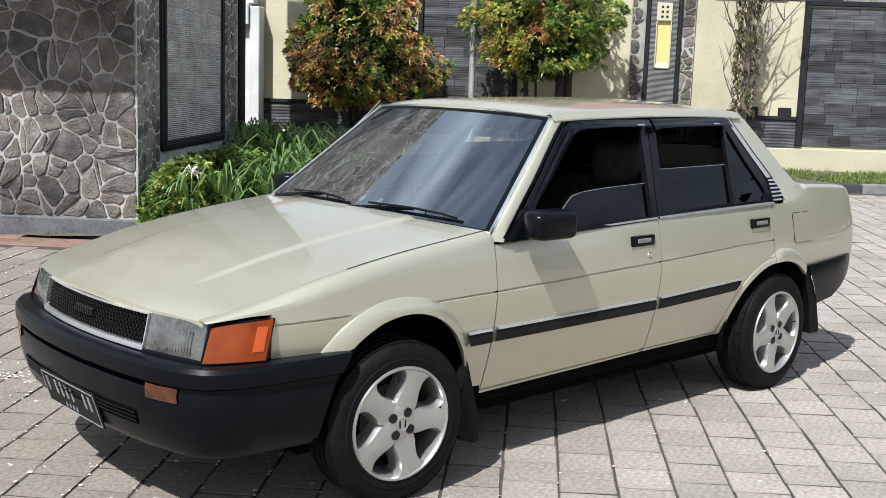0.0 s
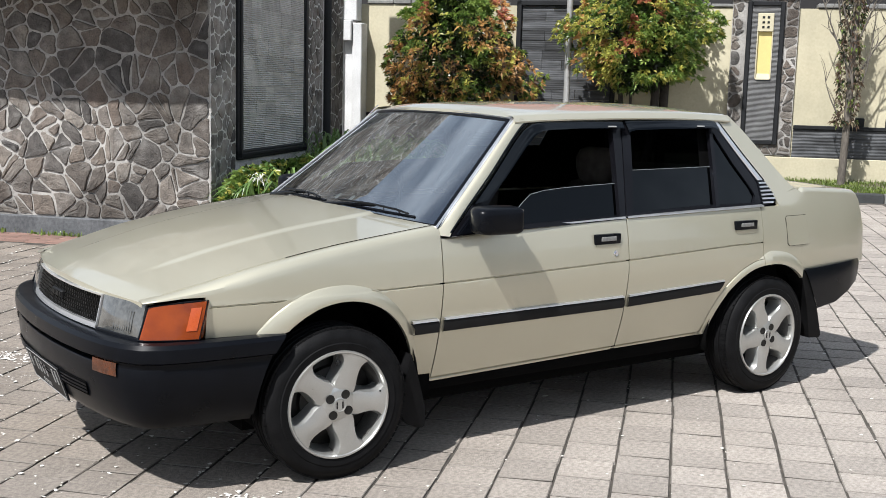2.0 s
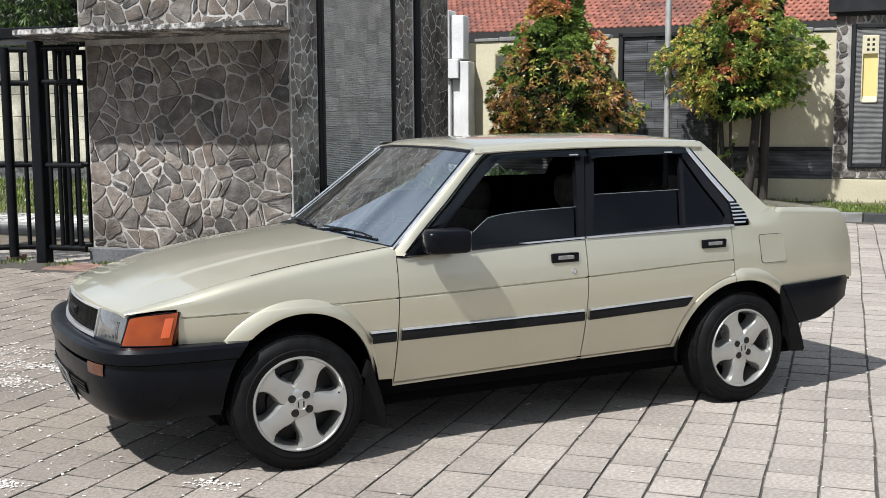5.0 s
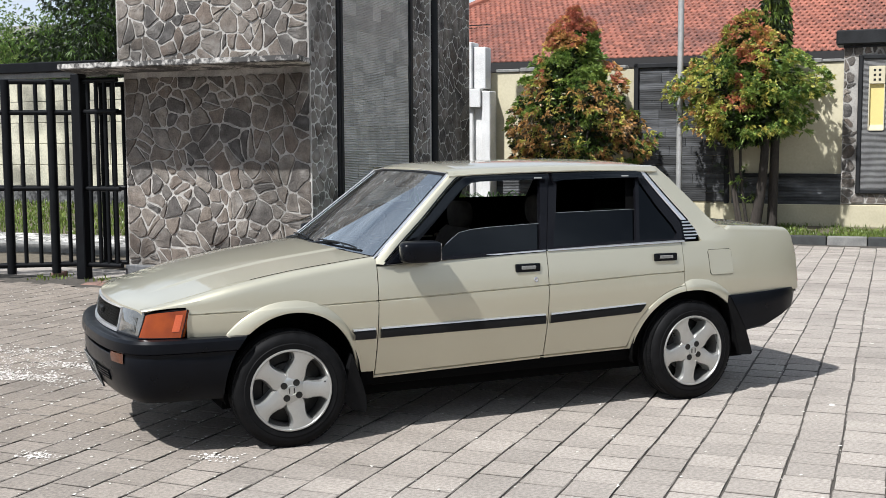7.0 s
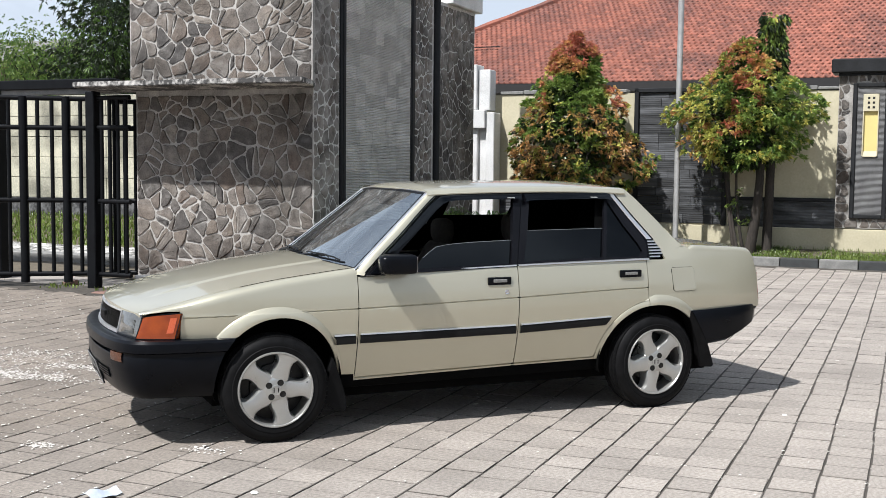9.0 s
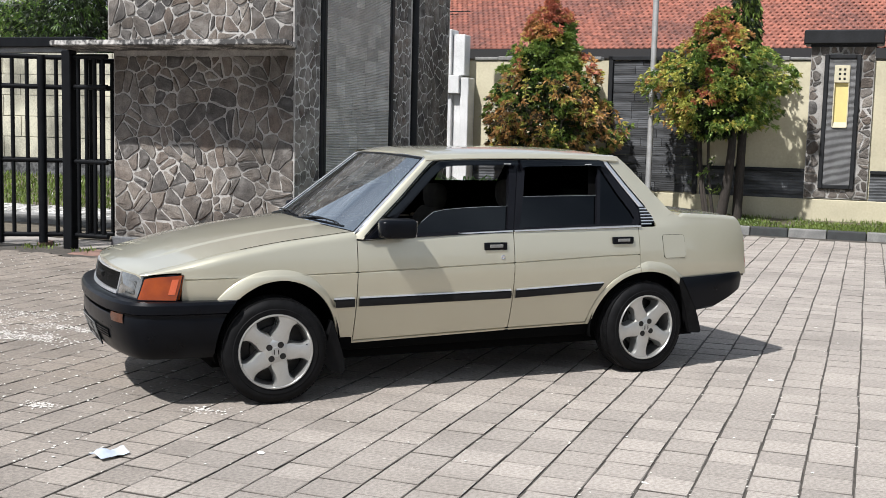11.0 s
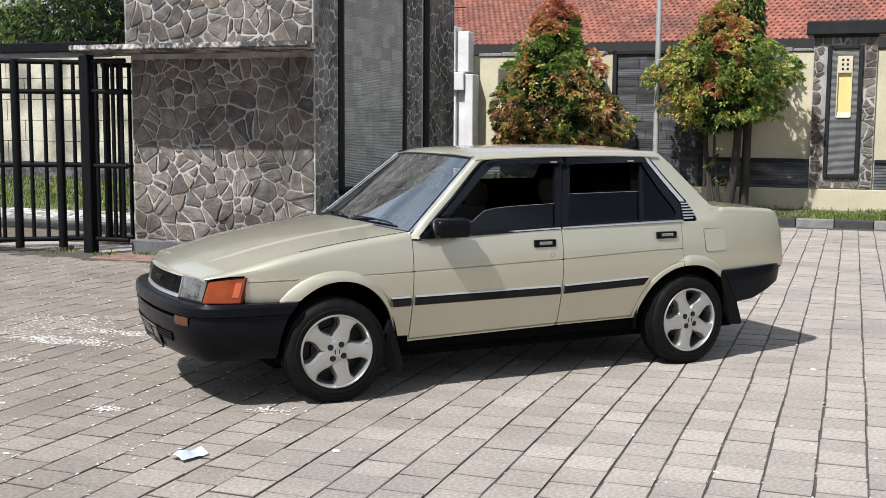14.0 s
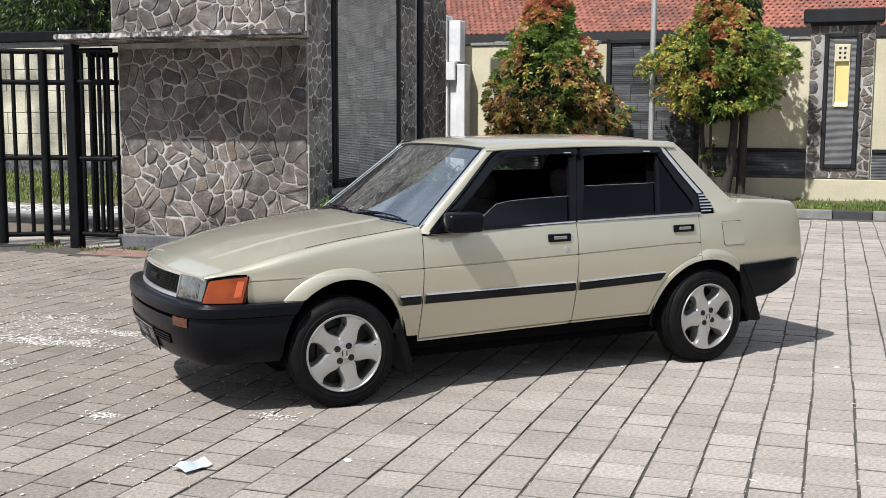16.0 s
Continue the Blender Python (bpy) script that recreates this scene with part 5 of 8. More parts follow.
def wheel(car, x, s, steer=0.0, spin=70.0):
    """A tyre on a five-spoke rim; the outer face looks along -y before it is turned."""
    w = part("wheel", one_box(-0.04, 0.04, 0.02, 0.20, -0.04, 0.04, bevel=0.015), STEEL, car, "silver five-spoke alloy wheel with black tyre",
             m=pose(x, s * 0.80, 0.29, 0, 0, (180 if s > 0 else 0) + steer))
    bm = bmesh.new()
    prof = [(0.196, 0.012), (0.200, 0.004), (0.215, 0.000), (0.232, -0.002), (0.236, 0.001), (0.252, 0.000), (0.262, 0.004), (0.275, 0.012), (0.284, 0.024)]
    prof += [(0.290, 0.040), (0.2905, 0.052), (0.284, 0.054), (0.284, 0.060), (0.2915, 0.062), (0.292, 0.085), (0.285, 0.087), (0.285, 0.094), (0.292, 0.096),
             (0.2915, 0.120), (0.285, 0.122), (0.285, 0.129), (0.2905, 0.131), (0.289, 0.148), (0.280, 0.166), (0.25, 0.182), (0.20, 0.176)]
    lathe(bm, prof, 72, flip=True)
    tyre = part("tyre", bm, RUBBER, w, "black tyre with worn tread", smooth=30)
    bm = bmesh.new()
    for i in range(72):                                             # tread blocks on the shoulder
        t = 2 * math.pi * (i + 0.5) / 72
        c, d = math.cos(t), math.sin(t)
        for r0, r1, y0, y1 in ((0.280, 0.2912, 0.022, 0.051), (0.282, 0.2912, 0.133, 0.152)):
            q = []
            for r in (r0, r1):
                for dt in (-0.038, 0.038):
                    for y in (y0, y1):
                        q.append(bm.verts.new((r * math.cos(t + dt), y if r == r1 else y, r * math.sin(t + dt))))
            for f in ((0, 1, 3, 2), (4, 6, 7, 5), (0, 4, 5, 1), (2, 3, 7, 6), (0, 2, 6, 4), (1, 5, 7, 3)):
                bm.faces.new([q[k] for k in f])
    bmesh.ops.recalc_face_normals(bm, faces=bm.faces)
    part("tread", bm, RUBBER, w)["kind"] = "stuff"
    bm = bmesh.new()
    lathe(bm, [(0.204, 0.016), (0.206, 0.002), (0.203, -0.004), (0.197, -0.004), (0.193, 0.001), (0.190, 0.014), (0.1885, 0.024)], 72)
    part("rim_lip", bm, ALLOY, w, smooth=40)
    # the well is coloured darker than the lip to paint its shade
    bm = bmesh.new()
    lathe(bm, [(0.1885, 0.024), (0.182, 0.05), (0.176, 0.14)], 72)
    part("rim_barrel", bm, RIMSHADE, w, "rim well in darker grey for its shade", smooth=40)
    # outer flange of the disc is added to keep light out behind the spokes
    bm = bmesh.new()
    lathe(bm, [(0.0, 0.07), (0.10, 0.07), (0.128, 0.075), (0.13, 0.10), (0.178, 0.105)], 40)
    part("brake_disc", bm, STEEL, w, smooth=40)
    bm = bmesh.new()
    for k in range(5):                                              # spokes: broad at the rim, waisted, joined at the hub
        t0 = 2 * math.pi * k / 5 + radians(spin)
        rowsp = []
        for r in span(0.030, 0.194, 21):
            hw = lerp(r, [(0.03, 0.036), (0.065, 0.050), (0.085, 0.050), (0.11, 0.043), (0.14, 0.040), (0.160, 0.044), (0.176, 0.056), (0.186, 0.072), (0.194, 0.098)])
            y = lerp(r, [(0.03, 0.004), (0.08, 0.004), (0.14, 0.000), (0.18, -0.001), (0.194, 0.000)])
            row = []
            for q, dy in ((-1.10, 0.075), (-1.0, 0.018), (-0.86, 0.004), (-0.45, 0.0), (0.45, 0.0), (0.86, 0.004), (1.0, 0.018), (1.10, 0.075)):
                x0, z0 = r, hw * q
                row.append((x0 * math.cos(t0) - z0 * math.sin(t0), y + dy, x0 * math.sin(t0) + z0 * math.cos(t0)))
            rowsp.append(row)
        sheet(bm, rowsp, flip=False)
    bmesh.ops.recalc_face_normals(bm, faces=bm.faces)
    part("spokes", bm, ALLOY, w, smooth=35)
    bm = bmesh.new()
    lathe(bm, [(0.0, 0.001), (0.050, 0.002), (0.066, 0.006), (0.074, 0.014), (0.078, 0.03)], 48)
    part("hub_plate", bm, ALLOY, w, smooth=40)
    # dark discs instead of recesses: the nut holes' shade as colour
    for k in range(4):
        t = math.pi / 4 + k * math.pi / 2 + 0.2
        bm = bmesh.new()
        lathe(bm, [(0.0, 0.0002), (0.0145, 0.0002), (0.0168, -0.0012), (0.0174, 0.002)], 18)
        part("nut_hole", bm, STEEL, w, m=pose(0.045 * math.cos(t), 0, 0.045 * math.sin(t)))
    bm = bmesh.new()
    lathe(bm, [(0.0, -0.004), (0.022, -0.004), (0.0235, -0.0055), (0.0270, -0.0045), (0.028, 0.002)], 32)
    cap = part("centre_cap", bm, ALLOY, w, smooth=40)
    bm = bmesh.new()
    for x0, x1 in ((-0.014, -0.009), (0.009, 0.014)):
        box(bm, x0, x1, -0.0062, -0.0035, -0.013, 0.013)
    part("emblem", bm, STEEL, cap)
    bm = bmesh.new()
    tube(bm, [(0.176, 0.012, 0.03), (0.168, -0.002, 0.034)], 0.004, 6)
    part("valve", bm, BLACK, w)
    return w


def strip_path(path, profile, s, closed=False):
    """Sweeps (out, up) profile points along a plan path of (x, y); out is away from the car's middle."""
    rowsp = []
    for i, (x, y) in enumerate(path):
        (xa, ya), (xb, yb) = path[max(0, i - 1)], path[min(len(path) - 1, i + 1)]
        dx, dy = xb - xa, yb - ya
        k = math.hypot(dx, dy)
        nx, ny = -dy / k, dx / k
        rowsp.append([(x + nx * o * s, y + ny * o * s, z) for o, z in profile])
    return rowsp


def build_car():
    car = thing("car", pose(0, 0, 0), "champagne gold four-door sedan parked on grey paving", "car")
    S2 = (-1, 1)
    # --- wings, doors, rear quarters
    for s in S2:
        nm = "nearside" if s < 0 else "offside"
        xs = sorted(set(span(-0.69, -0.489, 9)) | {-0.487} | set(span(-0.48, -0.31, 14)) | set(arch_xs(FA, -0.31, 0.372, 44)) | set(span(0.372, 0.475, 9)))

        def whigh(x):
            return smooth_lerp(x, BONNET) - lerp(x, [(-0.70, 0.003), (-0.49, 0.028), (-0.35, 0.045)])

        def low(x):
            if x < -0.488:
                return min(0.724, whigh(x) - 0.002)
            return max(0.578 if x < -0.20 else 0.30, arch(x, FA))
        flank_panel("front_wing", s, xs, low, whigh, car, rows=20,
                    over=lambda x: (smooth_lerp(x, SHOULDER), smooth_lerp(x, BONNET)))
        door = flank_panel("front_door", s, span(0.480, 1.4695, 36), lambda x: sill_z(x) + 0.019, lambda x: smooth_lerp(x, BELT), car,
                           rows=26, over=lambda x: (flank(x, 0.9) - 0.03, smooth_lerp(x, BELT) + 0.008))
        rdoor = flank_panel("rear_door", s, sorted(set(span(1.4745, 2.0, 18)) | set(span(2.0, 2.372, 40))), lambda x: max(sill_z(x) + 0.019, arch(x, RA, 0.034) if x < 2.43 else 0),
                            lambda x: smooth_lerp(x, BELT), car, rows=26, over=lambda x: (flank(x, 0.9) - 0.03, smooth_lerp(x, BELT) + 0.008))

        qxs = sorted(set(arch_xs(RA, 2.052, 2.372, 40)) | set(span(2.018, 2.048, 10)))
        flank_panel("wheel_lip", s, qxs, lambda x: max(0.322, arch(x, RA)), lambda x: max(0.334, arch(x, RA, 0.031)), car, rows=6)
        rear_side(car, s)
        # windscreen pillar
        bm = bmesh.new()
        pts = []
        for q in span(-0.06, 1, 15):
            a = Vector((0.474, 0.722, 0.918)).lerp(Vector((0.974, 0.546, 1.336)), q)
            z = lerp(q, [(0, 0.884), (0.25, 0.995), (0.5, 1.107), (0.78, 1.235), (0.91, 1.291), (1.0, 1.328)])
            b = Vector((lerp(z, [(0.884, 0.520), (0.995, 0.650), (1.107, 0.788), (1.235, 0.930), (1.291, 0.994), (1.328, 1.055)]), upper(z) + 0.004, z))
            b = b.lerp(a, 0.14)
            up = Vector((-0.3, 0.55, 0.6)).normalized() * min(1.0, max(0.0, q * 6))
            pts.append([side(p, s) for p in (a + Vector((0.006, -0.02, -0.02)), a, a.lerp(b, 0.2) + up * 0.010, a.lerp(b, 0.5) + up * 0.014, a.lerp(b, 0.82) + up * 0.008, b, b + Vector((0.004, -0.02, -0.006)))])
        sheet(bm, pts, flip=s > 0)
        wp = part("windscreen_pillar", bm, PAINT, car, smooth=50)
        for k, nm, mt, r, lab in ((1.5, "bead", BRIGHT, 0.0042, "thin bright bead along the pillar"), (4.6, "gutter", BLACK, 0.0045, "black drip gutter")):
            bm = bmesh.new()
            tube(bm, [Vector(row[int(k)]).lerp(Vector(row[int(k) + 1]), k % 1) for row in pts[1:]], r, 6)
            part(nm, bm, mt, wp, lab, smooth=60)
        # roof edge above the doors
        bm = bmesh.new()
        pts = []
        for x in span(0.965, 2.318, 28):
            zt = smooth_lerp(x, [(0.955, 1.352), (1.15, 1.362), (1.6, 1.372), (2.0, 1.372), (2.318, 1.362)])
            pts.append([side(p, s) for p in ((x, 0.565, zt - 0.036), (x, 0.576, zt - 0.032), (x, 0.577, zt - 0.026), (x, 0.568, zt - 0.022), (x, 0.558, zt - 0.006), (x, 0.541, zt), (x, 0.515, zt + 0.006))])
        sheet(bm, pts, flip=s > 0)
        part("roof_rail", bm, PAINT, car, smooth=40)
        # sill
        bm = bmesh.new()
        pts = [[side(p, s) for p in ((x, flank(x, 0.3) - 0.012, sill_z(x) + 0.020), (x, flank(x, 0.3) - 0.002, sill_z(x) + 0.014), (x, flank(x, 0.3) + 0.002, sill_z(x) + 0.009), (x, flank(x, 0.3) - 0.003, sill_z(x)), (x, flank(x, 0.3) - 0.016, sill_z(x) - 0.004), (x, 0.6, 0.28))] for x in span(0.372, 2.05, 24)]
        sheet(bm, pts, flip=s < 0)
        part("sill", bm, PAINT, car, smooth=40)
        # black lower sill, darkened further with the shade colour of the underside
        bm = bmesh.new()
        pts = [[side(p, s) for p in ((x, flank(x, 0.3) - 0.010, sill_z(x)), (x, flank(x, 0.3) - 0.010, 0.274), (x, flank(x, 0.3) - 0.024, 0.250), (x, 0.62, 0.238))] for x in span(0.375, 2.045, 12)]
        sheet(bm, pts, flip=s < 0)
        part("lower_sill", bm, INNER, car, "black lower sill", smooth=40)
        # near-black strips behind the door seams paint the shade of the gaps
        for x0, z1 in ((0.477, 0.868), (1.472, 0.903), (2.374, 0.918)):
            bm = bmesh.new()
            sheet(bm, [[side((x, flank(x0, z) - 0.006, z), s) for x in (x0 - 0.012, x0 + 0.012)] for z in span(0.31 if x0 < 2 else 0.72, z1, 14)])
            part("door_gap", bm, INNER, car)
        # black sheet added behind the quarter glass to keep the cabin dark
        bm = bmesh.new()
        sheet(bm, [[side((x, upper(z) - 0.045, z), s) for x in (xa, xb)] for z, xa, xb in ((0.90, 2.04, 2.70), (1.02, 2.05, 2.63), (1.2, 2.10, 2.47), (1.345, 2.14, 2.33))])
        part("cabin_shade", bm, INNER, car)
        door_things(car, s, door, rdoor)
    body_middle(car)
    nose(car)
    tail(car)
    cabin(car)
    for x, s, st, sp in ((0, -1, -4, 70), (0, 1, -4, 20), (2.43, -1, 0, 44), (2.43, 1, 0, 10)):
        wheel(car, x, s, st, sp)
    return car


def frame_ring(outer, inner, s, out=0.0, deep=0.02):
    """A window frame: the ring between two outlines in (x, z), lying on the glasshouse."""
    bm = bmesh.new()
    a = [side((x, upper(z) + out, z), s) for x, z in outer]
    b = [side((x, upper(z) + out + 0.002, z), s) for x, z in inner]
    c = [side((x, upper(z) + out - deep, z), s) for x, z in inner]
    d = [side((x, upper(z) + out - deep, z), s) for x, z in outer]
    sheet(bm, [d, a, b, c], close_v=True)
    bmesh.ops.recalc_face_normals(bm, faces=bm.faces)
    return bm


def dense(poly, n=6):
    res = []
    for (x0, z0), (x1, z1) in zip(poly, poly[1:] + poly[:1]):
        res += [(x0 + (x1 - x0) * i / n, z0 + (z1 - z0) * i / n) for i in range(n)]
    return res


def pane(poly, s, out, mt, name, parent, label=""):
    bm = bmesh.new()
    f = [bm.verts.new(side((x, upper(z) + out, z), s)) for x, z in poly]
    bm.faces.new(f if s > 0 else f[::-1])
    r = bmesh.ops.extrude_face_region(bm, geom=list(bm.faces))
    bmesh.ops.translate(bm, verts=[v for v in r["geom"] if isinstance(v, bmesh.types.BMVert)], vec=(0, -s * 0.004, 0))
    bmesh.ops.recalc_face_normals(bm, faces=bm.faces)
    return part(name, bm, mt, parent, label)


def door_things(car, s, door, rdoor):
    # black frames round the side windows
    f_out = [(0.512, 0.884), (1.0, 0.897), (1.469, 0.908), (door_cut(1.12) - 0.003, 1.12), (door_cut(1.342) - 0.003, 1.342), (1.33, 1.340), (1.048, 1.328), (0.955, 1.263), (0.78, 1.107)]
    f_in = [(0.62, 0.906), (1.0, 0.915), (1.437, 0.924), (1.484, 1.12), (1.524, 1.300), (1.32, 1.302), (1.095, 1.292), (1.02, 1.245), (0.835, 1.085)]
    part("window_frame", frame_ring(f_out, f_in, s, 0.0, 0.03), GLOSSBLACK, door, "black window frame", smooth=30)
    r_out = [(1.479, 0.912), (1.95, 0.930), (2.388, 0.932), (2.402, 0.965), (2.404, 1.035), (2.31, 1.205), (2.206, 1.345), (1.88, 1.350), (door_cut(1.345) + 0.003, 1.345), (door_cut(1.12) + 0.003, 1.12)]
    r_in = [(1.520, 0.930), (1.95, 0.946), (2.335, 0.946), (2.364, 0.978), (2.345, 1.02), (2.268, 1.131), (2.176, 1.295), (1.88, 1.310), (1.636, 1.303), (1.584, 1.12)]
    part("window_frame", frame_ring(r_out, r_in, s, 0.0, 0.03), GLOSSBLACK, rdoor, "black window frame", smooth=30)
    bm = bmesh.new()
    sheet(bm, [[side((x + (2.135 - 2.112) * q, upper(z) + 0.002 - 0.0 * q, z), s) for q in (0, 1)] for x, z in ((2.068, 0.938), (2.117, 1.12), (2.164, 1.302))], flip=s > 0)
    fold(bm, (0, -s * 0.02, 0))
    part("divider_bar", bm, GLOSSBLACK, rdoor)
    bm = bmesh.new()
    sheet(bm, [[side((x, upper(z) - 0.004, z), s) for x in (door_cut(z) - 0.011, door_cut(z) + 0.011)] for z in span(0.905, 1.345, 6)], flip=s < 0)
    part("centre_pillar", bm, BLACK, car, "black centre pillar")
    # panes: the near front one is wound most of the way down, the rear one a little
    if s < 0:
        pane([(0.80, 0.895), (1.455, 0.90), (1.492, 1.058), (1.30, 1.053), (1.166, 1.048), (1.05, 1.040), (0.975, 1.027), (0.93, 1.0), (0.884, 0.969)], s, -0.018, TINT, "window_glass", door, "dark tinted glass, wound half down")
        pane([(1.505, 0.905), (2.085, 0.905), (2.142, 1.118), (1.565, 1.112)], s, -0.018, TINT, "window_glass", rdoor, "dark tinted glass, wound half down")
        for who, edge in ((door, [(0.884, 0.969), (0.93, 1.0), (0.975, 1.027), (1.05, 1.040), (1.166, 1.048), (1.30, 1.053), (1.485, 1.058)]), (rdoor, [(1.572, 1.112), (2.120, 1.118)])):
            bm = bmesh.new()
            tube(bm, [side((x, upper(z) - 0.017, z + 0.001), s) for x, z in edge], 0.0016, 5)
            part("glass_edge", bm, GLASSEDGE, who, "pale ground edge of the pane")
    else:
        pane([(0.63, 0.90), (1.455, 0.90), (1.49, 1.09), (0.86, 1.07)], s, -0.018, TINT, "window_glass", door, "dark tinted glass, wound down")
        pane([(1.505, 0.90), (2.06, 0.90), (2.126, 1.15), (1.575, 1.15)], s, -0.018, TINT, "window_glass", rdoor, "dark tinted glass, wound half down")
    pane([(2.086, 0.936), (2.33, 0.938), (2.366, 0.978), (2.348, 1.02), (2.27, 1.131), (2.19, 1.29), (2.182, 1.297)], s, -0.008, TINT, "quarter_glass", rdoor, "dark tinted glass")
    # smoked rain visors
    for who, hi, lo in ((door, [(0.655, 1.002), (0.785, 1.108), (0.93, 1.236), (0.995, 1.290), (1.05, 1.320), (1.12, 1.328), (1.33, 1.333), (1.582, 1.335)],
                               [(0.715, 1.020), (0.830, 1.102), (0.975, 1.222), (1.045, 1.274), (1.085, 1.288), (1.14, 1.294), (1.33, 1.300), (1.572, 1.301)]),
                        (rdoor, [(1.600, 1.338), (1.64, 1.339), (1.88, 1.343), (2.17, 1.344), (2.203, 1.337)], [(1.594, 1.284), (1.645, 1.293), (1.88, 1.299), (2.16, 1.302), (2.205, 1.292)])):
        bm = bmesh.new()
        pts = []
        for (xa, za), (xb, zb) in zip(hi, lo):
            pts.append([side((xa + (xb - xa) * a, upper(za + (zb - za) * a) + o, za + (zb - za) * a), s) for a, o in ((0.0, 0.003), (0.10, 0.016), (0.30, 0.022), (0.55, 0.024), (0.62, 0.029), (1.0, 0.033))])
        sheet(bm, pts, flip=s < 0)
        fold(bm, (0, -s * 0.003, 0))
        part("rain_visor", bm, VISOR, who, "smoked plastic rain visor", smooth=50)
        x0, z0 = (1.497, 1.309) if who is door else (2.075, 1.311)
        bm = bmesh.new()
        sheet(bm, [[side((x, upper(z) + 0.036, z), s) for z in (z0 - 0.003, z0 + 0.003)] for x in (x0 - 0.024, x0 + 0.024)])
        fold(bm, (0, -s * 0.002, 0))
        part("maker_mark", bm, PLATEWHITE, who)
    # bright strips: along the belt, up the rear pillar, louvre at its foot
    for who, x0, x1 in ((door, 0.53, 1.466), (rdoor, 1.478, 2.39)):
        bm = bmesh.new()
        pts = []
        for x in span(x0, x1, 14):
            z = smooth_lerp(x, BELT) + 0.004
            y = flank(x, 0.9) - 0.001
            pts.append([side(p, s) for p in ((x, y - 0.008, z), (x, y + 0.004, z + 0.002), (x, y + 0.003, z + 0.009), (x, y - 0.016, z + 0.012))])
        sheet(bm, pts, flip=s > 0)
        part("belt_strip", bm, BRIGHT, who, "bright metal belt strip", smooth=40)
    bm = bmesh.new()
    sheet(bm, [[side((x + w * q, upper(z) + (0.006 if 0 < q < 1 else 0.0), z), s) for q in (0, 0.2, 0.8, 1)] for x, z, w in ((2.198, 1.342, 0.034), (2.307, 1.186, 0.040), (2.410, 1.050, 0.045))], flip=s < 0)
    ps = part("pillar_strip", bm, BRIGHT, car, "bright metal strip", smooth=30)
    bm = bmesh.new()
    sheet(bm, [[side((x + w * q, upper(z) + 0.0015, z), s) for q in (-0.22, 1.24)] for x, z, w in ((2.198, 1.342, 0.034), (2.307, 1.186, 0.040), (2.410, 1.050, 0.045))], flip=s < 0)
    part("strip_seal", bm, BLACK, ps)
    louv = part("pillar_louvre", plate(bmesh.new(), [side((x, upper(z) - 0.002, z), s) for x, z in ((2.406, 1.05), (2.458, 1.05), (2.506, 0.981), (2.509, 0.954), (2.474, 0.936), (2.398, 0.930))], (0, s * 0.004, 0)), BLACK, car, "black louvre with bright bars")
    for i in range(6):
        z = 0.944 + i * 0.0185
        x0, x1 = lerp(z, [(0.93, 2.403), (1.05, 2.412)]), lerp(z, [(0.93, 2.46), (0.956, 2.502), (0.981, 2.500), (1.05, 2.453)])
        bm = bmesh.new()
        sheet(bm, [[side((x, upper(z) + o, z + dz), s) for o, dz in ((0.002, -0.005), (0.009, -0.002), (0.006, 0.004), (0.002, 0.005))] for x in (x0, x1)], flip=s > 0)
        part("bar", bm, BRIGHT, louv)
    strip_z = lambda x: lerp(x, [(0.3, 0.506), (1.47, 0.514), (2.13, 0.536)])
    strip_y = lambda x: flank(x, 0.55) if x > 0.47 else max(flank(x, 0.505), flank(x, 0.575), flank(0.47, 0.55)) + 0.001
    # rubbing strips
    for x0, x1, who in ((0.336, 0.462, car), (0.490, 1.456, door), (1.486, 2.110, rdoor)):
        bm = bmesh.new()
        pts = []
        cols = span(x0, x1, 12)
        for i, x in enumerate(cols):
            zb = strip_z(x)
            zt = zb + 0.058
            sk = (-0.036 if x1 > 2 and i == len(cols) - 1 else 0.032 if x0 < 0.4 and i == 0 else 0)
            y = strip_y(x)
            pts.append([side(p, s) for p in ((x + sk, y, zb), (x + sk, y + 0.009, zb + 0.004), (x + sk * 0.4, y + 0.013, zb + 0.03), (x, y + 0.010, zt - 0.013), (x, y, zt - 0.011))])
        sheet(bm, pts, flip=s > 0)
        fold(bm, (0, -s * 0.006, 0))
        st = part("rubbing_strip", bm, TRIM, who, "dark grey rubbing strip with bright upper edge", smooth=50)
        bm = bmesh.new()
        sheet(bm, [[side((x, strip_y(x) + o, strip_z(x) + 0.047 + dz), s) for o, dz in ((0.0, 0.001), (0.0145, 0.002), (0.0135, 0.008), (0.0, 0.011))] for x in span(x0 + 0.002, x1 - 0.004, 12)], flip=s > 0)
        part("bright_edge", bm, BRIGHT, st, smooth=50)
    # handles and lock
    for x0, x1, z0, z1, who in ((1.270, 1.420, 0.806, 0.852, door), (2.168, 2.320, 0.824, 0.869, rdoor)):
        y = flank((x0 + x1) / 2, 0.84)
        h = part("door_handle", box(bmesh.new(), x0, x1, *sorted((s * (y - 0.006), s * (y + 0.015))), z0, z1, bevel=0.007, seg=2), BLACK, who, "black pull handle with grey insert", smooth=40)
        part("insert", box(bmesh.new(), x0 + 0.032, x1 - 0.03, *sorted((s * (y + 0.013), s * (y + 0.018))), z0 + 0.015, z1 - 0.012, bevel=0.002), KERBMAT, h)
        bm = bmesh.new()
        pts = [[side((xm, flank(xm, z0) + o, z0 + dz), s) for o, dz in ((0.0005, 0.004), (0.004, -0.014), (0.0005, -0.028))] for xm in span(x0 + 0.012, x1 - 0.004, 8)]
        sheet(bm, pts, flip=s < 0)
        part("handle_dish", bm, PAINT, who, smooth=60)
    bm = bmesh.new()
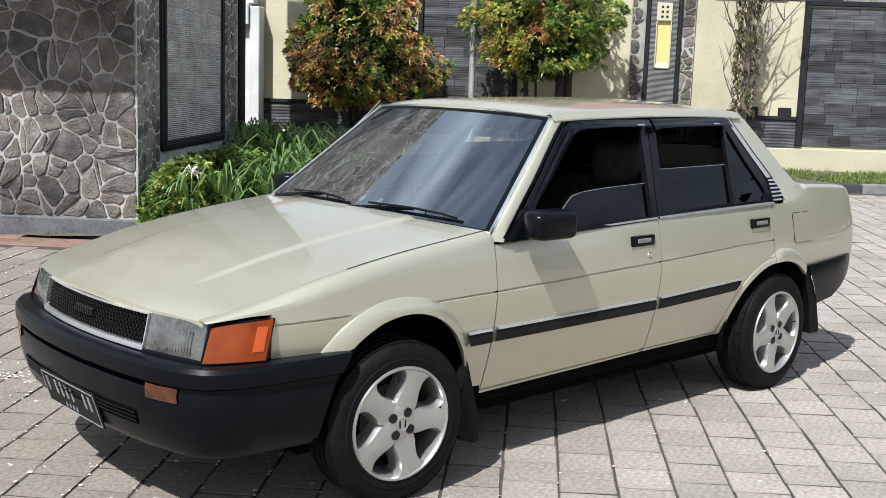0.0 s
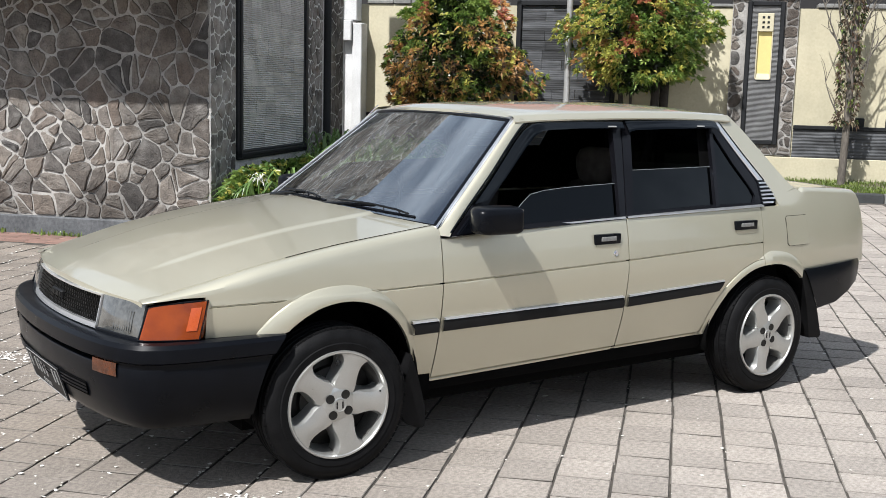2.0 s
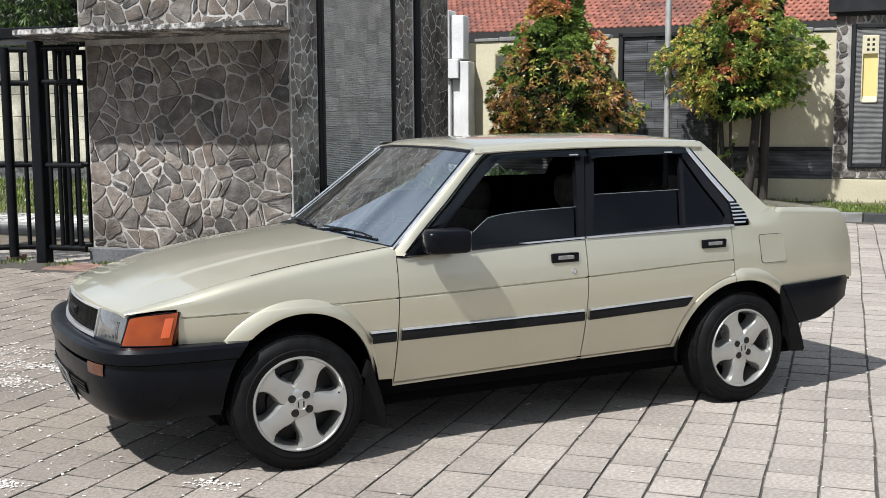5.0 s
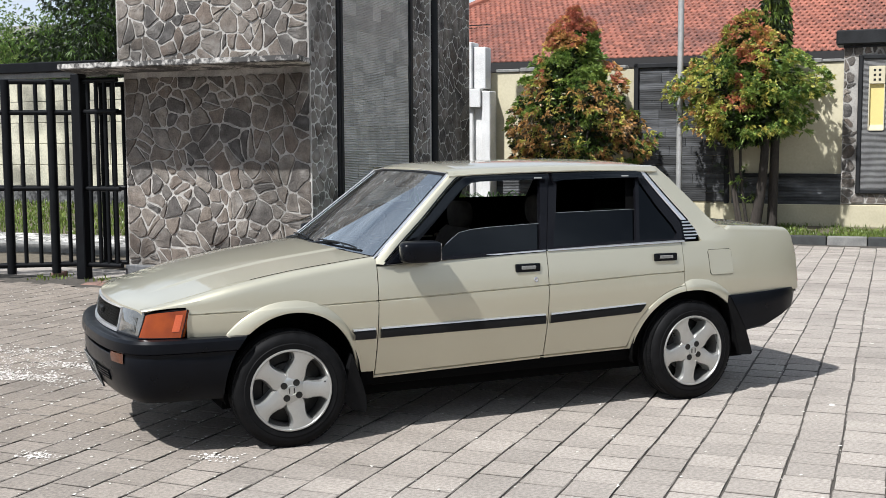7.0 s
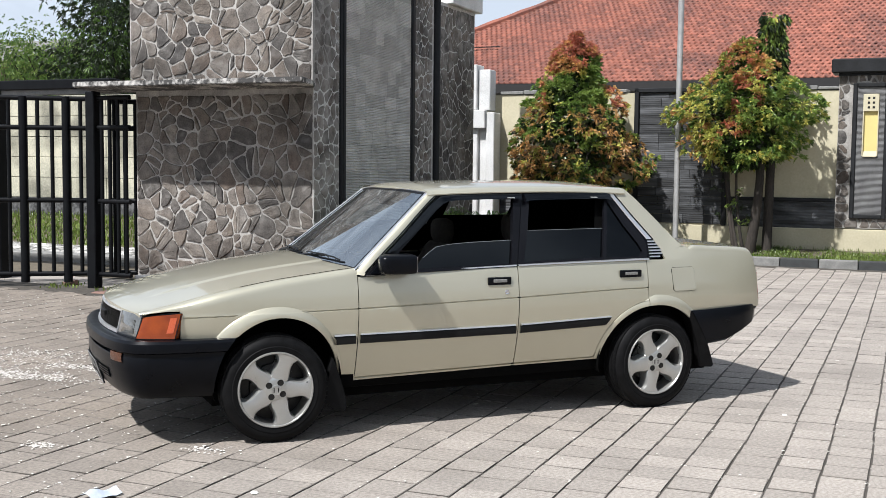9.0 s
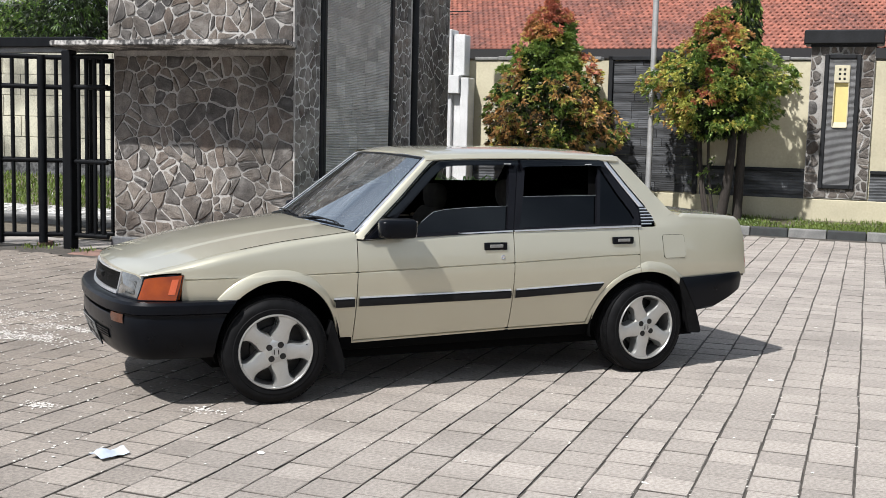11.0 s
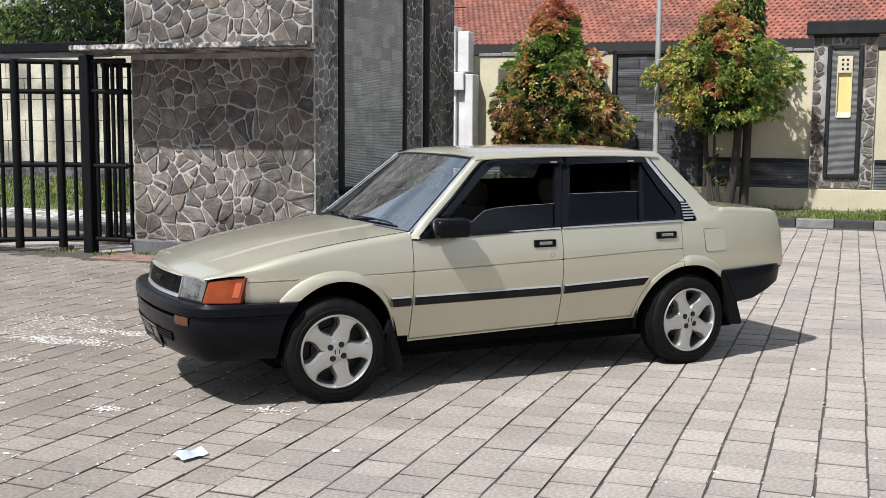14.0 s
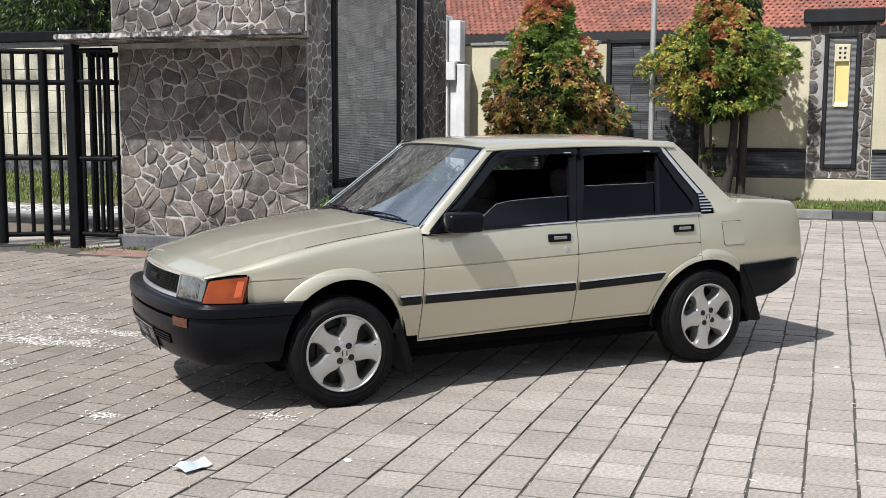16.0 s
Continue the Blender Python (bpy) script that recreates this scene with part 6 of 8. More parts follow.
    lathe(bm, [(0.0, -0.006), (0.006, -0.006), (0.0065, -0.004), (0.011, -0.005), (0.014, -0.002), (0.0145, 0.004)], 20)
    part("lock", bm, CHROME, door, "round chrome door lock", m=pose(1.392, s * (flank(1.39, 0.763)), 0.763, 0, 0, 0 if s < 0 else 180), smooth=30)
    # door mirror
    mir = bmesh.new()
    rows_ = []
    for y, xf, xb, z0, z1 in ((0.755, 0.640, 0.700, 0.925, 0.985), (0.770, 0.605, 0.735, 0.905, 0.998), (0.785, 0.585, 0.762, 0.897, 1.004), (0.815, 0.573, 0.780, 0.894, 1.006), (0.850, 0.572, 0.784, 0.895, 1.004), (0.872, 0.580, 0.784, 0.897, 1.000), (0.882, 0.596, 0.780, 0.903, 0.993), (0.886, 0.63, 0.77, 0.915, 0.98)):
        cx, cz, hx, hz = (xf + xb) / 2, (z0 + z1) / 2, (xb - xf) / 2, (z1 - z0) / 2
        ring = []
        for t in [2 * math.pi * k / 32 for k in range(32)]:
            c, d = math.cos(t), math.sin(t)
            e = 0.22 if c > 0 else 0.42                             # square at the glass, rounded in front
            ring.append(side((cx + hx * math.copysign(abs(c) ** e, c), y, cz + hz * math.copysign(abs(d) ** (0.25 if c > 0 else 0.4), d)), s))
        rows_.append(ring)
    v = sheet(mir, rows_, close_v=True, flip=s < 0)
    mir.faces.new(v[-1] if s < 0 else v[-1][::-1])
    bmesh.ops.recalc_face_normals(mir, faces=mir.faces)
    mo = part("door_mirror", mir, BLACK, door, "black plastic door mirror", smooth=50)
    bm = bmesh.new()
    plate(bm, [side(p, s) for p in ((0.540, 0.748, 0.890), (0.72, 0.744, 0.895), (0.72, 0.725, 0.965), (0.69, 0.712, 0.99), (0.655, 0.716, 0.985))], (0, s * 0.024, 0), bevel=0.004)
    part("mirror_foot", bm, BLACK, mo)
    part("mirror_glass", box(bmesh.new(), 0.775, 0.7875, *sorted((s * 0.785, s * 0.868)), 0.906, 0.992), CHROME, mo)


def body_middle(car):
    # bonnet, crowned, with a pressed line near each side
    bm = bmesh.new()
    pts = []
    for i, q in enumerate(span(0, 1, 30)):
        row = []
        for w in span(-1, 1, 121):
            xf = -0.768 + 0.085 * abs(w) ** 2.1
            xb = 0.36 + 0.10 * abs(w) ** 2
            x = xf + (xb - xf) * q
            ye = smooth_lerp(max(-0.72, x), SHOULDER) - 0.006
            zc = smooth_lerp(max(-0.74, x), BONNET) + 0.032 * (1 - w * w) + 0.002
            zc -= 0.010 * max(0, 1 - q * 12) ** 2
            zc += 0.007 * min(1.0, max(0.0, (0.553 - abs(w)) / 0.034)) * min(1, max(0, (q - 0.14) * 9))
            row.append((x, ye * w, zc))
        pts.append(row)
    sheet(bm, pts)
    fold(bm, (0, 0, -0.02))
    bon = part("bonnet", bm, PAINT, car, "champagne bonnet with two pressed lines", smooth=28)
    for k in (0, -1):                                               # the shut line along each wing: a black bar for its shade
        bm = bmesh.new()
        tube(bm, [Vector(row[k]) + Vector((0, 0.002 if k else -0.002, -0.0002)) for row in pts[13:]], 0.0013, 5)
        part("shut_line", bm, INNER, bon, "thin black bar for the shaded gap beside the wing")
    # scuttle with air slots below the screen
    bm = bmesh.new()
    sheet(bm, [[(0.35 + 0.10 * abs(w) ** 2 + dx, 0.705 * w, smooth_lerp(0.36 + 0.1 * w * w, BONNET) + 0.030 * (1 - w * w) + dz) for w in span(-1, 1, 25)] for dx, dz in ((0.0, -0.02), (0.03, -0.018), (0.10, -0.01))])
    part("scuttle", bm, BLACK, car, "black scuttle panel")
    # roof
    bm = bmesh.new()
    pts = []
    for q in span(0, 1, 30):
        row = []
        for w in span(-1, 1, 25):
            xf, xb = 0.918 + 0.05 * w * w, 2.330 - 0.02 * w * w
            x = xf + (xb - xf) * q
            ze = smooth_lerp(x, [(0.90, 1.352), (1.15, 1.366), (1.6, 1.376), (2.0, 1.376), (2.33, 1.360)])
            row.append((x, 0.524 * w, ze + 0.030 * (1 - abs(w) ** 2.4) - 0.016 * max(0, 1 - q * 16) ** 2 - 0.006 * max(0, 1 - (1 - q) * 12)))
        pts.append(row)
    sheet(bm, pts)
    fold(bm, (0, 0, -0.03))
    part("roof", bm, PAINT, car, "champagne roof panel", smooth=40)

    # screens
    def screen(low, high, nm, lab, mt, flip):
        bm = bmesh.new()
        pts = [[tuple(a + (b - a) * q for a, b in zip(low(w), high(w))) for w in span(-1, 1, 25)] for q in span(0, 1, 12)]
        sheet(bm, pts, flip=flip)
        return part(nm, bm, mt, car, lab, smooth=60), pts
    wl = lambda w: (0.382 + 0.090 * abs(w) ** 2.2, 0.722 * w, 0.916 + 0.014 * (1 - w * w))
    wh = lambda w: (0.925 + 0.046 * abs(w) ** 2.2, 0.546 * w, 1.334 + 0.020 * (1 - w * w))
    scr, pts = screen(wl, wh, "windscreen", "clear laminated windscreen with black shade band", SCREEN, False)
    edge = [p for p in pts[0]] + [r[-1] for r in pts[1:]] + pts[-1][::-1] + [r[0] for r in pts[::-1]][1:-1]
    cen = Vector((0.62, 0, 1.14))
    nrm = Vector((-0.62, 0, 0.78))
    for nm, mt, r0, r1, h in (("rubber_seal", BLACK, 1.012, 0.955, 0.004), ("bright_surround", BRIGHT, 1.010, 0.997, 0.010)):
        bm = bmesh.new()
        ring = []
        for f, hh in ((r0, 0.0), (r0 * 0.995, h), (r1 * 1.005, h), (r1, 0.0)):
            ring.append([cen + (Vector(p) - cen) * f + nrm * hh for p in edge])
        sheet(bm, ring, close_v=True)
        bmesh.ops.recalc_face_normals(bm, faces=bm.faces)
        part(nm, bm, mt, scr, smooth=50)
    bm = bmesh.new()
    sheet(bm, [[tuple(a + (b - a) * q + (0.006 if k == 0 else -0.003 if k == 2 else 0) for k, (a, b) in enumerate(zip(wl(w), wh(w)))) for w in span(-0.97, 0.97, 21)] for q in (0.85, 0.99)])
    part("shade_band", bm, TINT, scr, "dark tinted shade band", smooth=60)
    for y in (0.015, -0.098):                         # two round stickers low on the screen
        bm = bmesh.new()
        c = Vector(wl(y / 0.7)) + (Vector(wh(y / 0.7)) - Vector(wl(y / 0.7))) * 0.115 + Vector((0.004, 0, -0.003))
        d = (Vector(wh(0)) - Vector(wl(0))).normalized()
        bm.faces.new([bm.verts.new(c + d * 0.019 * math.sin(t) + Vector((0, 0.016 * math.cos(t), 0))) for t in [2 * math.pi * i / 20 for i in range(20)]])
        part("sticker", bm, GALV, scr, "pale round sticker")
    rl = lambda w: (2.665 - 0.02 * abs(w) ** 2, 0.66 * w, 1.000 + 0.016 * (1 - w * w))
    rh = lambda w: (2.325 - 0.02 * abs(w) ** 2, 0.51 * w, 1.352 + 0.026 * (1 - w * w))
    screen(rl, rh, "rear_window", "tinted rear window", TINT, True)
    bm = bmesh.new()
    sheet(bm, [[(x - 0.01 * w * w, 0.715 * w, z + 0.012 * (1 - w * w)) for w in span(-1, 1, 15)] for x, z in ((2.61, 0.985), (2.66, 1.003), (2.70, 1.006))])
    part("rear_scuttle", bm, PAINT, car, smooth=50)
    # boot lid
    bm = bmesh.new()
    pts = []
    for x in span(2.69, 3.262, 26):
        z = smooth_lerp(x, DECK) if x < 3.25 else 0.84
        pts.append([(x + 0.014 * (1 - w * w), (flank(min(x, 3.2), 0.95) - 0.045 - 0.05 * max(0.0, (2.76 - x) / 0.07)) * w, z + 0.014 * (1 - w * w)) for w in span(-1, 1, 25)])
    sheet(bm, pts)
    fold(bm, (0, 0, -0.02))
    part("boot_lid", bm, PAINT, car, "champagne boot lid", smooth=40)
    # dark shell inside, floor and wheel housings, their shade put into the near-black colour
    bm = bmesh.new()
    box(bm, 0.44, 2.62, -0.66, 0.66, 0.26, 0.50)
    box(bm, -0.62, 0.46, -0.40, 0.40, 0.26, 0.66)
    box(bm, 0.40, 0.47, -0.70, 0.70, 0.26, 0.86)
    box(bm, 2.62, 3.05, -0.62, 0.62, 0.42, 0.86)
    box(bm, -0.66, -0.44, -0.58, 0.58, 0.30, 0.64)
    # low plate added unseen, to darken the ground under the car
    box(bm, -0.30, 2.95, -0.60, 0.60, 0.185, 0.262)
    part("underbody", bm, INNER, car, "underbody in near-black shade")
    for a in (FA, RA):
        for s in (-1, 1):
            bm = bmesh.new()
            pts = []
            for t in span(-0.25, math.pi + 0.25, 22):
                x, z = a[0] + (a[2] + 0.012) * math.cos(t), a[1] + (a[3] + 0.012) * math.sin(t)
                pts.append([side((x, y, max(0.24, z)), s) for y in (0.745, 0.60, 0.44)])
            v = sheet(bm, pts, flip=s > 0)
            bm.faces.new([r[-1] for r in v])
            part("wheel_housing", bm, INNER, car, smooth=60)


def nose(car):
    face = lambda y, z: -0.80 + 0.102 * (abs(y) / 0.65) ** 2.1 + (z - 0.585) * 0.22
    # grille: chrome surround, dark mesh of raised studs in rows
    g = part("grille", (lambda bm: (sheet(bm, [[(face(y, z) + 0.030, y, z) for y in span(-0.38, 0.38, 13)] for z in (0.588, 0.64, 0.694)], flip=True), bm)[1])(bmesh.new()), GLOSSBLACK, car, "black studded grille in a bright surround")
    bm = bmesh.new()
    for j in range(8):
        z = 0.600 + j * 0.0125
        pts = [[(face(y, z) + o, y, z + dz) for o, dz in ((0.028, 0.004), (0.010, 0.002), (0.012, -0.003), (0.028, -0.004))] for y in span(-0.372, 0.372, 25)]
        sheet(bm, pts, flip=True)
    bmesh.ops.recalc_face_normals(bm, faces=bm.faces)
    part("grille_bars", bm, BLACK, g)
    bm = bmesh.new()
    for j in range(8):
        z = 0.600 + j * 0.0125
        for i in range(38):
            y = -0.365 + i * 0.0195 + (j % 2) * 0.009
            x = face(y, z)
            box(bm, x + 0.006, x + 0.030, y - 0.0035, y + 0.0035, z - 0.0045, z + 0.0045)
    part("grille_studs", bm, STEEL, g)
    bm = bmesh.new()
    x0 = face(0.03, 0.65)
    box(bm, x0 - 0.006, x0 + 0.012, -0.062, 0.062, 0.634, 0.664, bevel=0.004)
    bd = part("badge", bm, TRIM, g, "grey badge with raised bars")
    bm = bmesh.new()
    for i in range(6):
        box(bm, x0 - 0.010, x0 - 0.004, -0.052 + i * 0.0185, -0.042 + i * 0.0185, 0.640, 0.658)
    part("badge_bars", bm, STEEL, bd)
    for za, zb in ((0.580, 0.600), (0.695, 0.702)):
        bm = bmesh.new()
        sheet(bm, [[(face(y, z) + o, y, z) for o, z in ((0.02, za), (-0.003, za + 0.001), (-0.004, zb - 0.002), (0.02, zb))] for y in span(-0.388, 0.388, 21)], flip=False)
        bmesh.ops.recalc_face_normals(bm, faces=bm.faces)
        part("surround", bm, BRIGHT, g, smooth=40)
    for s in (-1, 1):
        bm = bmesh.new()
        sheet(bm, [[side((face(y, z) + o, y, z), s) for y, o in ((0.384, 0.02), (0.3845, -0.003), (0.388, -0.003), (0.389, 0.02))] for z in (0.586, 0.64, 0.70)])
        bmesh.ops.recalc_face_normals(bm, faces=bm.faces)
        part("surround_end", bm, BRIGHT, g)
        # headlamp: housing, cloudy lens with flutes
        lamp = bmesh.new()
        sheet(lamp, [[side((face(y, z) + 0.002 - 0.010 * math.sin(math.pi * j / 8) * math.sin(math.pi * i / 12), y, z), s) for i, y in enumerate(span(0.396, 0.640, 13))] for j, z in enumerate(span(0.588, 0.702, 9))], flip=s < 0)
        fold(lamp, (0.03, 0, 0))
        hl = part("headlamp", lamp, LENS, car, "rectangular headlamp with cloudy glass", smooth=40)
        bm = bmesh.new()
        sheet(bm, [[side((face(y, z) + o, y, z), s) for o, z in ((0.03, 0.570), (-0.004, 0.572), (-0.005, 0.586), (0.01, 0.590))] for y in span(0.394, 0.652, 9)])
        bmesh.ops.recalc_face_normals(bm, faces=bm.faces)
        part("lamp_seal", bm, BLACK, hl)
        bm = bmesh.new()
        for i in range(9):
            y = 0.50 + i * 0.012
            tube(bm, [side((face(y, z) - 0.004, y, z), s) for z in span(0.602, 0.672, 5)], 0.0022, 5)
        part("lens_flutes", bm, LENS, hl)
        # amber corner lamp that wraps on to the wing
        lo = [(-0.708, 0.655), (-0.694, 0.668), (-0.664, 0.684), (-0.61, 0.706), (-0.565, 0.722), (-0.521, 0.735)]
        hi = [(-0.668, 0.646), (-0.655, 0.657), (-0.622, 0.672), (-0.570, 0.696), (-0.527, 0.712), (-0.485, 0.726)]
        zlo, zhi = [0.582] * 6, [0.694, 0.697, 0.702, 0.708, 0.712, 0.716]

        def lens(i, q, out=0.004):
            return side((lo[i][0] + (hi[i][0] - lo[i][0]) * q, lo[i][1] + (hi[i][1] - lo[i][1]) * q + out, zlo[i] + (zhi[i] - zlo[i]) * q), s)
        bm = bmesh.new()
        sheet(bm, [[lens(i, q) for q in span(0.02, 0.98, 7)] for i in range(6)], flip=s > 0)
        fold(bm, (0.02, -s * 0.02, 0))
        am = part("corner_lamp", bm, AMBER, car, "amber corner lamp", smooth=40)
        bm = bmesh.new()
        sheet(bm, [[Vector(lens(4, q, 0.007)).lerp(Vector(lens(k, q, 0.007)), f) for q in (0.24, 0.84)] for k, f in ((3, 0.15), (5, 0.62))], flip=s > 0)
        fold(bm, (0, -s * 0.006, 0))
        part("side_reflector", bm, REDORANGE, am)
        bm = bmesh.new()
        loop = [lens(i, 0.0, 0.001) for i in range(6)] + [lens(i, 1.0, 0.001) for i in range(5, -1, -1)]
        tube(bm, loop + loop[:1], 0.0042, 6, caps=False)
        part("lamp_rim", bm, BLACK, am)
    # bumper: swept round the nose
    half = [(-0.866, 0.0), (-0.862, 0.15), (-0.851, 0.30), (-0.833, 0.44), (-0.806, 0.56), (-0.773, 0.65), (-0.728, 0.717), (-0.66, 0.755), (-0.56, 0.775), (-0.44, 0.787), (-0.36, 0.792), (-0.29, 0.798)]
    path = [(x, -y) for x, y in half[::-1]] + half[1:]

    def prof(x, y):
        k = 1.0 if abs(y) < 0.5 else 0.0
        return [(-0.09, 0.574), (-0.035, 0.580), (-0.012, 0.576), (0.0, 0.562), (0.003, 0.535), (0.002, 0.517), (-0.004, 0.512), (-0.012 - 0.032 * k, 0.509), (-0.012 - 0.032 * k, 0.493), (-0.012, 0.490), (-0.010, 0.484), (-0.011, 0.455), (-0.010, 0.430), (-0.014, 0.405), (-0.024, 0.360), (-0.045, 0.30), (-0.075, 0.268), (-0.14, 0.258)]
    bm = bmesh.new()
    rows_ = [strip_path(path, prof(x, y), 1)[i] for i, (x, y) in enumerate(path)]
    for row in (rows_[0], rows_[-1]):                               # the ends follow the wheel arch
        for j, (x, y, z) in enumerate(row):
            row[j] = (FA[0] - (FA[2] + 0.004) * math.sqrt(max(0.0, 1 - ((z - FA[1]) / (FA[3] + 0.004)) ** 2)) - 0.004, y, z)
    sheet(bm, rows_)
    bmesh.ops.recalc_face_normals(bm, faces=bm.faces)
    fb = part("front_bumper", bm, BLACK, car, "black plastic wrap-round front bumper", smooth=32)
    bm = bmesh.new()
    inlet = [(x, y) for x, y in half[:4]]
    pth = [(x, -y) for x, y in inlet[::-1]] + inlet[1:]
    # no opening is cut: a near-black sheet paints the inlet's shade
    sheet(bm, strip_path(pth, [(-0.035, 0.406), (-0.011, 0.402), (-0.022, 0.352), (-0.05, 0.346)], 1))
    bmesh.ops.recalc_face_normals(bm, faces=bm.faces)
    part("air_inlet", bm, INNER, fb, "air inlet as a near-black sheet for its shade")
    for j in range(3):
        bm = bmesh.new()
        sheet(bm, strip_path(pth, [(-0.03, 0.360 + j * 0.014), (-0.0165 + j * 0.003, 0.361 + j * 0.014), (-0.0165 + j * 0.003, 0.366 + j * 0.014), (-0.03, 0.367 + j * 0.014)], 1))
        bmesh.ops.recalc_face_normals(bm, faces=bm.faces)
        part("inlet_bar", bm, BLACK, fb)
    for s in (-1, 1):
        bm = bmesh.new()
        pts = []
        for y in span(0.497, 0.628, 7):
            x = lerp(y, [(0.44, -0.833), (0.56, -0.806), (0.65, -0.773)]) - 0.001
            pts.append([side((x + o, y, z), s) for o, z in ((0.022, 0.457), (0.006, 0.459), (0.004, 0.482), (0.006, 0.506), (0.022, 0.508))])
        sheet(bm, pts, flip=s < 0)
        part("bumper_lamp", bm, DULLAMBER, fb, "small orange lamp in the bumper", smooth=40)
    bm = bmesh.new()                                                # unseen tray added below the nose to keep light off the ground
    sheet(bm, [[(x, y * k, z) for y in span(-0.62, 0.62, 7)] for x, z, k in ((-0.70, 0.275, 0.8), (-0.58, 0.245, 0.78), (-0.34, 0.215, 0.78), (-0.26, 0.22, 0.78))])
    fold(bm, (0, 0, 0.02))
    part("shading_tray", bm, INNER, car, "added black tray that darkens the ground below", smooth=40)
    # number plate, hung below the bumper, its characters kept as plain bars
    pl = part("number_plate", box(bmesh.new(), -0.004, 0.004, -0.215, 0.215, -0.068, 0.068, bevel=0.003), PLATE, fb, "black number plate with pale bars", m=pose(-0.832, 0.01, 0.337, 0, -18, 0))
    for y0, y1, z0, z1 in [(0.168, 0.180, -0.01, 0.045)] + [(0.098 - i * 0.042, 0.112 - i * 0.042, -0.01, 0.045) for i in range(4)] + [(-0.130, -0.116, -0.01, 0.045), (-0.172, -0.158, -0.01, 0.045)] + [(0.055 - i * 0.028, 0.064 - i * 0.028, -0.050, -0.034) for i in range(4)]:
        part("plate_bar", one_box(-0.0065, -0.003, y0, y1, z0, z1), PLATEWHITE, pl)
    bm = bmesh.new()
    for y0, y1, z0, z1 in ((-0.211, 0.211, 0.060, 0.063), (-0.211, 0.211, -0.063, -0.060), (-0.211, -0.208, -0.063, 0.063), (0.208, 0.211, -0.063, 0.063)):
        box(bm, -0.006, -0.003, y0, y1, z0, z1)
    part("plate_border", bm, PLATEWHITE, pl)
    # flaps behind the wheels
    for s in (-1, 1):
        for pts in ([(0.325, 0.44), (0.352, 0.373), (0.382, 0.284), (0.403, 0.214), (0.404, 0.142), (0.392, 0.132), (0.323, 0.155), (0.285, 0.20), (0.30, 0.34)], [(2.66, 0.606), (2.70, 0.597), (2.776, 0.50), (2.831, 0.39), (2.872, 0.285), (2.888, 0.238), (2.876, 0.226), (2.792, 0.232), (2.745, 0.40), (2.70, 0.52)]):
            bm = bmesh.new()
            plate(bm, [side((x, 0.787 - 0.05 * max(0, 0.45 - z), z), s) for x, z in pts], (0.012, -s * 0.10, 0), bevel=0.002)
            part("mud_flap", bm, RUBBER, car, "black rubber mud flap")
    # wipers
    for y0, y1 in ((0.60, 0.02), (0.05, -0.60)):
        bm = bmesh.new()
        at = lambda y, k: Vector((0.378 + 0.09 * abs(y / 0.7) ** 2.2, y, 0.918 + 0.014 * (1 - (y / 0.7) ** 2))) + Vector((0.55, 0, 0.43)) * k + Vector((-0.016, 0, 0.018))
        arm = [at(y0, -0.03), at(y0 + (y1 - y0) * 0.3, 0.025), at(y0 + (y1 - y0) * 0.62, 0.055)]
        tube(bm, arm, [0.012, 0.008, 0.006], 6)
        w = part("wiper", bm, BLACK, car, "black windscreen wiper")
        bm = bmesh.new()
        tube(bm, [at(y0 + (y1 - y0) * q, 0.036 + 0.014 * (1 - abs(q - 0.62) / 0.38) - (0.012 if q > 0.9 else 0)) + Vector((-0.010, 0, 0.010)) for q in span(0.26, 0.98, 7)], 0.0045, 5)
        tube(bm, [at(y0 + (y1 - y0) * q, 0.030) + Vector((0.008, 0, -0.006)) for q in span(0.24, 1.0, 7)], 0.0065, 5)
        for q in (0.36, 0.5, 0.74, 0.88):
            tube(bm, [at(y0 + (y1 - y0) * q, 0.03), at(y0 + (y1 - y0) * q, 0.044) + Vector((-0.010, 0, 0.010))], 0.003, 5)
        part("blade", bm, BLACK, w)
    bm = bmesh.new()
    tube(bm, AERIAL, [0.004, 0.003, 0.002], 6)
    part("aerial", bm, CHROME, car, "thin metal aerial on the pillar")


AERIAL = [(0.78, 0.650, 1.150), (0.94, 0.606, 1.300), (1.002, 0.592, 1.364)]


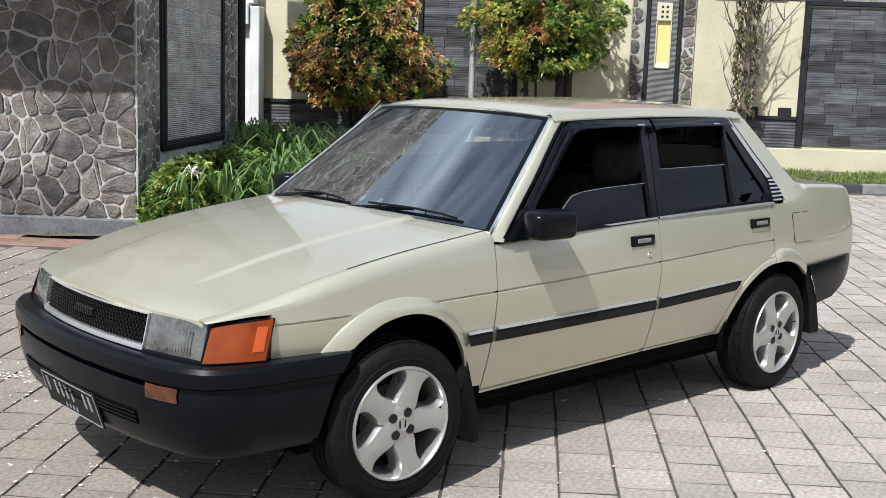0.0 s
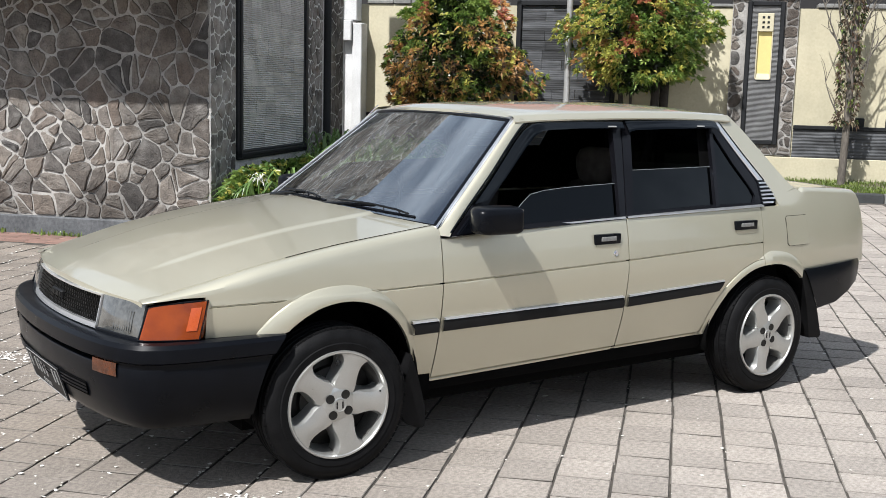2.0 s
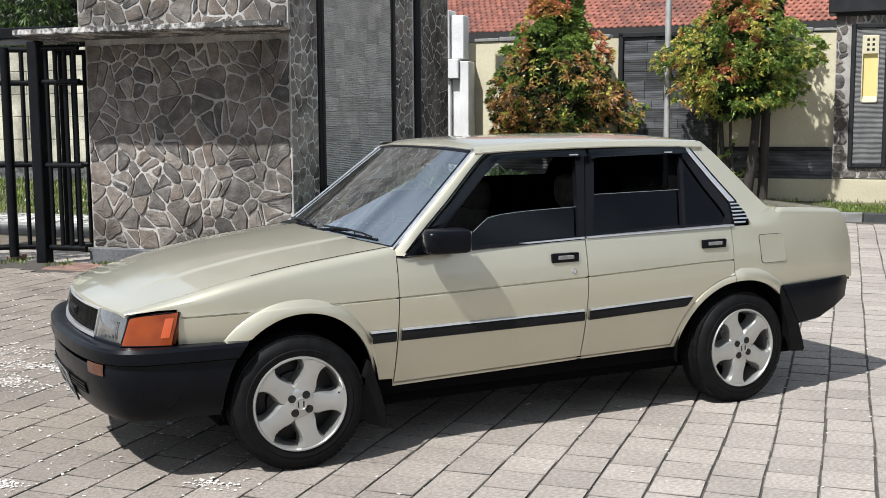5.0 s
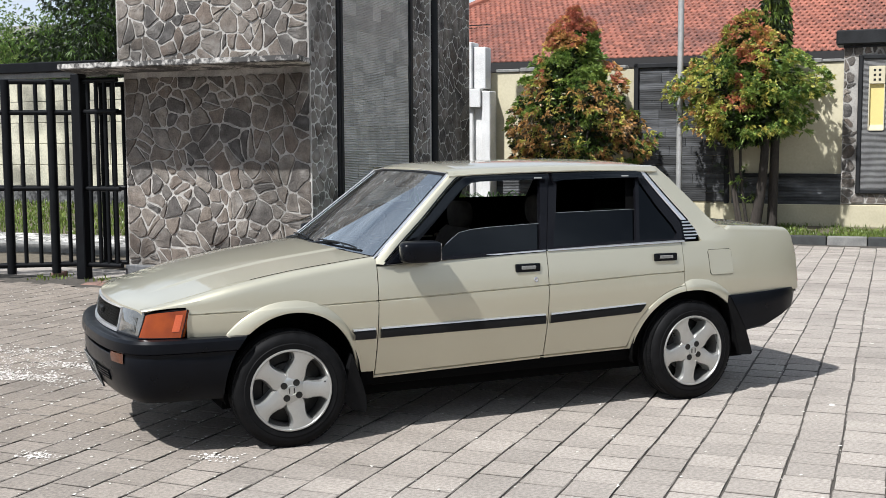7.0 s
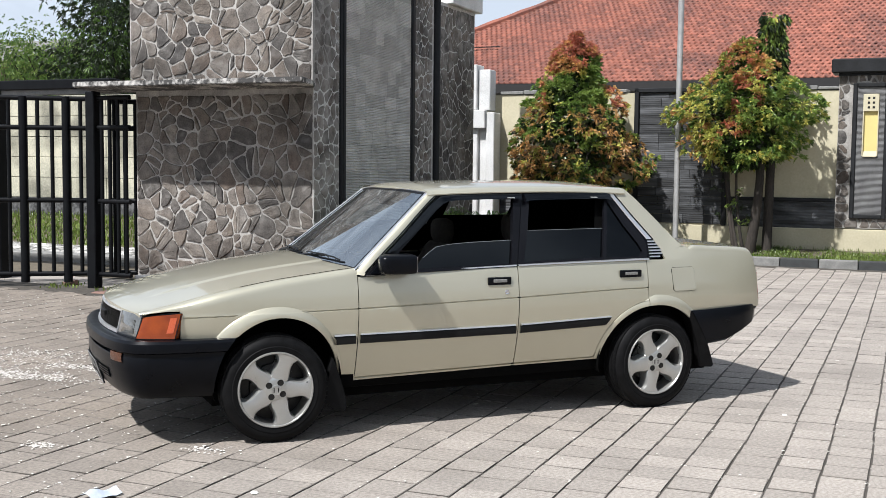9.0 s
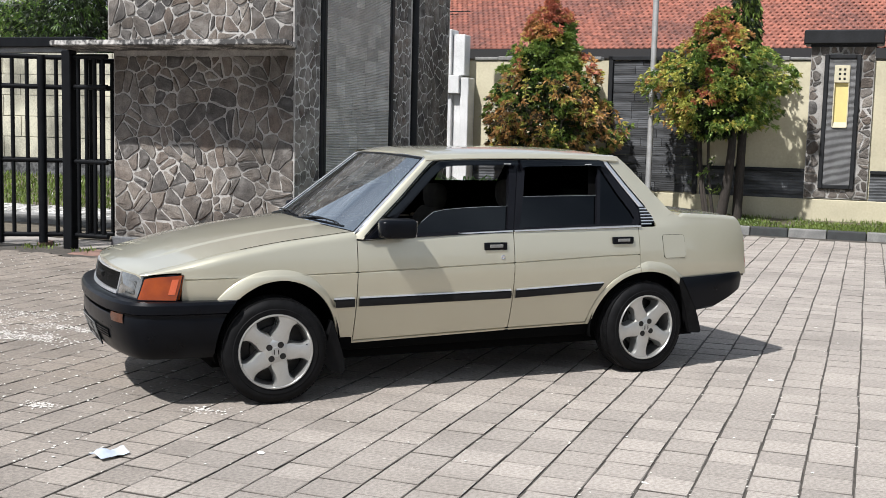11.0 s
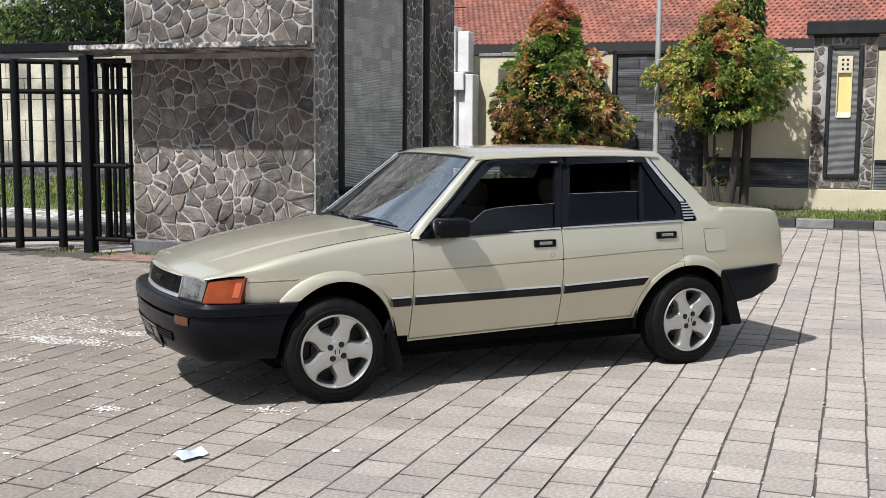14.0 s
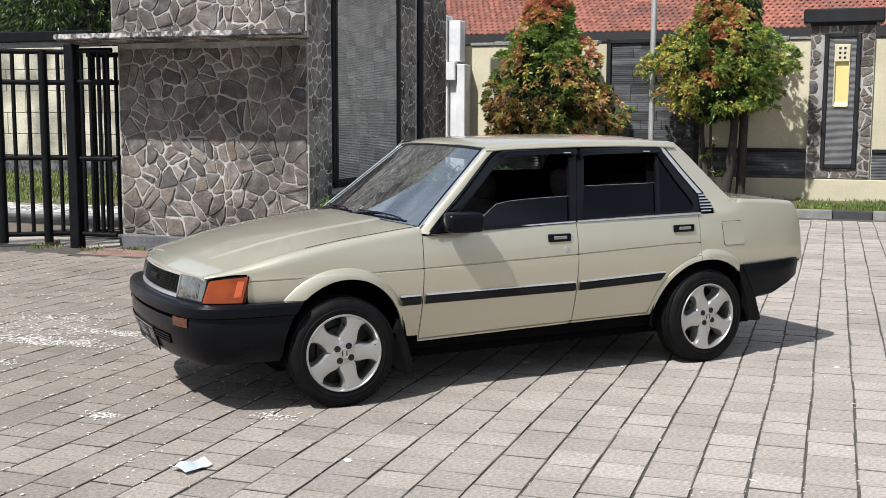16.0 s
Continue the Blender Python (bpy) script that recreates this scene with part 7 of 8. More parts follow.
def tail(car):
    bm = bmesh.new()
    sheet(bm, [[(3.283 + 0.012 * (1 - (y / 0.7) ** 2) - (z - 0.6) * 0.07, y, z) for y in span(-0.70, 0.70, 15)] for z in (0.58, 0.70, 0.86)], flip=False)
    part("tail_panel", bm, PAINT, car, smooth=40)
    for s in (-1, 1):
        bm = bmesh.new()
        plate(bm, [side(p, s) for p in ((3.30, 0.40, 0.64), (3.286, 0.70, 0.64), (3.27, 0.69, 0.82), (3.285, 0.40, 0.82))], (0.012, 0, 0))
        part("tail_lamp", bm, REDLENS, car, "red tail lamp")
        bm = bmesh.new()
        x0, x1, z0, z1 = 2.562, 2.735, 0.727, 0.873
        loop = [(x0 + 0.012, z0), (x1 - 0.01, z0), (x1, z0 + 0.012), (x1 - 0.008, z1 - 0.012), (x1 - 0.02, z1), (x0, z1), (x0 - 0.008, z1 - 0.01), (x0, z0 + 0.012)]
        if s < 0:
            bm.faces.new([bm.verts.new(side((x, flank(x, z) + 0.0035, z), s)) for x, z in loop][::-1])
            fl = part("fuel_flap", bm, PAINT, car, "square painted fuel flap")
            # thin black bar round the flap, drawn as the shade of its seam
            bm = bmesh.new()
            tube(bm, [side((x, flank(x, z) + 0.0008, z), s) for x, z in loop + loop[:1]], 0.0022, 5, caps=False)
            part("flap_gap", bm, INNER, fl)
    half = [(2.695, 0.792), (2.85, 0.787), (3.0, 0.778), (3.12, 0.764), (3.22, 0.738), (3.275, 0.69), (3.305, 0.60), (3.32, 0.40), (3.325, 0.0)]
    path = half + [(x, -y) for x, y in half[:-1]][::-1]
    bm = bmesh.new()
    rows_ = []
    for i, (x, y) in enumerate(path):
        zl = lerp(x, [(2.69, 0.385), (2.86, 0.378), (3.02, 0.395), (3.26, 0.50), (3.4, 0.51)])
        zt = lerp(x, [(2.69, 0.592), (3.28, 0.612)])
        rows_.append(strip_path(path, [(-0.05, zt), (-0.004, zt + 0.004), (0.003, zt - 0.012), (0.004, (zt + zl) / 2 + 0.02), (-0.004, zl + 0.012), (-0.03, zl - 0.004), (-0.10, zl)], 1)[i])
    for row in (rows_[0], rows_[-1]):                               # the ends lean back behind the flap
        for j, (x, y, z) in enumerate(row):
            row[j] = (lerp(z, [(0.38, 2.834), (0.60, 2.70)]), y, z)
    sheet(bm, rows_)
    bmesh.ops.recalc_face_normals(bm, faces=bm.faces)
    part("rear_bumper", bm, BLACK, car, "black plastic rear bumper", smooth=35)


def seat(car, x, y, w, name, lab, back=0.0):
    bm = bmesh.new()
    box(bm, x - 0.28, x + 0.26, y - w, y + w, 0.48, 0.66, bevel=0.05, seg=3)
    st = part(name, bm, FABRIC, car, lab, smooth=60)
    bm = bmesh.new()
    pts = []
    for z, dx, hw, th in ((0.56, 0.20, w, 0.10), (0.70, 0.24, w, 0.11), (0.85, 0.29, w, 0.10), (0.95, 0.33, w * 0.86, 0.08), (0.98, 0.34, w * 0.7, 0.05)):
        pts.append([(x + dx + back * (z - 0.5) / 0.5 + th * 0.5 * math.sin(t), y + hw * math.copysign(abs(math.cos(t)) ** 0.5, math.cos(t)), z) for t in [2 * math.pi * k / 20 for k in range(20)]])
    v = sheet(bm, pts, close_v=True)
    bm.faces.new(v[-1])
    bmesh.ops.recalc_face_normals(bm, faces=bm.faces)
    part("backrest", bm, FABRIC, st, smooth=60)
    return st


def cabin(car):
    for y, back in ((-0.36, 0.12), (0.36, 0.0)):                    # the driver's is pushed back and leans further
        st = seat(car, 1.12, y, 0.24, "front_seat", "brown-grey velour front seat with headrest", back)
        bm = bmesh.new()
        pts = []
        for z, k in ((0.965, 0.55), (0.99, 0.85), (1.035, 1.0), (1.09, 1.0), (1.125, 0.85), (1.14, 0.5)):
            pts.append([(1.475 + back * 1.45 + 0.055 * k * math.sin(t), y + 0.135 * k * math.copysign(abs(math.cos(t)) ** 0.6, math.cos(t)), z + back * 0.5) for t in [2 * math.pi * q / 18 for q in range(18)]])
        v = sheet(bm, pts, close_v=True)
        bm.faces.new(v[-1])
        bm.faces.new(v[0])
        bmesh.ops.recalc_face_normals(bm, faces=bm.faces)
        part("headrest", bm, FABRIC, st, smooth=60)
    seat(car, 1.95, 0.0, 0.62, "rear_seat", "brown-grey velour rear bench")
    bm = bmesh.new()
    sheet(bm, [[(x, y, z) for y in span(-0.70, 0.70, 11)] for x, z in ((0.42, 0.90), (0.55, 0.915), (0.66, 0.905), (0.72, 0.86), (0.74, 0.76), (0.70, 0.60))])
    part("dashboard", bm, INNER, car, "dashboard in near-black cabin shade", smooth=50)
    bm = bmesh.new()
    c, r = Vector((0.86, 0.36, 0.90)), 0.19
    tube(bm, [c + Vector((0.35 * r * math.sin(t), r * math.cos(t), 0.93 * r * math.sin(t))) for t in span(0, 2 * math.pi, 33)], 0.012, 8, caps=False)
    for t in (0.2, math.pi - 0.2, -math.pi / 2):
        tube(bm, [c, c + Vector((0.35 * r * math.sin(t), r * math.cos(t), 0.93 * r * math.sin(t)))], 0.012, 6)
    part("steering_wheel", bm, BLACK, car, "black steering wheel", smooth=60)
    bm = bmesh.new()
    box(bm, 0.92, 0.95, -0.10, 0.10, 1.25, 1.31, bevel=0.01)
    part("inner_mirror", bm, BLACK, car)
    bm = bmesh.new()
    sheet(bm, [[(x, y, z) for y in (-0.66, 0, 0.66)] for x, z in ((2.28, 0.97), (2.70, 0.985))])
    part("parcel_shelf", bm, INNER, car, "parcel shelf in near-black cabin shade")
    # door and roof linings, coloured near-black as cabin shade
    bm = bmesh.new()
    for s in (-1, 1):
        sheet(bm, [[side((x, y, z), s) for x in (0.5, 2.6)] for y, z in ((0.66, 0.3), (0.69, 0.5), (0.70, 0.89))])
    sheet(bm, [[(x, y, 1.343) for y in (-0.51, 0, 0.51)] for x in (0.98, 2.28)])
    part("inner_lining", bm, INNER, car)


build_car()

# ---- trees and planting ----
def leafy(name, parent, mats, spots, seed, leaf=(0.075, 0.022), per=8, label="", droop=0.3):
    """A crown of leaf clumps: each spot is (x, y, z, outward, slot)."""
    rnd = random.Random(seed)
    vs, fs, ms = [], [], []
    for x, y, z, out, slot in spots:
        out = Vector(out)
        if out.length < 1e-4:
            out = Vector((0, 0, 1))
        out.normalize()
        for _ in range(per):
            d = (out + Vector((rnd.gauss(0, 0.75), rnd.gauss(0, 0.75), rnd.gauss(0.15, 0.6)))).normalized()
            side_ = d.cross(Vector((rnd.gauss(0, 1), rnd.gauss(0, 1), rnd.gauss(0, 1)))).normalized()
            nrm = d.cross(side_)
            ll, w = leaf[0] * rnd.uniform(0.7, 1.35), leaf[1] * rnd.uniform(0.75, 1.25)
            b = Vector((x, y, z)) + d * rnd.uniform(0.0, 0.03)
            k = len(vs)
            tip = b + d * ll + Vector((0, 0, -droop * ll))
            mid = b + d * ll * 0.5 + nrm * 0.1 * ll
            vs += [b, mid + side_ * w, tip, mid - side_ * w]
            fs += [(k, k + 1, k + 2), (k, k + 2, k + 3)]
            ms += [slot, slot]
    me = bpy.data.meshes.new(name)
    me.from_pydata([tuple(v) for v in vs], [], fs)
    for m in mats:
        me.materials.append(m)
    me.polygons.foreach_set("material_index", ms)
    ob = new(name, me)
    ob.parent = parent
    if label:
        ob["label"] = label
    ob["kind"] = "stuff"
    return ob


def limb(bm, a, b, r0, r1, rnd, bend=0.12, n=6):
    a, b = Vector(a), Vector(b)
    w = (b - a).length * bend
    off = Vector((rnd.uniform(-w, w), rnd.uniform(-w, w), 0))
    pts = [a.lerp(b, q) + off * math.sin(q * math.pi) for q in span(0, 1, n)]
    tube(bm, pts, [r0 + (r1 - r0) * q for q in span(0, 1, n)], 8)
    return pts


RED_MATS = [LEAF_GREEN, LEAF_YELLOW, LEAF_RED, LEAF_RUST, LEAF_DARK, LEAF_DEEP, LEAF_DRY, LEAF_PALE]


def shrub_tree(at, label, profile, seed, trunks, n, tone, sprigs=0):
    """A red-tipped shrub tree; profile: (height, half width) rows; tone(rnd, q, depth) picks the leaf colour, inner
    leaves darkened as crown shade.
    """
    rnd = random.Random(seed)
    t = thing("tree", YARD @ pose(*at), label, "tree", "red-tipped trees by the wall")
    tops = []
    for (x0, y0), (x1, y1, z1), r in trunks:
        bm = bmesh.new()
        p = limb(bm, (x0, y0, -0.05), (x1, y1, z1), r, r * 0.45, rnd, 0.06, 9)
        part("trunk", bm, BARK, t, smooth=60)
        tops.append(p)
    zlo, zhi = profile[0][0], profile[-1][0]
    lobes = [(rnd.uniform(0, 6.28), rnd.uniform(zlo, zhi), rnd.choice((0.62, 0.75, 1.15, 1.28))) for _ in range(22)]
    spots, ends = [], []
    while len(spots) < n:
        z = rnd.uniform(zlo, zhi)
        w = lerp(z, profile)
        if rnd.random() > w / max(p[1] for p in profile) + 0.15:
            continue
        a = rnd.uniform(0, 6.28)
        lump = 1.0
        for la, lz, lk in lobes:
            da = abs((a - la + 3.14) % 6.28 - 3.14)
            lump += (lk - 1.0) * math.exp(-(da * 1.6) ** 2 - ((z - lz) * 2.6) ** 2)
        lump += 0.34 * noise.noise((math.cos(a) * 2.6, math.sin(a) * 2.6, z * 3.2 + seed))
        d = rnd.random() ** 0.38
        if noise.noise((math.cos(a) * w * d * 3.4 + seed, math.sin(a) * w * d * 3.4, z * 3.8)) < -0.06 and d > 0.55:
            continue
        x, y = w * d * lump * math.cos(a), w * d * lump * math.sin(a)
        q = (z - zlo) / (zhi - zlo)
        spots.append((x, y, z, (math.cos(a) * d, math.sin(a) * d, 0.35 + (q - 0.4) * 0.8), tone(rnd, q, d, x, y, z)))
        if len(ends) < 34 and d > 0.55:
            ends.append((x * 0.92, y * 0.92, z))
    bm = bmesh.new()
    for e in ends:
        p = min((q for tp in tops for q in tp[4:]), key=lambda q: (Vector(e) - q).length + max(0, q.z - e[2]) * 2)
        limb(bm, p, e, 0.013, 0.004, rnd, 0.14, 5)
    b = part("branching", bm, BARK, t, smooth=60)
    b["kind"] = "stuff"
    for _ in range(sprigs):                                         # thin leafing along the bare stems
        tp = rnd.choice(tops[:3])
        p = tp[rnd.randrange(2, 6)] + Vector((rnd.gauss(0, 0.10), rnd.gauss(0, 0.12), rnd.uniform(-0.15, 0.2)))
        spots.append((*p, (rnd.gauss(0, 1), rnd.gauss(0, 1), 0.2), rnd.choice((0, 4, 0))))
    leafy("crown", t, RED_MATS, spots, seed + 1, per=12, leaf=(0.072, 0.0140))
    return t


def tone1(r, q, d, x, y, z):
    p = noise.noise((x * 1.7, y * 1.7, z * 1.7 + 7))
    if q > 0.86:
        return 2 if r.random() < 0.75 else 3
    # inner leaves get the dark greens: crown shade painted by depth
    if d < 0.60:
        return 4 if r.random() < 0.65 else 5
    if q > 0.55:
        return (2 if r.random() < 0.4 else 3) if p > 0.16 else 1 if p > 0.04 else (0 if r.random() < 0.7 else 5)
    if p > -0.10:
        return r.choice((3, 3, 3, 1, 6, 4))
    return r.choice((0, 0, 1, 3, 5, 4))


def tone2(r, q, d, x, y, z):
    p = noise.noise((x * 1.7 + 5, y * 1.7, z * 1.7 + 1))
    # dark greens by depth again, painting the shade inside the head
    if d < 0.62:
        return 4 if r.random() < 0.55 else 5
    if q > 0.72:
        return r.choice((2, 3, 3, 1, 0))
    if y > 0.30:
        return r.choice((1, 1, 1, 3, 0, 5))
    if y < -0.34:
        return r.choice((0, 0, 0, 1, 5))
    if p > 0.0 and q > 0.25:
        return r.choice((2, 2, 3, 1))
    return r.choice((0, 0, 1, 5))


shrub_tree((12.55, 1.62, 0.12), "dense conical shrub tree with red and rust leaf tips",
           [(0.85, 0.70), (1.2, 0.94), (1.7, 1.0), (2.1, 0.92), (2.5, 0.76), (2.9, 0.52), (3.3, 0.32), (3.6, 0.10)], 61,
           [((0, 0), (0.0, 0.05, 2.9), 0.06), ((0.05, 0.1), (0.2, 0.4, 2.0), 0.035), ((-0.05, -0.1), (-0.2, -0.4, 2.1), 0.035)], 5000, tone1)
shrub_tree((12.85, -1.15, 0.13), "round-headed shrub tree with bare stems and red tips",
           [(1.36, 0.40), (1.52, 0.74), (1.8, 1.0), (2.15, 1.03), (2.5, 0.86), (2.85, 0.56), (3.15, 0.32), (3.42, 0.10)], 71,
           [((0.0, 0.12), (0.0, 0.35, 2.2), 0.035), ((0.05, -0.02), (0.1, -0.05, 2.6), 0.03), ((-0.05, 0.05), (-0.2, 0.15, 2.4), 0.028), ((0.1, -0.09), (0.05, -0.22, 2.3), 0.095)], 3500, tone2, sprigs=22)


def vine_trunk(at, h, r, label, seed, low, bare=(), thick=330, leaf=(0.095, 0.020)):
    rnd = random.Random(seed)
    t = thing("tree", YARD @ pose(*at), label, "tree")
    bm = bmesh.new()
    p = limb(bm, (0, 0, -0.05), (0.02, -0.05, h), r, r * 0.6, rnd, 0.02, 10)
    part("trunk", bm, PALEBARK if bare else BARK, t, smooth=60)
    spots = []
    for _ in range(int(thick * (h - low))):
        z, a = rnd.uniform(low, h + 0.1), rnd.uniform(0, 6.28)
        d = r + 0.03 + 0.07 * rnd.random() ** 2 + 0.05 * max(0, noise.noise((math.cos(a), math.sin(a), z * 2 + seed)))
        spots.append((d * math.cos(a), d * math.sin(a), z, (math.cos(a), math.sin(a), -0.5), (rnd.choice((0, 4, 6, 6, 6, 7)) if bare else 4 if rnd.random() < 0.55 else 0 if rnd.random() < 0.8 else 1)))
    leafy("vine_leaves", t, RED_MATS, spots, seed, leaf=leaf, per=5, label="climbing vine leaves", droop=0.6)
    if bare:
        for a, b, w in bare:
            bm = bmesh.new()
            pts = limb(bm, a, b, w, w * 0.3, rnd, 0.10, 6)
            for _ in range(7):
                q = rnd.choice(pts[2:])
                limb(bm, q, q + Vector((rnd.uniform(-0.15, 0.15), rnd.uniform(-0.35, 0.25), rnd.uniform(0.12, 0.45))), w * 0.4, 0.002, rnd, 0.15, 4)
            part("bare_branch", bm, PALEBARK, t, smooth=60)
    return t


vine_trunk((13.1, -1.50, 0.14), 3.72, 0.085, "tall trunk stump wrapped in hanging green vine", 81, 2.3)
vine_trunk((13.12, -4.20, 0.14), 3.1, 0.062, "thin half-bare tree wrapped in sparse vine", 82, 0.9,
           bare=[((0, 0, 1.2), (0, -0.75, 2.6), 0.02), ((0, 0, 1.9), (-0.05, -0.45, 3.2), 0.018), ((0, 0, 1.7), (0.0, 0.5, 2.9), 0.018), ((0, 0.0, 0.9), (-0.05, 0.33, 1.55), 0.016), ((0, 0, 2.2), (0, 0.15, 3.6), 0.018), ((0, 0, 2.0), (0.05, -0.2, 3.6), 0.016), ((0, 0, 1.0), (0, -0.3, 2.3), 0.014), ((0, 0, 1.5), (-0.05, 0.35, 3.4), 0.016), ((0, 0, 1.8), (0, -0.6, 3.3), 0.014), ((0, 0, 2.4), (0, 0.3, 3.7), 0.012)], thick=230, leaf=(0.05, 0.010))

# planting bed along the tower
bm = bmesh.new()
sheet(bm, [[(u, v, 0.03 + 0.03 * noise.noise((u * 2, v * 2, 9))) for v in span(1.28, 3.36, 12)] for u in span(4.85, 11.2, 30)])
bmesh.ops.recalc_face_normals(bm, faces=bm.faces)
tagged(link("planting_bed", bm, SOIL, m=YARD, smooth=60), "dark soil bed at the foot of the tower", "planting bed", kind="structure")


def bush(at, r, h, seed, label, leaf=(0.10, 0.032), n=420, slots=(0, 0, 1)):
    rnd = random.Random(seed)
    t = thing("bush", YARD @ pose(*at), label, "bush", "bushes in the bed")
    bm = bmesh.new()
    for _ in range(7):
        a = rnd.uniform(0, 6.28)
        limb(bm, (0, 0, -0.04), (r * 0.6 * math.cos(a), r * 0.6 * math.sin(a), h * rnd.uniform(0.5, 0.85)), 0.012, 0.004, rnd, 0.1, 5)
    part("stems", bm, BARK, t, smooth=60)
    spots = []
    for _ in range(n):
        a, q = rnd.uniform(0, 6.28), rnd.random()
        d = rnd.random() ** 0.4
        w = r * math.sqrt(max(0.05, 1 - (q * 1.02 - 0.35) ** 2 / 0.46)) * (1 + 0.2 * noise.noise((math.cos(a) * 2, math.sin(a) * 2, q * 3 + seed)))
        # leaves deep in the bush are dark, standing in for its inner shade
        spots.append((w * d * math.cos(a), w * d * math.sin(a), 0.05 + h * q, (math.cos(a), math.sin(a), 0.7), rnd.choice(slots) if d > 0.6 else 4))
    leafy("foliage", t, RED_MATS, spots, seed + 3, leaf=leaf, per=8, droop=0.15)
    return t


def lily(at, seed, r=0.55, h=0.55, n=46, flower=False, wide=0.016):
    """A clump of arching strap leaves."""
    rnd = random.Random(seed)
    t = thing("lily_clump", YARD @ pose(*at), "clump of arching green strap leaves" + (" with white flowers" if flower else " in the bed"), "lily plant", "lily clumps")
    vs, fs = [], []
    for _ in range(n):
        a, L, up = rnd.uniform(0, 6.28), r * rnd.uniform(0.7, 1.3), h * rnd.uniform(0.7, 1.25)
        w = wide * rnd.uniform(0.7, 1.2)
        ca, sa = math.cos(a), math.sin(a)
        k = len(vs)
        for i in range(7):
            q = i / 6
            d, z = 0.03 + L * q ** 1.2, up * math.sin(min(1.0, q * 1.05) * 2.25) * 1.05
            ww = w * (1 - q ** 3) + 0.001
            vs += [(ca * d - sa * ww, sa * d + ca * ww, z), (ca * d, sa * d, z - ww * 0.5), (ca * d + sa * ww, sa * d - ca * ww, z)]
        for i in range(6):
            for j in range(2):
                b = k + i * 3 + j
                fs.append((b, b + 1, b + 4, b + 3))
    me = bpy.data.meshes.new("strap_leaves")
    me.from_pydata(vs, [], fs)
    me.materials.append(LILY)
    ob = new("strap_leaves", me)
    ob.parent = t
    if flower:
        bm = bmesh.new()
        tube(bm, [(0, 0, 0), (-0.05, -0.03, 0.36), (-0.08, -0.05, 0.58)], 0.009, 6)
        part("flower_stalk", bm, LILY, t, smooth=60)
        vs, fs = [], []
        for _ in range(26):
            a, e, L = rnd.uniform(0, 6.28), rnd.uniform(-0.5, 0.7), rnd.uniform(0.10, 0.17)
            k = len(vs)
            c = Vector((-0.08, -0.05, 0.58))
            d = Vector((math.cos(a), math.sin(a), e)).normalized()
            s_ = d.cross(Vector((0, 0, 1))).normalized() * 0.006
            m_ = c + d * L * 0.6 + Vector((0, 0, 0.01))
            vs += [tuple(c), tuple(m_ + s_), tuple(c + d * L + Vector((0, 0, -0.05))), tuple(m_ - s_)]
            fs += [(k, k + 1, k + 2, k + 3)]
        me = bpy.data.meshes.new("petals")
        me.from_pydata(vs, [], fs)
        me.materials.append(PETAL)
        fo = new("petals", me)
        fo.parent = t
        fo["label"] = "white spidery flower petals"
    return t


for i, (u, v, r, h) in enumerate(((5.16, 1.99, 0.36, 0.58), (5.72, 1.93, 0.40, 0.60), (6.4, 1.86, 0.40, 0.62), (7.2, 1.84, 0.42, 0.66), (8.3, 2.1, 0.5, 0.72))):
    bush((u, v, 0.03), r, h, 200 + i, "leafy bright green bush in the bed", slots=(5, 0, 0, 5, 0, 1), leaf=(0.062, 0.022), n=820)
for i, (u, v, fl) in enumerate(((4.92, 1.88, True), (5.15, 1.66, False), (5.8, 1.40, False), (6.2, 1.42, False), (6.55, 1.38, False), (7.0, 1.5, False), (7.8, 1.6, False), (8.6, 1.7, False), (9.4, 1.9, False), (8.2, 1.35, False), (9.0, 1.45, False))):
    lily((u, v, 0.03), 300 + i, r=0.34 if fl else 0.50 if i < 5 else 0.62, h=0.44 if fl else 0.56 if i < 5 else 0.66, flower=fl)
for i, (u, v) in enumerate(((7.2, 2.0), (7.7, 1.95), (8.0, 2.1))):
    lily((u, v, 0.25), 340 + i, r=0.30, h=0.55, n=34, wide=0.010)


# ---- distance: trees and a roof beyond the side wall, foliage behind the house ----
def big_tree(at, h, r, seed, label, n=1500, leaf=(0.26, 0.045), slots=(0, 4, 4)):
    rnd = random.Random(seed)
    t = thing("tree", YARD @ pose(*at), label, "tree", "trees in the distance")
    bm = bmesh.new()
    p = limb(bm, (0, 0, -0.1), (0.2, 0.1, h * 0.6), 0.16, 0.08, rnd, 0.05, 8)
    part("trunk", bm, BARK, t, smooth=60)
    spots, bm = [], bmesh.new()
    for i in range(26):
        a, q = rnd.uniform(0, 6.28), rnd.uniform(0.25, 1.0)
        e = Vector((r * rnd.uniform(0.4, 1) * math.cos(a), r * rnd.uniform(0.4, 1) * math.sin(a), h * q))
        limb(bm, p[rnd.randrange(3, 8)], e, 0.05, 0.012, rnd, 0.12, 6)
        for _ in range(n // 26):
            o = Vector((rnd.gauss(0, 0.42), rnd.gauss(0, 0.42), rnd.gauss(0, 0.36)))
            spots.append((*(e + o), tuple(o + Vector((0, 0, -0.2))), rnd.choice(slots)))
    b = part("branching", bm, BARK, t, smooth=60)
    b["kind"] = "stuff"
    leafy("crown", t, RED_MATS, spots, seed + 1, leaf=leaf, per=7, droop=0.5)
    return t


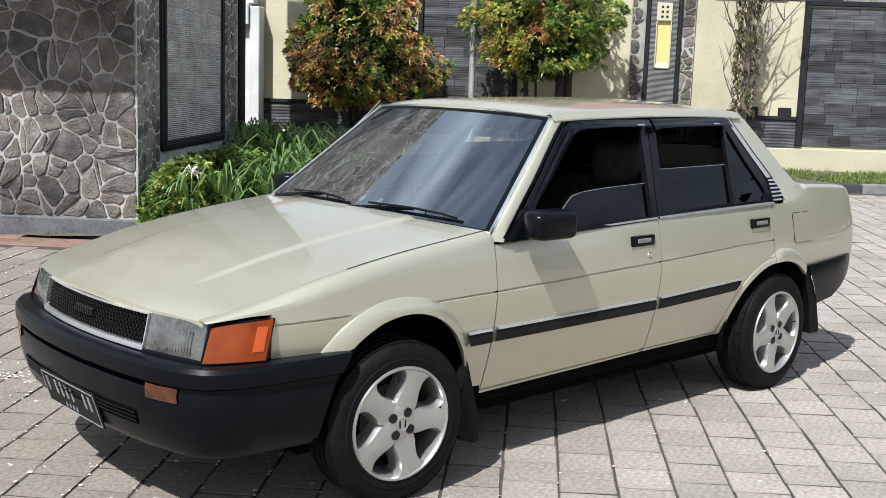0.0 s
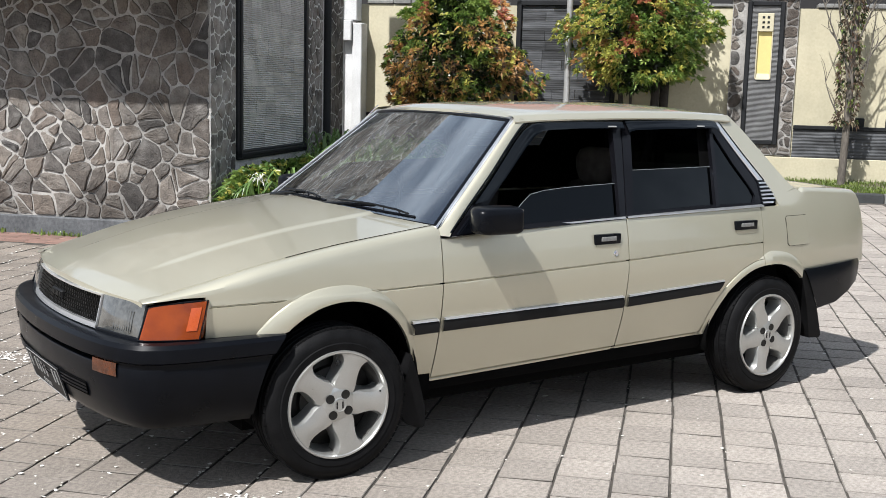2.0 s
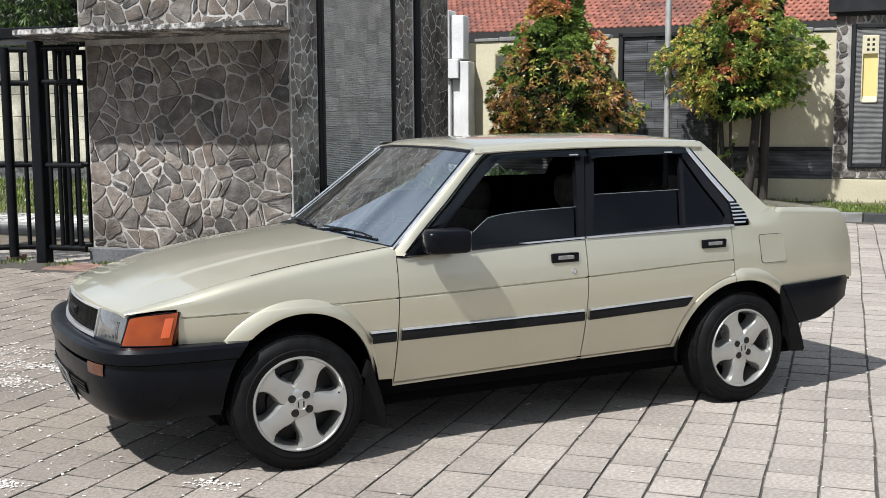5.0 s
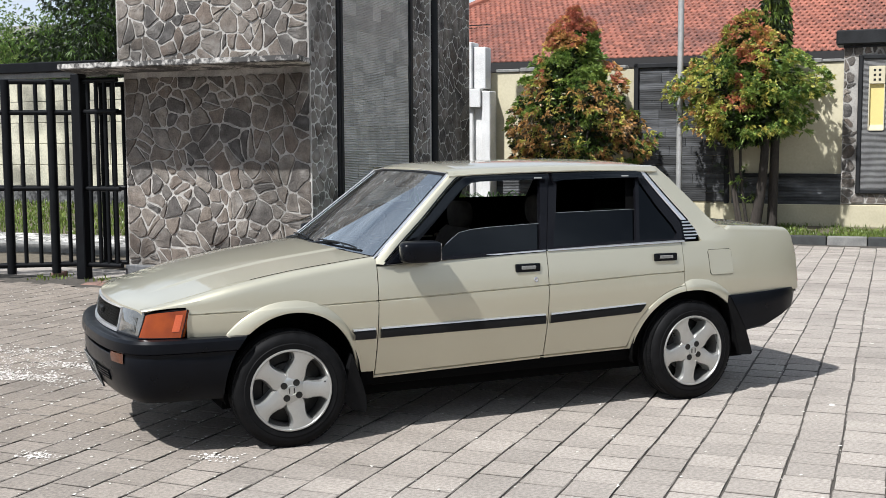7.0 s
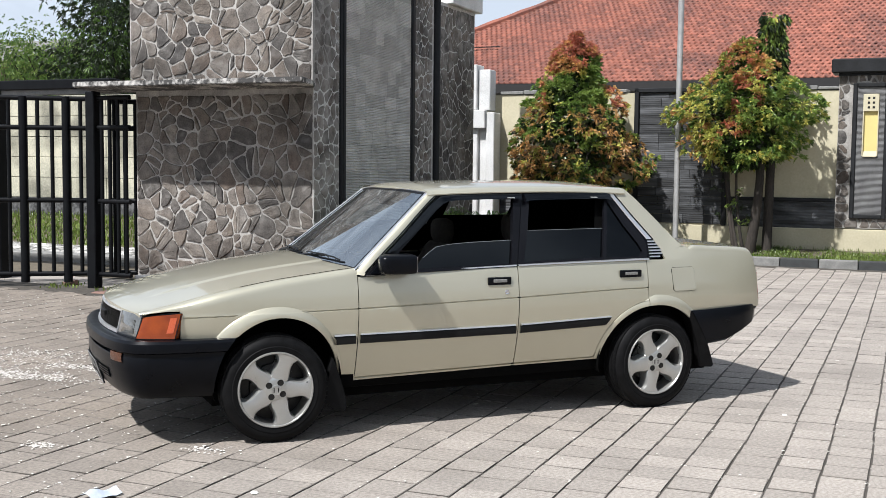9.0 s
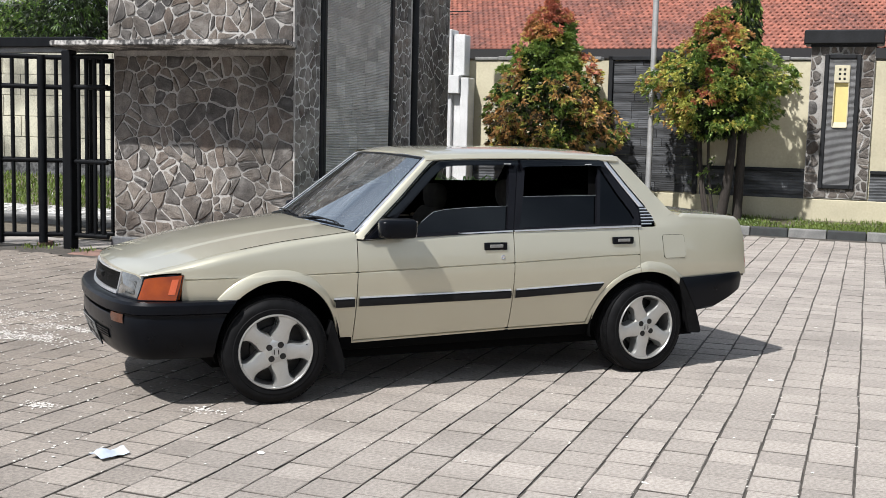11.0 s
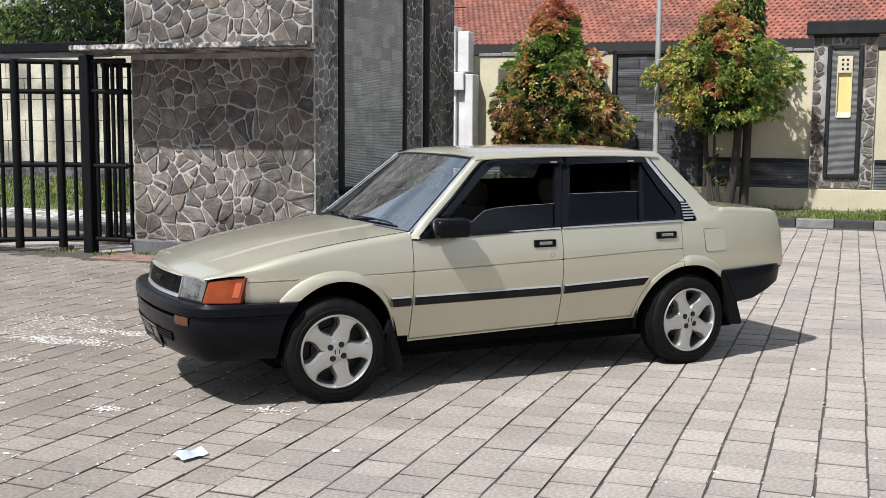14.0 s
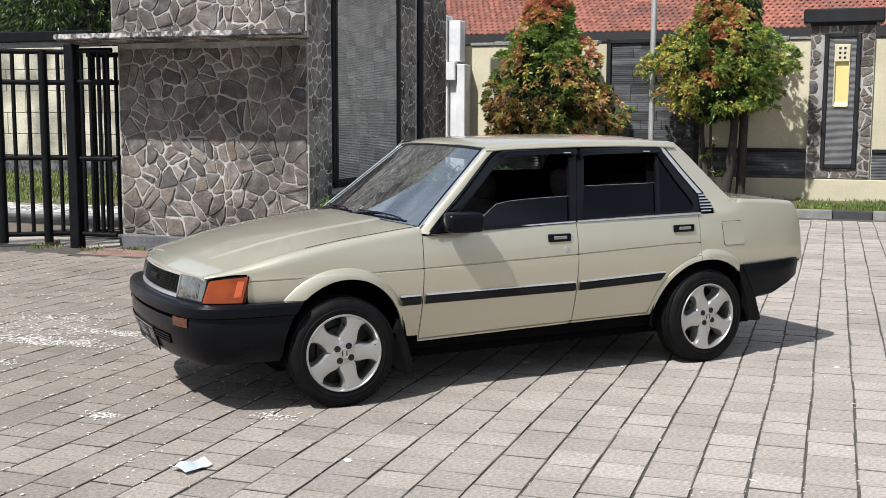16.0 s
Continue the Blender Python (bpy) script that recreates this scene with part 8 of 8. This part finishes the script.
big_tree((14.2, 12.0, 0), 5.8, 1.7, 401, "feathery dark casuarina-like tree beyond the side wall", n=6500, leaf=(0.10, 0.009), slots=(4, 4, 4, 5))
big_tree((15.6, 12.3, 0), 6.2, 1.9, 405, "dense dark feathery tree beyond the side wall", n=6000, leaf=(0.09, 0.010), slots=(4, 4, 4, 5))
big_tree((17.0, 16.4, 0), 4.4, 1.7, 402, "light green bushy tree beyond the side wall", n=4500, leaf=(0.07, 0.014), slots=(5, 0, 5))
big_tree((19.0, 19.7, 0), 4.8, 2.2, 403, "broad green tree beyond the side wall", n=4200, leaf=(0.08, 0.016), slots=(5, 0, 5))
for i, (u, v, h, r) in enumerate(((4.2, -15.4, 5.2, 2.0), (7.4, -14.8, 4.4, 1.9), (10.4, -15.2, 5.0, 2.2))):
    big_tree((u, v, 0), h, r, 420 + i, "dark leafy tree across the open yard", n=1600, leaf=(0.30, 0.08), slots=(4, 5, 4))
big_tree((34.0, 20.0, 0), 10.0, 3.4, 404, "tall green tree behind the tiled house", n=1500, leaf=(0.45, 0.10))
shed = thing("far_house", YARD @ pose(24.0, 25.2, 0), "small distant house with a pink wall and grey roof", "house")
part("wall", one_box(-2, 2, -2.4, 2.4, 0, 4.70), REDPAVER, shed, "dull pink wall")
bm = bmesh.new()
plate(bm, [(-2.4, -2.9, 4.65), (0, -2.9, 5.5), (0, 2.9, 5.5), (-2.4, 2.9, 4.65)], (0, 0, 0.08))
plate(bm, [(2.4, -2.9, 4.65), (0, -2.9, 5.5), (0, 2.9, 5.5), (2.4, 2.9, 4.65)], (0, 0, 0.08))
part("roof", bm, KERBMAT, shed, "grey roof")
for z0, z1, r in ((6.35, 5.10, 0.016), (6.05, 5.02, 0.010)):
    bm = bmesh.new()
    tube(bm, [(22 + 4.2 * q, 34 - 26 * q, z0 + (z1 - z0) * q - 0.5 * math.sin(math.pi * q)) for q in span(0, 1, 16)], r, 6)
    tagged(link("overhead_cable", bm, BLACK, m=YARD, smooth=60), "black overhead cable slung to the tiled roof", "cable", "overhead cables")
